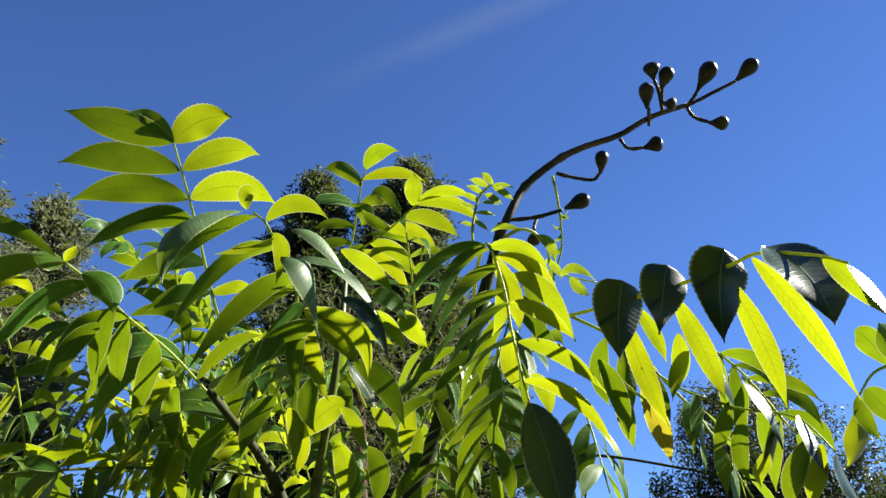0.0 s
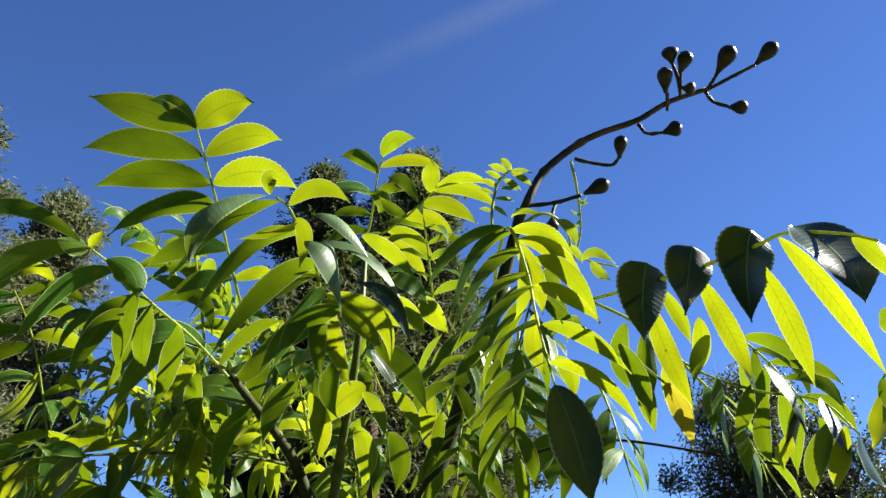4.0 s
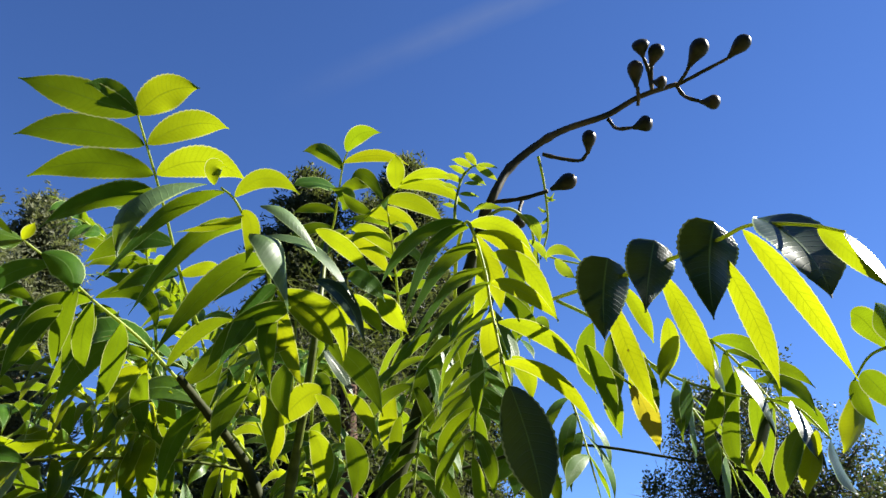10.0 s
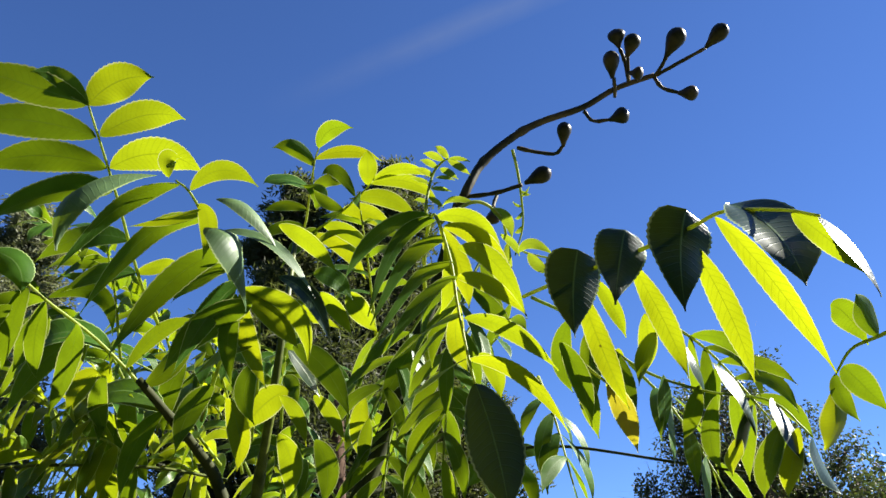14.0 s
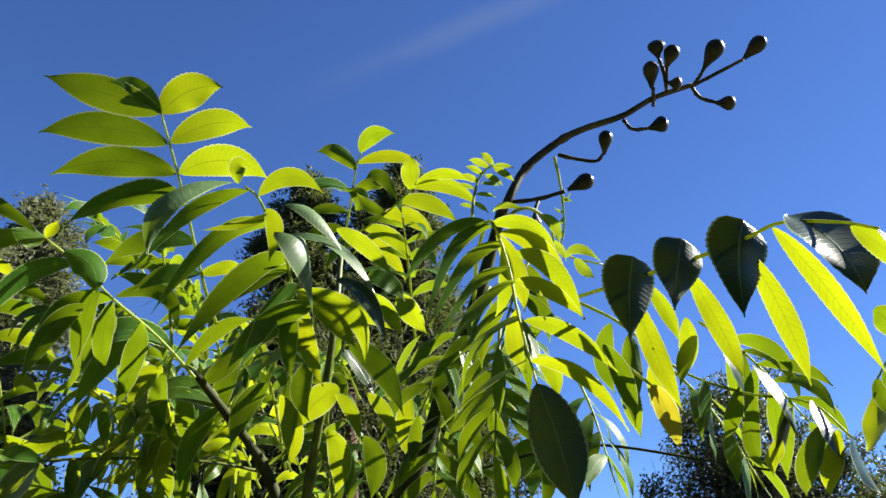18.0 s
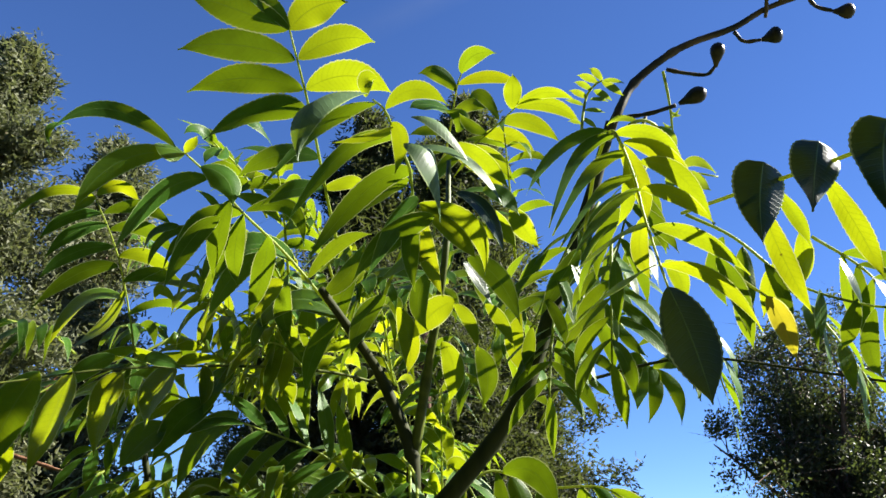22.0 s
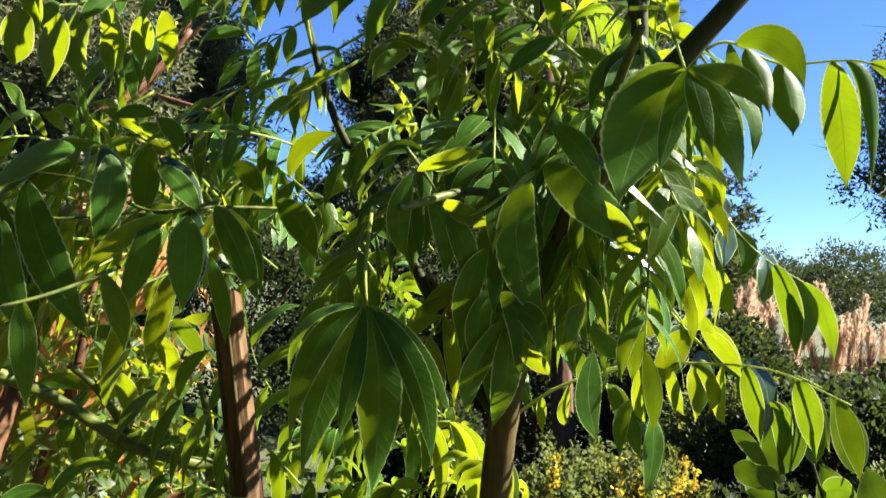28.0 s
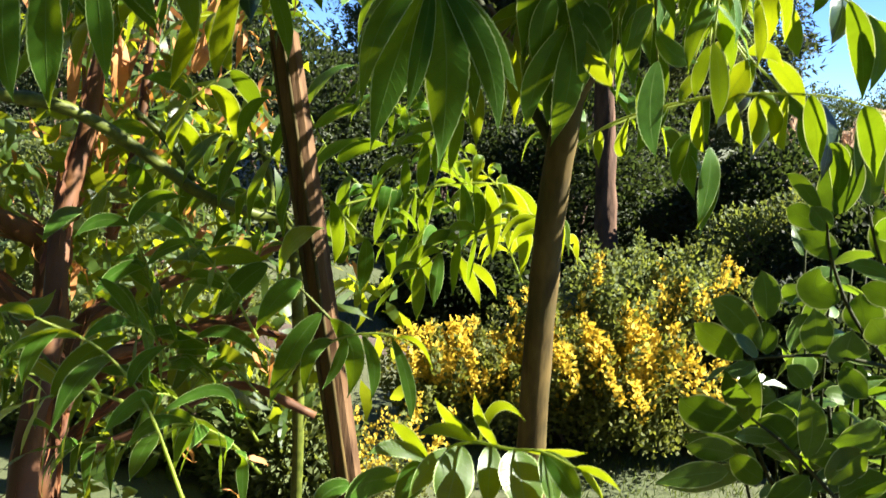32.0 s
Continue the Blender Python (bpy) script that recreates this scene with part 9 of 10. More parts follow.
peel_limb([(-1.80, 2.05, 0.72), (-1.95, 2.0, 0.8), (-2.1, 1.98, 0.95), (-2.3, 2.0, 1.3)], 0.034, 0.02)
peel_limb([(-1.70, 2.0, 0.3), (-1.55, 1.95, 0.42), (-1.35, 1.95, 0.55), (-1.15, 2.0, 0.6)], 0.022, 0.010)
peel_limb([(-1.60, 2.05, 0.75), (-1.55, 2.1, 1.0), (-1.56, 2.2, 1.35), (-1.5, 2.3, 1.7)], 0.016, 0.009)
peel_limb([(-1.74, 2.33, 1.64), (-1.68, 2.42, 1.64), (-1.60, 2.44, 1.62)], 0.007, 0.004, TWIG)
peel_limb([(-1.62, 2.50, 1.83), (-1.5, 2.5, 1.80), (-1.42, 2.5, 1.78)], 0.007, 0.004, TWIG)
peel_limb([(-1.75, 1.85, 0.1), (-1.5, 1.9, 0.35), (-1.3, 1.98, 0.50), (-1.2, 2.05, 0.62)], 0.016, 0.008)
peel_limb([(-1.0, 2.05, 0.35), (-1.2, 2.0, 0.42), (-1.4, 1.95, 0.30), (-1.6, 1.9, 0.20)], 0.010, 0.014)
for q, a, b in (([(-1.57, 1.80, 0.30), (-1.57, 1.84, 0.46), (-1.55, 1.89, 0.58), (-1.43, 2.06, 0.65), (-1.26, 2.18, 0.72), (-1.10, 2.25, 0.80)], 0.024, 0.010),
                ([(-1.56, 1.82, 0.36), (-1.51, 1.81, 0.48), (-1.36, 1.95, 0.54), (-1.24, 2.03, 0.57), (-1.09, 2.09, 0.53)], 0.020, 0.008),
                ([(-1.50, 1.60, GROUND - 0.03), (-1.49, 1.60, 0.27), (-1.51, 1.72, 0.58), (-1.56, 1.82, 0.82), (-1.56, 1.91, 1.03), (-1.56, 1.97, 1.22), (-1.52, 2.05, 1.5)], 0.036, 0.014),
                ([(-1.52, 1.76, 0.56), (-1.58, 1.70, 0.66), (-1.66, 1.66, 0.74), (-1.85, 1.7, 0.8)], 0.026, 0.018)):
    peel_limb(q, a, b)
peel_limb([(-1.46, 1.52, 1.12), (-1.36, 1.60, 1.10), (-1.30, 1.72, 1.03), (-1.22, 1.86, 0.92), (-1.15, 1.97, 0.87), (-1.08, 2.05, 0.80), (-1.06, 2.08, 0.3), (-1.06, 2.08, GROUND - 0.02)], 0.0125, 0.016, GREENWOOD, label="smooth green branch cut short")
peel_limb([(-1.33, 1.77, 1.10), (-1.29, 1.81, 1.05), (-1.24, 1.86, 0.95)], 0.007, 0.009, GREENWOOD)
peel_limb([(-1.14, 1.98, 1.05), (-1.12, 2.0, 0.95), (-1.12, 2.02, 0.82)], 0.007, 0.010, GREENWOOD)


def bark_strip(base, mid, tip, normal, width):
    """A hanging strip of peeled bark."""
    SEED[0] += 1
    under(part("bark_strip", blade_mesh("bark_strip", base, mid, tip, normal, width, teeth=False, blunt=1.7, count=12, seed=SEED[0]), DEAD_LEAF, label="curling orange strip of peeled bark"), peeler)


bark_strip((-1.548, 2.045, 1.461), (-1.504, 2.030, 1.392), (-1.530, 2.062, 1.309), (0.904, -0.425, 0.058), 0.048)
bark_strip((-1.335, 2.093, 1.601), (-1.311, 2.074, 1.515), (-1.308, 2.111, 1.415), (0.854, -0.514, 0.073), 0.032)
bark_strip((-1.302, 2.091, 1.379), (-1.307, 2.066, 1.294), (-1.370, 2.090, 1.192), (0.941, -0.022, -0.338), 0.066)
bark_strip((-1.564, 2.033, 1.250), (-1.555, 2.012, 1.188), (-1.582, 2.044, 1.108), (0.964, -0.229, -0.136), 0.025)
bark_strip((-1.505, 2.033, 1.489), (-1.476, 2.009, 1.418), (-1.500, 2.035, 1.352), (0.903, -0.429, 0.021), 0.035)
bark_strip((-1.293, 2.065, 1.370), (-1.292, 2.038, 1.327), (-1.323, 2.066, 1.286), (0.941, -0.009, -0.338), 0.094)
bark_strip((-1.322, 2.046, 1.285), (-1.317, 2.020, 1.243), (-1.352, 2.047, 1.193), (0.951, -0.004, -0.309), 0.083)
bark_strip((-1.525, 1.997, 1.265), (-1.499, 1.972, 1.196), (-1.530, 1.994, 1.111), (0.912, -0.410, -0.027), 0.032)
bark_strip((-1.629, 1.976, 1.286), (-1.617, 1.944, 1.189), (-1.643, 1.961, 1.062), (0.931, -0.363, -0.035), 0.035)


def leaf_cloud(name, centre, size, count, length, width, material, parent, seed, hang=0.4, label="", bunch=9, kind="stuff"):
    """Narrow leaves in loose bunches inside an ellipsoid."""
    rng = np.random.default_rng(seed)
    tips = rng.normal(size=(max(1, count // bunch), 3)) * 0.5
    tips = np.clip(tips, -1, 1) * np.array(size) + np.array(centre)
    places = np.repeat(tips, bunch, axis=0) + rng.normal(size=(len(tips) * bunch, 3)) * length * 0.35
    ways = rng.normal(size=places.shape)
    ways[:, 2] -= hang * 1.5
    ob = stuff(name, [scatter(places, ways, length * rng.uniform(0.6, 1.2, len(places)), width * rng.uniform(0.7, 1.2, len(places)), rng, 0.35)], material, None, label, kind)
    return under(ob, parent) if parent else ob


leaf_cloud("foliage", (-1.75, 2.35, 0.95), (0.55, 0.45, 0.55), 650, 0.15, 0.034, STRIP_LEAF, peeler, 21, 0.5, "narrow green leaves in loose bunches")
leaf_cloud("foliage", (-1.6, 2.25, 0.25), (0.62, 0.5, 0.45), 330, 0.15, 0.036, STRIP_LEAF, peeler, 22, 0.5)
leaf_cloud("dead_foliage", (-1.75, 2.15, 1.05), (0.36, 0.25, 0.5), 100, 0.09, 0.015, DEAD_LEAF, peeler, 23, 1.4, "hanging dry orange leaves and bark strips", 4)
leaf_cloud("dead_foliage", (-1.45, 2.1, 0.55), (0.5, 0.3, 0.35), 60, 0.10, 0.02, DEAD_LEAF, peeler, 24, 0.8, "", 3)

leaf_cloud("dead_foliage", (-1.42, 2.05, 1.22), (0.30, 0.2, 0.26), 115, 0.075, 0.016, DEAD_LEAF, peeler, 25, 1.0, "", 4)

# ---- round-leaved shrub ----
shrub = thing("round_leaved_shrub", (0.30, 1.98, GROUND), "shrub with rounded glossy mid-green leaves on dark twigs", "shrub")
for i in range(5):
    a = i * 1.3
    q = Vector((0.22 + 0.10 * math.cos(a), 1.95 + 0.10 * math.sin(a), 0.62))
    under(smooth(part("stem", tube([(0.30, 1.98, GROUND - 0.02), (0.28 + 0.05 * math.cos(a), 1.98 + 0.05 * math.sin(a), 0.2), q], 0.010, 0.004, 7, 0.08, i, 5), BARK)), shrub)


def shrub_twig(*points):
    SEED[0] += 1
    return under(smooth(part("twig", tube(points, 0.0050, 0.0025, 7, 0.08, SEED[0], 6), BARK)), shrub)


def shrub_leaf(parent, base, mid, tip, normal, width):
    SEED[0] += 1
    ob = part("leaf", blade_mesh("leaf", base, mid, tip, normal, width, teeth=False, blunt=1.2, count=10, seed=SEED[0]), SHRUB_LEAF)
    ob.parent = parent


# leaves of the shrub
s = shrub_twig((0.339, 1.937, 0.593), (0.284, 1.903, 0.692), (0.151, 1.867, 0.726), (0.025, 1.848, 0.715), (-0.023, 1.832, 0.706))
shrub_leaf(s, (-0.029, 1.833, 0.706), (-0.084, 1.855, 0.735), (-0.124, 1.872, 0.757), (-0.211, -0.926, 0.313), 0.060)
shrub_leaf(s, (0.002, 1.848, 0.726), (-0.053, 1.855, 0.790), (-0.101, 1.846, 0.813), (0.058, -0.997, 0.046), 0.063)
shrub_leaf(s, (0.008, 1.871, 0.781), (0.002, 1.873, 0.835), (-0.013, 1.871, 0.878), (0.068, -0.998, 0.013), 0.055)
shrub_leaf(s, (0.015, 1.847, 0.718), (0.010, 1.859, 0.754), (0.006, 1.867, 0.780), (-0.162, -0.947, 0.277), 0.046)
shrub_leaf(s, (0.105, 1.861, 0.724), (0.099, 1.859, 0.773), (0.088, 1.855, 0.818), (0.110, -0.993, -0.044), 0.064)
shrub_leaf(s, (0.058, 1.856, 0.726), (0.065, 1.864, 0.775), (0.079, 1.863, 0.806), (0.593, -0.801, -0.084), 0.052)
shrub_leaf(s, (0.161, 1.869, 0.718), (0.158, 1.862, 0.746), (0.162, 1.855, 0.783), (0.243, -0.945, -0.219), 0.080)
shrub_leaf(s, (-0.001, 1.839, 0.710), (-0.029, 1.836, 0.738), (-0.056, 1.829, 0.755), (0.430, -0.838, 0.337), 0.027)
shrub_leaf(s, (-0.009, 1.835, 0.705), (-0.033, 1.824, 0.689), (-0.062, 1.817, 0.685), (0.100, -0.844, 0.527), 0.031)
shrub_leaf(s, (0.094, 1.833, 0.665), (0.077, 1.844, 0.686), (0.054, 1.853, 0.700), (-0.086, -0.906, 0.414), 0.045)
shrub_leaf(s, (0.159, 1.866, 0.709), (0.175, 1.839, 0.681), (0.195, 1.815, 0.669), (-0.389, -0.719, 0.576), 0.050)
shrub_leaf(s, (0.237, 1.898, 0.756), (0.218, 1.896, 0.782), (0.200, 1.891, 0.804), (0.115, -0.993, -0.038), 0.064)
s = shrub_twig((0.339, 1.948, 0.623), (0.183, 1.898, 0.783), (0.120, 1.902, 0.899), (0.096, 1.904, 0.987))
shrub_leaf(s, (0.141, 1.900, 0.827), (0.099, 1.917, 0.846), (0.104, 1.927, 0.885), (-0.188, -0.931, 0.313), 0.073)
shrub_leaf(s, (0.122, 1.901, 0.909), (0.085, 1.906, 0.942), (0.048, 1.906, 0.955), (0.000, -0.995, 0.096), 0.055)
shrub_leaf(s, (0.094, 1.904, 0.968), (0.050, 1.915, 0.989), (0.026, 1.919, 0.999), (-0.113, -0.971, 0.210), 0.049)
shrub_leaf(s, (0.105, 1.903, 0.964), (0.084, 1.901, 0.988), (0.064, 1.897, 1.008), (0.098, -0.995, -0.030), 0.043)
shrub_leaf(s, (0.087, 1.907, 0.994), (0.047, 1.916, 1.045), (0.016, 1.917, 1.065), (-0.101, -0.994, 0.049), 0.032)
shrub_leaf(s, (0.100, 1.903, 0.990), (0.102, 1.915, 1.042), (0.080, 1.929, 1.085), (-0.229, -0.951, 0.208), 0.059)
shrub_leaf(s, (0.109, 1.902, 0.994), (0.128, 1.903, 1.068), (0.112, 1.909, 1.132), (-0.228, -0.972, 0.058), 0.051)
shrub_leaf(s, (0.197, 1.903, 0.769), (0.190, 1.914, 0.807), (0.181, 1.924, 0.843), (-0.132, -0.959, 0.251), 0.077)
shrub_leaf(s, (0.219, 1.889, 0.890), (0.178, 1.890, 0.903), (0.140, 1.886, 0.902), (0.072, -0.960, 0.271), 0.032)
s = shrub_twig((0.375, 1.939, 0.633), (0.257, 1.886, 0.819), (0.201, 1.906, 0.919), (0.159, 1.918, 1.047))
shrub_leaf(s, (0.171, 1.915, 1.014), (0.155, 1.905, 1.104), (0.121, 1.895, 1.178), (0.276, -0.961, -0.035), 0.060)
shrub_leaf(s, (0.207, 1.904, 0.911), (0.209, 1.916, 0.962), (0.187, 1.934, 1.016), (-0.232, -0.947, 0.221), 0.065)
shrub_leaf(s, (0.240, 1.897, 1.011), (0.222, 1.888, 1.079), (0.185, 1.882, 1.150), (0.117, -0.991, -0.061), 0.064)
shrub_leaf(s, (0.259, 1.886, 0.821), (0.261, 1.888, 0.875), (0.237, 1.897, 0.931), (0.001, -0.995, 0.100), 0.091)
shrub_leaf(s, (0.265, 1.890, 0.930), (0.267, 1.883, 0.976), (0.251, 1.881, 1.029), (0.139, -0.988, -0.071), 0.068)
shrub_leaf(s, (0.186, 1.910, 0.964), (0.210, 1.889, 0.979), (0.232, 1.865, 0.976), (-0.706, -0.678, 0.202), 0.050)
shrub_leaf(s, (0.243, 1.891, 0.837), (0.207, 1.902, 0.853), (0.177, 1.907, 0.859), (-0.150, -0.950, 0.275), 0.050)
s = shrub_twig((0.271, 1.841, 0.353), (0.138, 1.829, 0.487), (0.055, 1.821, 0.558), (-0.001, 1.823, 0.594))
shrub_leaf(s, (-0.014, 1.822, 0.585), (-0.093, 1.839, 0.585), (-0.135, 1.856, 0.605), (-0.212, -0.923, 0.322), 0.073)
shrub_leaf(s, (-0.025, 1.804, 0.522), (-0.074, 1.796, 0.529), (-0.119, 1.785, 0.531), (0.181, -0.975, -0.127), 0.055)
shrub_leaf(s, (0.078, 1.823, 0.538), (0.052, 1.838, 0.568), (0.016, 1.848, 0.585), (-0.163, -0.941, 0.297), 0.074)
shrub_leaf(s, (0.107, 1.827, 0.527), (0.110, 1.829, 0.599), (0.085, 1.829, 0.652), (0.058, -0.998, 0.034), 0.055)
shrub_leaf(s, (0.180, 1.839, 0.560), (0.152, 1.834, 0.540), (0.113, 1.834, 0.525), (0.053, -0.998, 0.040), 0.068)
shrub_leaf(s, (0.233, 1.839, 0.604), (0.193, 1.826, 0.585), (0.144, 1.815, 0.570), (0.368, -0.847, -0.384), 0.103)
shrub_leaf(s, (-0.033, 1.793, 0.490), (-0.096, 1.775, 0.481), (-0.169, 1.750, 0.462), (0.293, -0.955, 0.054), 0.054)
shrub_leaf(s, (0.033, 1.810, 0.477), (0.002, 1.822, 0.489), (-0.031, 1.838, 0.512), (-0.217, -0.918, 0.331), 0.054)
shrub_leaf(s, (0.117, 1.826, 0.494), (0.079, 1.812, 0.449), (0.039, 1.809, 0.431), (-0.157, -0.889, 0.430), 0.062)
shrub_leaf(s, (0.156, 1.830, 0.481), (0.185, 1.837, 0.527), (0.219, 1.834, 0.558), (0.142, -0.987, -0.072), 0.076)
shrub_leaf(s, (0.055, 1.821, 0.558), (0.002, 1.814, 0.563), (-0.030, 1.798, 0.559), (0.254, -0.961, 0.113), 0.033)
shrub_leaf(s, (0.181, 1.832, 0.454), (0.221, 1.838, 0.487), (0.267, 1.836, 0.507), (-0.031, -0.990, 0.139), 0.068)
s = shrub_twig((0.131, 2.030, 0.324), (0.072, 2.034, 0.419), (0.040, 2.039, 0.492), (0.042, 2.056, 0.579))
shrub_leaf(s, (0.026, 2.000, 0.466), (-0.054, 1.971, 0.523), (-0.122, 1.982, 0.556), (0.086, -0.994, -0.064), 0.066)
shrub_leaf(s, (0.035, 1.998, 0.442), (-0.042, 1.964, 0.469), (-0.110, 1.971, 0.483), (0.145, -0.981, -0.128), 0.062)
shrub_leaf(s, (0.036, 2.007, 0.491), (0.017, 1.999, 0.582), (0.025, 2.033, 0.646), (-0.145, -0.977, 0.154), 0.056)
shrub_leaf(s, (0.044, 2.005, 0.467), (0.081, 2.006, 0.538), (0.133, 2.049, 0.595), (-0.632, -0.484, 0.606), 0.076)
shrub_leaf(s, (0.063, 2.007, 0.456), (0.176, 2.018, 0.484), (0.299, 2.071, 0.499), (0.306, -0.871, -0.384), 0.099)
shrub_leaf(s, (0.037, 1.994, 0.418), (-0.052, 1.948, 0.396), (-0.162, 1.938, 0.370), (0.338, -0.842, -0.421), 0.089)
shrub_leaf(s, (0.050, 2.017, 0.528), (0.103, 2.004, 0.503), (0.139, 2.019, 0.424), (-0.191, -0.964, -0.184), 0.060)
shrub_leaf(s, (0.035, 2.018, 0.552), (-0.012, 1.991, 0.580), (-0.033, 2.016, 0.626), (-0.157, -0.972, -0.175), 0.052)
shrub_leaf(s, (-0.044, 2.012, 0.620), (0.032, 2.052, 0.608), (0.117, 2.091, 0.579), (0.450, -0.558, 0.698), 0.029)

oval = [blade_mesh("leaf", (0, 0, 0), (0.050, 0, 0.006), (0.105, 0, -0.006), (0, 0, 1), 0.056, teeth=False, blunt=1.2, count=9, seed=900 + i) for i in range(4)]
rnd = random.Random(77)
for i in range(19):
    a = 2.4 * i + rnd.uniform(-0.2, 0.2)
    reach, top = 0.32 * math.sqrt((i + 0.5) / 19), rnd.uniform(0.70, 1.10)
    p0 = Vector((0.30, 2.0, GROUND + 0.1))
    p2 = p0 + Vector((reach * math.cos(a), 0.06 + reach * math.sin(a) * 0.7, top))
    p1 = p0.lerp(p2, 0.5) + Vector((0.25 * reach * math.cos(a), 0.25 * reach * math.sin(a), 0.02))
    tw = shrub_twig(p0, p1, p2)
    for k in range(10):
        c = p1.lerp(p2, k / 9)
        an = a + k * 2.4 + rnd.uniform(-0.4, 0.4)
        lf = part("leaf", oval[(i + k) % 4], SHRUB_LEAF)
        lf.parent = tw
        lf.matrix_basis = Matrix.Translation(c) @ pose(0, 0, 0, rnd.uniform(-60, 60), rnd.uniform(-65, 25), math.degrees(an)) @ Matrix.Scale(rnd.uniform(0.7, 1.05), 4)

# ---- golden shrub ----
gold = thing("golden_shrub", (-0.35, 3.6, GROUND), "bushy shrub with upright golden-yellow shoots over green leaves", "shrub")


def golden(centre, rx, ry, height, shoots, seed, gold_share=0.6, band=0.20, leaf=0.027):
    rng = np.random.default_rng(seed)
    sets = {"golden_foliage": [], "green_foliage": []}
    for i in range(shoots):
        a, r = rng.uniform(0, 2 * math.pi), math.sqrt(rng.uniform(0, 1))
        x, y = centre[0] + rx * r * math.cos(a), centre[1] + ry * r * math.sin(a)
        z0, z1 = GROUND + 0.03, GROUND + height * (1 - 0.18 * r * r) * rng.uniform(0.80, 1.06)
        lean = rng.normal(size=2) * 0.12
        ripe = rng.uniform() < gold_share
        for name, lo, hi, n in (("golden_foliage" if ripe else "green_foliage", max(z0, z1 - band), z1, 62), ("green_foliage", z0 + 0.06, max(z0 + 0.08, z1 - band), 46)):
            u = rng.uniform(0, 1, n) ** 0.85
            z = lo + (hi - lo) * u
            s = (z - z0) / (z1 - z0)
            core = 0.012 + 0.11 * np.minimum(z1 - z, 0.25)
            c = np.stack([x + lean[0] * s, y + lean[1] * s, z], 1) + rng.normal(size=(n, 3)) * (core[:, None] * np.array((0.7, 0.7, 0.15)))
            w = rng.normal(size=(n, 3))
            w[:, 2] = np.abs(w[:, 2]) * 0.7 + 0.35
            sets[name].append((c, w))
    for nm, mat in (("golden_foliage", GOLD), ("green_foliage", GREYGREEN if gold_share < 0.3 else OLIVE)):
        if sets[nm]:
            ps, ws = np.concatenate([q[0] for q in sets[nm]]), np.concatenate([q[1] for q in sets[nm]])
            under(stuff(nm, [scatter(ps, ws, leaf * rng.uniform(0.7, 1.2, len(ps)), leaf * 0.55, rng, 0.3)], mat, None, "", "stuff"), gold)


golden((-0.85, 3.42), 0.30, 0.20, 0.50, 110, 5, 0.70, 0.16)
golden((-0.55, 3.72), 0.28, 0.22, 0.58, 75, 9, 0.4)
golden((-0.25, 3.48), 0.30, 0.20, 0.62, 120, 7, 0.55, 0.17)
golden((-0.22, 3.95), 0.32, 0.24, 0.86, 110, 6, 0.05)
golden((0.03, 4.02), 0.26, 0.20, 0.84, 55, 10, 0.35, 0.22)
golden((-0.96, 2.60), 0.10, 0.10, 0.46, 16, 8, 0.8, 0.2, 0.018)
for i in range(9):
    a = i * 0.7
    q = Vector((-0.4 + 0.3 * math.cos(a), 3.6 + 0.2 * math.sin(a), GROUND + 0.45))
    under(smooth(part("stem", tube([(-0.4 + 0.08 * math.cos(a), 3.6 + 0.06 * math.sin(a), GROUND - 0.02), q - Vector((0, 0, 0.2)), q], 0.009, 0.003, 6, 0.1, i, 4), DARKBARK)), gold)

# ---- evergreen hedge plants and shade behind ----


def bush(centre, size, count, leaf, width, material, seed, name, label, category, stems=5, group=""):
    """A rounded dense bush: stems and a shell of leaves with an uneven outline."""
    rng = np.random.default_rng(seed)
    b = thing(name, (centre[0], centre[1], GROUND), label, category, group)
    lumps = rng.normal(size=(18, 3))
    lumps /= np.linalg.norm(lumps, axis=1, keepdims=True)
    lumps[:, 2] = np.abs(lumps[:, 2])
    d = rng.normal(size=(count, 3))
    d /= np.linalg.norm(d, axis=1, keepdims=True)
    d[:, 2] = np.abs(d[:, 2]) * 1.0
    near = (d @ lumps.T).max(axis=1)
    r = rng.uniform(0.55, 1.0, count) ** 0.5 * (0.72 + 0.34 * near ** 4)
    p = d * r[:, None] * np.array(size) + np.array((centre[0], centre[1], GROUND + 0.02))
    w = d + rng.normal(size=d.shape) * 0.8
    under(stuff("foliage", [scatter(p, w, leaf * rng.uniform(0.7, 1.2, count), width, rng)], material, None, "", "stuff"), b)
    for i in range(stems):
        a = i * 2 * math.pi / stems
        under(smooth(part("stem", tube([(centre[0], centre[1], GROUND - 0.02), (centre[0] + 0.2 * size[0] * math.cos(a), centre[1] + 0.2 * size[1] * math.sin(a), GROUND + 0.4 * size[2]), (centre[0] + 0.5 * size[0] * math.cos(a), centre[1] + 0.5 * size[1] * math.sin(a), GROUND + 0.75 * size[2])], 0.03, 0.01, 6, 0.1, i, 4), DARKBARK)), b)
    return b


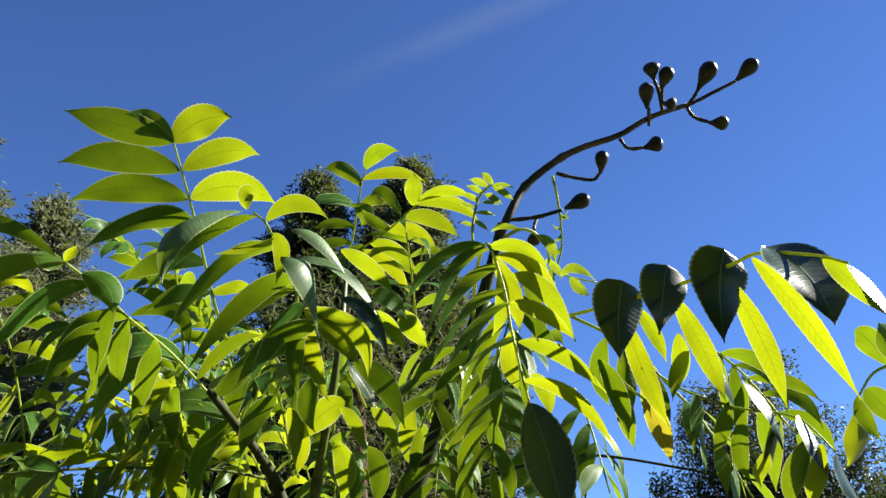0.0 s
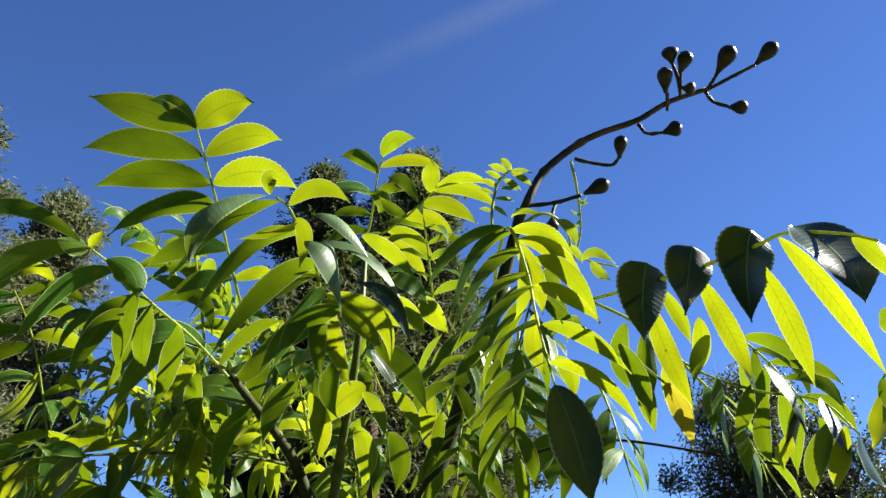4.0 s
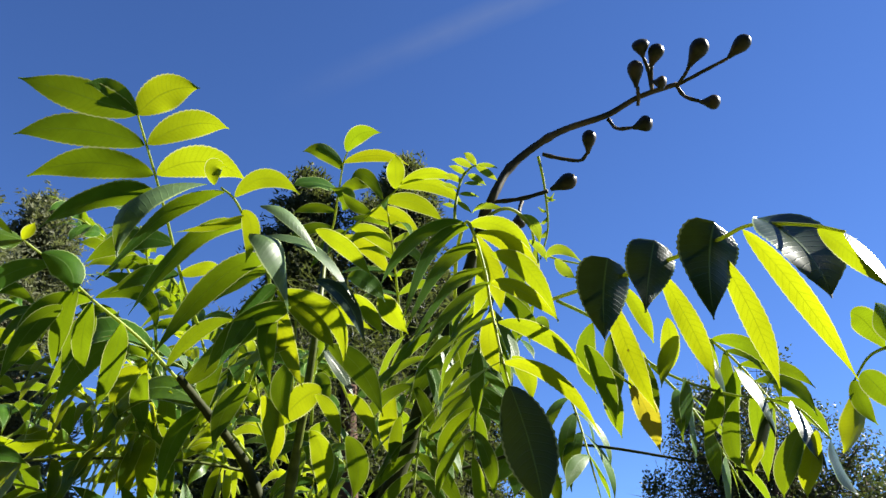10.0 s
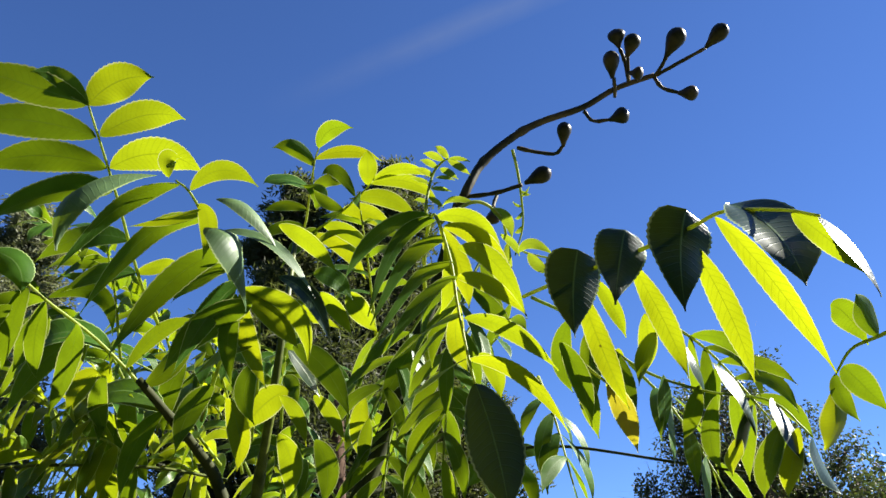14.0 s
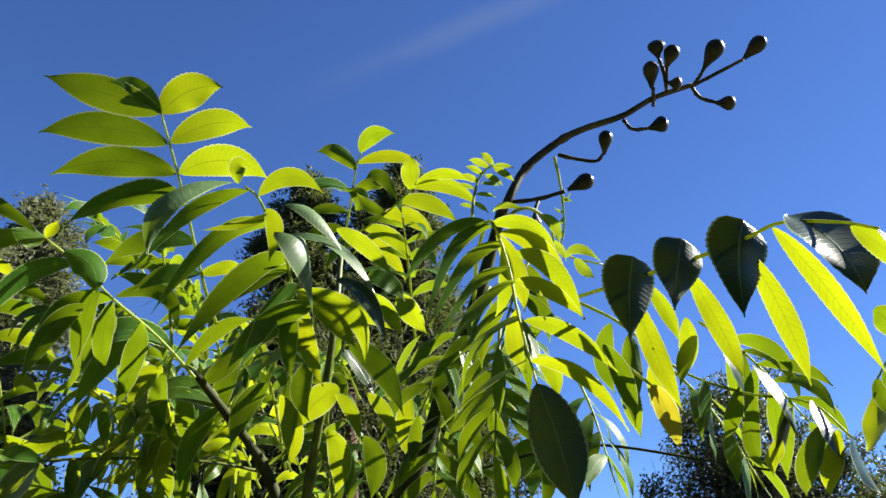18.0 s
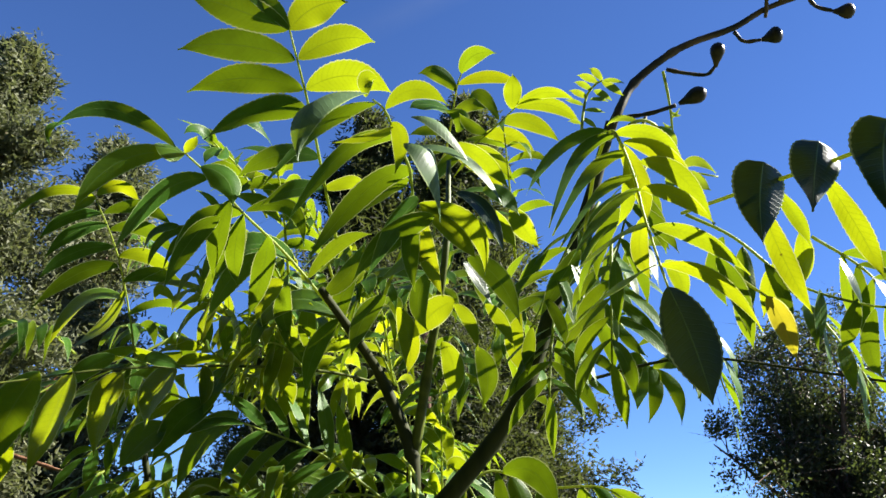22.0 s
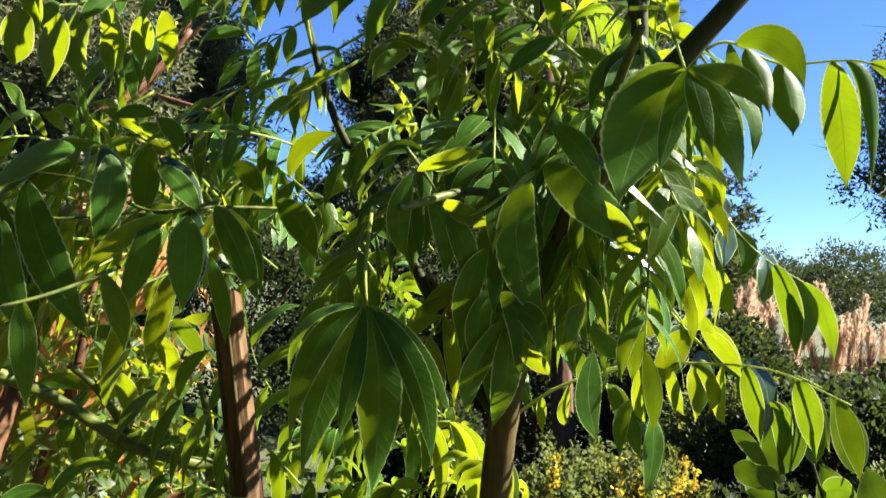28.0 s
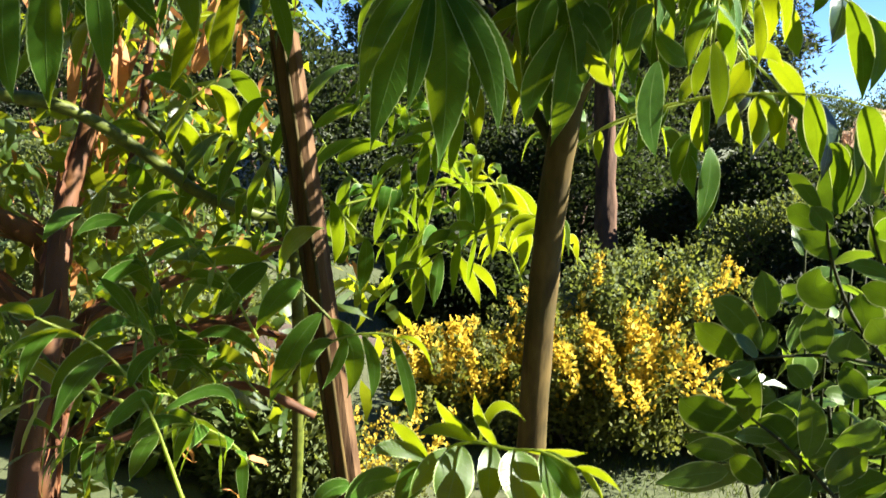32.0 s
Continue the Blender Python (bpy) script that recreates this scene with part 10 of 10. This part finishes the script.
# the bush at (0.45, 3.95) also stands in for the shade beside the golden shrub
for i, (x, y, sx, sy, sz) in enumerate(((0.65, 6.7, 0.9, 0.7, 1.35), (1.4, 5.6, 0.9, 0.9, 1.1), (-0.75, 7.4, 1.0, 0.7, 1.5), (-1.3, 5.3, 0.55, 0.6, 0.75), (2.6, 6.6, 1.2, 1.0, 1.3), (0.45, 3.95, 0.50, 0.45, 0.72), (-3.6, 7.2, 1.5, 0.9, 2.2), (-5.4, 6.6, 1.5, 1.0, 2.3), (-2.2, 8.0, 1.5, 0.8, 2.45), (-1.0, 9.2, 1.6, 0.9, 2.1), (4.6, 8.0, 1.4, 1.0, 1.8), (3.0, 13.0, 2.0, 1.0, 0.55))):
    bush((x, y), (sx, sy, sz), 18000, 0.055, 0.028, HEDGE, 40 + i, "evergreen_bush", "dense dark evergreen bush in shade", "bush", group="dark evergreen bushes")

# unseen tall foliage masses added behind and beside the viewer to block sky light
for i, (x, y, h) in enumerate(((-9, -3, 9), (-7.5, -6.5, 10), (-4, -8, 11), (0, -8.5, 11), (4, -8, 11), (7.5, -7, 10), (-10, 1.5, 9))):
    bush((x, y), (2.4, 2.0, h), 7000, 0.45, 0.24, HEDGE, 140 + i, "unseen_sky_block", "unseen dark foliage mass added to block sky light", "tree", 3, "tall evergreens round the garden")

for i, (x, y, sx, sy, sz) in enumerate(((-3.1, 4.3, 0.9, 0.6, 0.75), (-4.3, 5.2, 1.0, 0.7, 1.2), (-2.6, 3.1, 0.5, 0.4, 0.5), (-1.95, 2.95, 0.45, 0.3, 0.50), (-1.45, 2.8, 0.30, 0.25, 0.36), (0.80, 5.9, 0.8, 0.4, 0.95), (1.5, 4.7, 0.6, 0.4, 0.75))):
    bush((x, y), (sx, sy, sz), 9000, 0.05, 0.02, GREYGREEN, 60 + i, "pale_bush", "sunlit pale green bush at the lawn's edge", "bush", group="pale bushes")

# ---- grass blades on the lawn ----


def grass():
    rng = np.random.default_rng(91)
    n = 26000
    near = rng.uniform(size=n) < 0.6
    x = np.where(near, rng.normal(0.3, 0.9, n), rng.normal(-2.3, 0.9, n))
    y = np.where(near, rng.normal(3.5, 0.75, n), rng.normal(5.4, 1.0, n))
    w = rng.normal(size=(n, 3)) * 0.5
    w[:, 2] = rng.uniform(0.6, 1.4, n)
    p = np.stack([x, y, np.full(n, GROUND - 0.012)], 1)
    stuff("grass", [scatter(p, w, rng.uniform(0.03, 0.07, n), 0.006, rng, 0, False)], GRASS, None, "short mown grass blades on the lawn", "stuff")["category"] = "grass"


grass()

# ---- pampas grass ----
pampas = thing("pampas_grass", (2.1, 10.4, GROUND), "clump of pampas grass with tall tan feathery plumes", "grass")


def pampas_parts():
    rng = np.random.default_rng(12)
    vs, fs, o = [], [], 0
    n = 700
    a = rng.uniform(0, 2 * math.pi, n)
    r = rng.uniform(0.5, 1.3, n)
    h = rng.uniform(0.5, 1.1, n)
    base = np.array((2.1, 10.4, GROUND)) + np.stack([np.cos(a) * 0.35, np.sin(a) * 0.3, 0 * a], 1)
    for s0, s1 in ((0, 0.5), (0.5, 1.0)):
        p0 = base + np.stack([np.cos(a) * r * s0 ** 1.6, np.sin(a) * r * s0 ** 1.6, h * (s0 * 2 - s0 * s0 * 1.5)], 1)
        p1 = base + np.stack([np.cos(a) * r * s1 ** 1.6, np.sin(a) * r * s1 ** 1.6, h * (s1 * 2 - s1 * s1 * 1.5)], 1)
        v, f = scatter(p0, p1 - p0, np.linalg.norm(p1 - p0, axis=1), 0.02, rng, 0, False)
        vs.append((v, f))
    under(stuff("blades", vs, GRASS, None, "arching grey-green grass blades", "stuff"), pampas)
    for i in range(40):
        x, y = 1.9 + rng.uniform(-0.75, 1.5), 10.4 + rng.uniform(-0.6, 0.6)
        top = GROUND + rng.uniform(1.15, 1.75) - 0.25 * max(0, x - 2.2)
        lean = rng.normal(size=2) * 0.08
        stem = under(part("plume_stem", tube([(2.1 + (x - 2.1) * 0.4, 10.4 + (y - 10.4) * 0.4, GROUND), (x, y, top - 0.75), (x + lean[0], y + lean[1], top)], 0.008, 0.004, 5, 0, i, 4), TWIG), pampas)
        m = 520
        s = rng.uniform(0, 1, m)
        c = np.stack([x + lean[0] * s, y + lean[1] * s, top - 0.72 * (1 - s)], 1)
        w = rng.normal(size=(m, 3)) * 0.40
        w[:, 2] = rng.uniform(0.8, 1.5, m)
        ob = stuff("plume", [scatter(c, w, 0.12 * np.sin(np.pi * (0.15 + 0.8 * s)) + 0.05, 0.007, rng, 0.3)], PLUME)
        ob.parent = stem


pampas_parts()

# ---- far trees ----


def conifer(place, height, radius, seed, tufts=9000, label="tall dark conifer with ragged boughs", bare=0.1, shape=0.62, needles=None):
    """A conifer: trunk, whorls of drooping boughs, needle tufts on them."""
    rng = np.random.default_rng(seed)
    x, y = place
    t = thing("conifer", (x, y, GROUND), label, "tree", "conifers behind the garden")
    under(smooth(part("trunk", tube([(x, y, GROUND - 0.1), (x + 0.05, y, height * 0.5), (x, y, GROUND + height)], height * 0.022, 0.02, 10, 0.08, seed, 6), DARKBARK)), t)
    ps, ws = [], []
    boughs, k = [], 0
    n = 95
    for i in range(n):
        s = bare + (1 - bare) * (i + rng.uniform()) / n
        z = GROUND + height * s
        a = rng.uniform(0, 2 * math.pi)
        reach = radius * (1 - s) ** shape * rng.uniform(0.55, 1.1) + 0.12
        d = np.array((math.cos(a), math.sin(a), rng.uniform(0.0, 0.45)))
        boughs.append((z, d, reach))
        m = max(12, int(tufts / n * (0.35 + reach / radius)))
        u = rng.uniform(0.12, 1, m)
        c = np.array((x, y, z)) + d * (u * reach)[:, None]
        spread = 0.20 * reach * (1.15 - u) + 0.10
        c = c + rng.normal(size=(m, 3)) * spread[:, None] * np.array((1, 1, 0.75))
        ps.append(c)
        w = d + rng.normal(size=(m, 3)) * 0.7
        ws.append(w)
    ps, ws = np.concatenate(ps), np.concatenate(ws)
    sets = []
    for rep in range(6):
        w = ws + rng.normal(size=ws.shape) * 0.6
        sets.append(scatter(ps + rng.normal(size=ps.shape) * 0.05, w, rng.uniform(0.08, 0.15, len(ps)), 0.042, rng, 0.2, False))
    under(stuff("crown", sets, needles or CONIFER, None, "dark needle tufts in ragged clumps", "stuff"), t)
    for i in range(0, n, 4):
        z, d, reach = boughs[i]
        e = Vector((x, y, z)) + Vector(d) * reach * 0.9
        under(smooth(part("bough", tube([(x, y, z), Vector((x, y, z)).lerp(e, 0.5) - Vector((0, 0, 0.05)), e], 0.04 + 0.01 * reach, 0.012, 6, 0.1, i, 4), DARKBARK)), t)


conifer((-8.2, 10.7), 9.6, 3.5, 61, 30000, "tall grey-green pine with ragged boughs", shape=0.85, needles=PINE)
conifer((-7.5, 13.2), 9.2, 1.7, 68, 14000, needles=PINE)
conifer((-10.8, 12.5), 9.0, 2.4, 62, needles=PINE)
conifer((-2.75, 13.4), 9.9, 1.9, 63, 20000)
conifer((-0.8, 13.9), 10.5, 2.1, 64, 20000)
conifer((-1.7, 15.5), 10.6, 2.0, 65)
conifer((0.25, 16.4), 7.3, 2.7, 69, 16000, "shorter dark conifer with a ragged crown")
conifer((-5.0, 16.5), 7.0, 2.0, 66)
conifer((-13.0, 8.0), 8.0, 2.4, 67, 6000)


def oak(place, height, radius, seed, leaves=26000, label="evergreen oak with an airy dark crown", low=0.22, size=0.10):
    """A broad evergreen tree: trunk, forking limbs and a crown of small leaves in clumps."""
    rng = np.random.default_rng(seed)
    x, y = place
    t = thing("oak_tree", (x, y, GROUND), label, "tree")
    fork = height * 0.28
    under(smooth(part("trunk", tube([(x, y, GROUND - 0.1), (x + 0.08, y, GROUND + fork * 0.6), (x, y, GROUND + fork)], 0.22, 0.15, 10, 0.08, seed, 6), DARKBARK)), t)
    ps, ws = [], []
    clumps, twigs = [], []
    for i in range(22):
        a, e = i * 2.4 + rng.uniform(-0.3, 0.3), rng.uniform(0.15, 1.35)
        d = np.array((math.cos(a) * math.cos(e) * radius, math.sin(a) * math.cos(e) * radius, math.sin(e) * (height - fork)))
        tip = np.array((x, y, GROUND + fork * 0.8)) + d * rng.uniform(0.75, 1.0)
        root = np.array((x, y, GROUND + fork * rng.uniform(0.7, 1.0)))
        mid = root * 0.5 + tip * 0.5 + np.array((0, 0, 0.25))
        under(smooth(part("limb", tube([root, mid, tip], 0.09, 0.015, 7, 0.1, i, 5), DARKBARK)), t)
        for k in range(12):
            s = rng.uniform(0.3, 1.05)
            q = root * (1 - s) ** 2 + (2 * mid - (root + tip) / 2) * 2 * s * (1 - s) + tip * s * s
            clumps.append(q + rng.normal(size=3) * radius * 0.13)
            twigs.append((q, clumps[-1]))
    for i in range(14):
        a = rng.uniform(0, 2 * math.pi)
        clumps.append(np.array((x + radius * 0.7 * math.cos(a), y + radius * 0.7 * math.sin(a), GROUND + height * rng.uniform(low * 0.5, 0.35))))
    t0, t1 = np.array([a for a, b in twigs]), np.array([b for a, b in twigs])
    sprays = [(t0, (t1 - t0) * 1.3, 0.05)] + [(t1 + rng.normal(size=t1.shape) * 0.05 * radius, rng.normal(size=t1.shape), 0.025) for _ in range(5)]
    under(stuff("twig_spray", [scatter(a, w, np.linalg.norm(t1 - t0, axis=1) * 1.3, wd, rng, 0, False) for a, w, wd in sprays], DARKBARK, None, "", "stuff"), t)
    m = leaves // len(clumps)
    for q in clumps:
        c = q + np.clip(rng.normal(size=(m, 3)), -1.5, 1.5) * radius * rng.uniform(0.045, 0.10)
        ps.append(c)
        ws.append(rng.normal(size=(m, 3)))
    ps, ws = np.concatenate(ps), np.concatenate(ws)
    under(stuff("crown", [scatter(ps, ws, size * rng.uniform(0.7, 1.4, len(ps)), size * 0.5, rng, 0.2)], OAK, None, "small dark leaves in loose clumps with gaps", "stuff"), t)


oak((7.1, 18.2), 8.0, 3.1, 71, 70000, size=0.085)
oak((12.4, 19.3), 7.2, 3.2, 72, 55000, size=0.12)
oak((5.4, 9.6), 2.6, 1.5, 73, 16000, "low dark evergreen oak in shade", 0.1)


def far_woods():
    """The wooded rise far behind: crowns of many clumps."""
    rng = np.random.default_rng(33)
    ps, ws = [], []
    for i in range(110):
        a = radians(rng.uniform(-42, 42))
        r = rng.uniform(55, 90)
        h, w = rng.uniform(3.4, 5.4), rng.uniform(2.2, 4.2)
        c = np.array((r * math.sin(a), r * math.cos(a), GROUND))
        d = rng.normal(size=(2600, 3))
        d /= np.linalg.norm(d, axis=1, keepdims=True)
        d[:, 2] = np.abs(d[:, 2])
        lump = 1 + 0.18 * np.sin(d[:, 0] * 5 + i) * np.cos(d[:, 1] * 6)
        ps.append(c + d * np.array((w, w, h)) * (lump * rng.uniform(0.8, 1.0, 2600))[:, None])
        ws.append(d + rng.normal(size=d.shape) * 0.7)
    ps, ws = np.concatenate(ps), np.concatenate(ws)
    stuff("far_woods", [scatter(ps, ws, rng.uniform(0.14, 0.30, len(ps)), 0.15, rng, 0.3, False)], WOODS, None, "far dark green wooded rise", "stuff")["category"] = "woods"


far_woods()

# the slender trunk standing among the bushes
pole = thing("young_pine", (-0.43, 6.3, GROUND), "young pine with a bare brown trunk among dark bushes", "tree")
under(smooth(part("trunk", tube([(-0.44, 6.30, GROUND - 0.05), (-0.43, 6.33, 0.1), (-0.53, 6.42, 1.0), (-0.66, 6.25, 2.2), (-0.75, 6.3, 3.4)], 0.10, 0.06, 12, 0.10, 4, 6), PINEBARK)), pole)
leaf_cloud("crown", (-0.9, 6.5, 3.4), (1.0, 0.8, 0.9), 5000, 0.14, 0.012, CONIFER, pole, 95, 0.0, "sparse dark needle crown", 25)
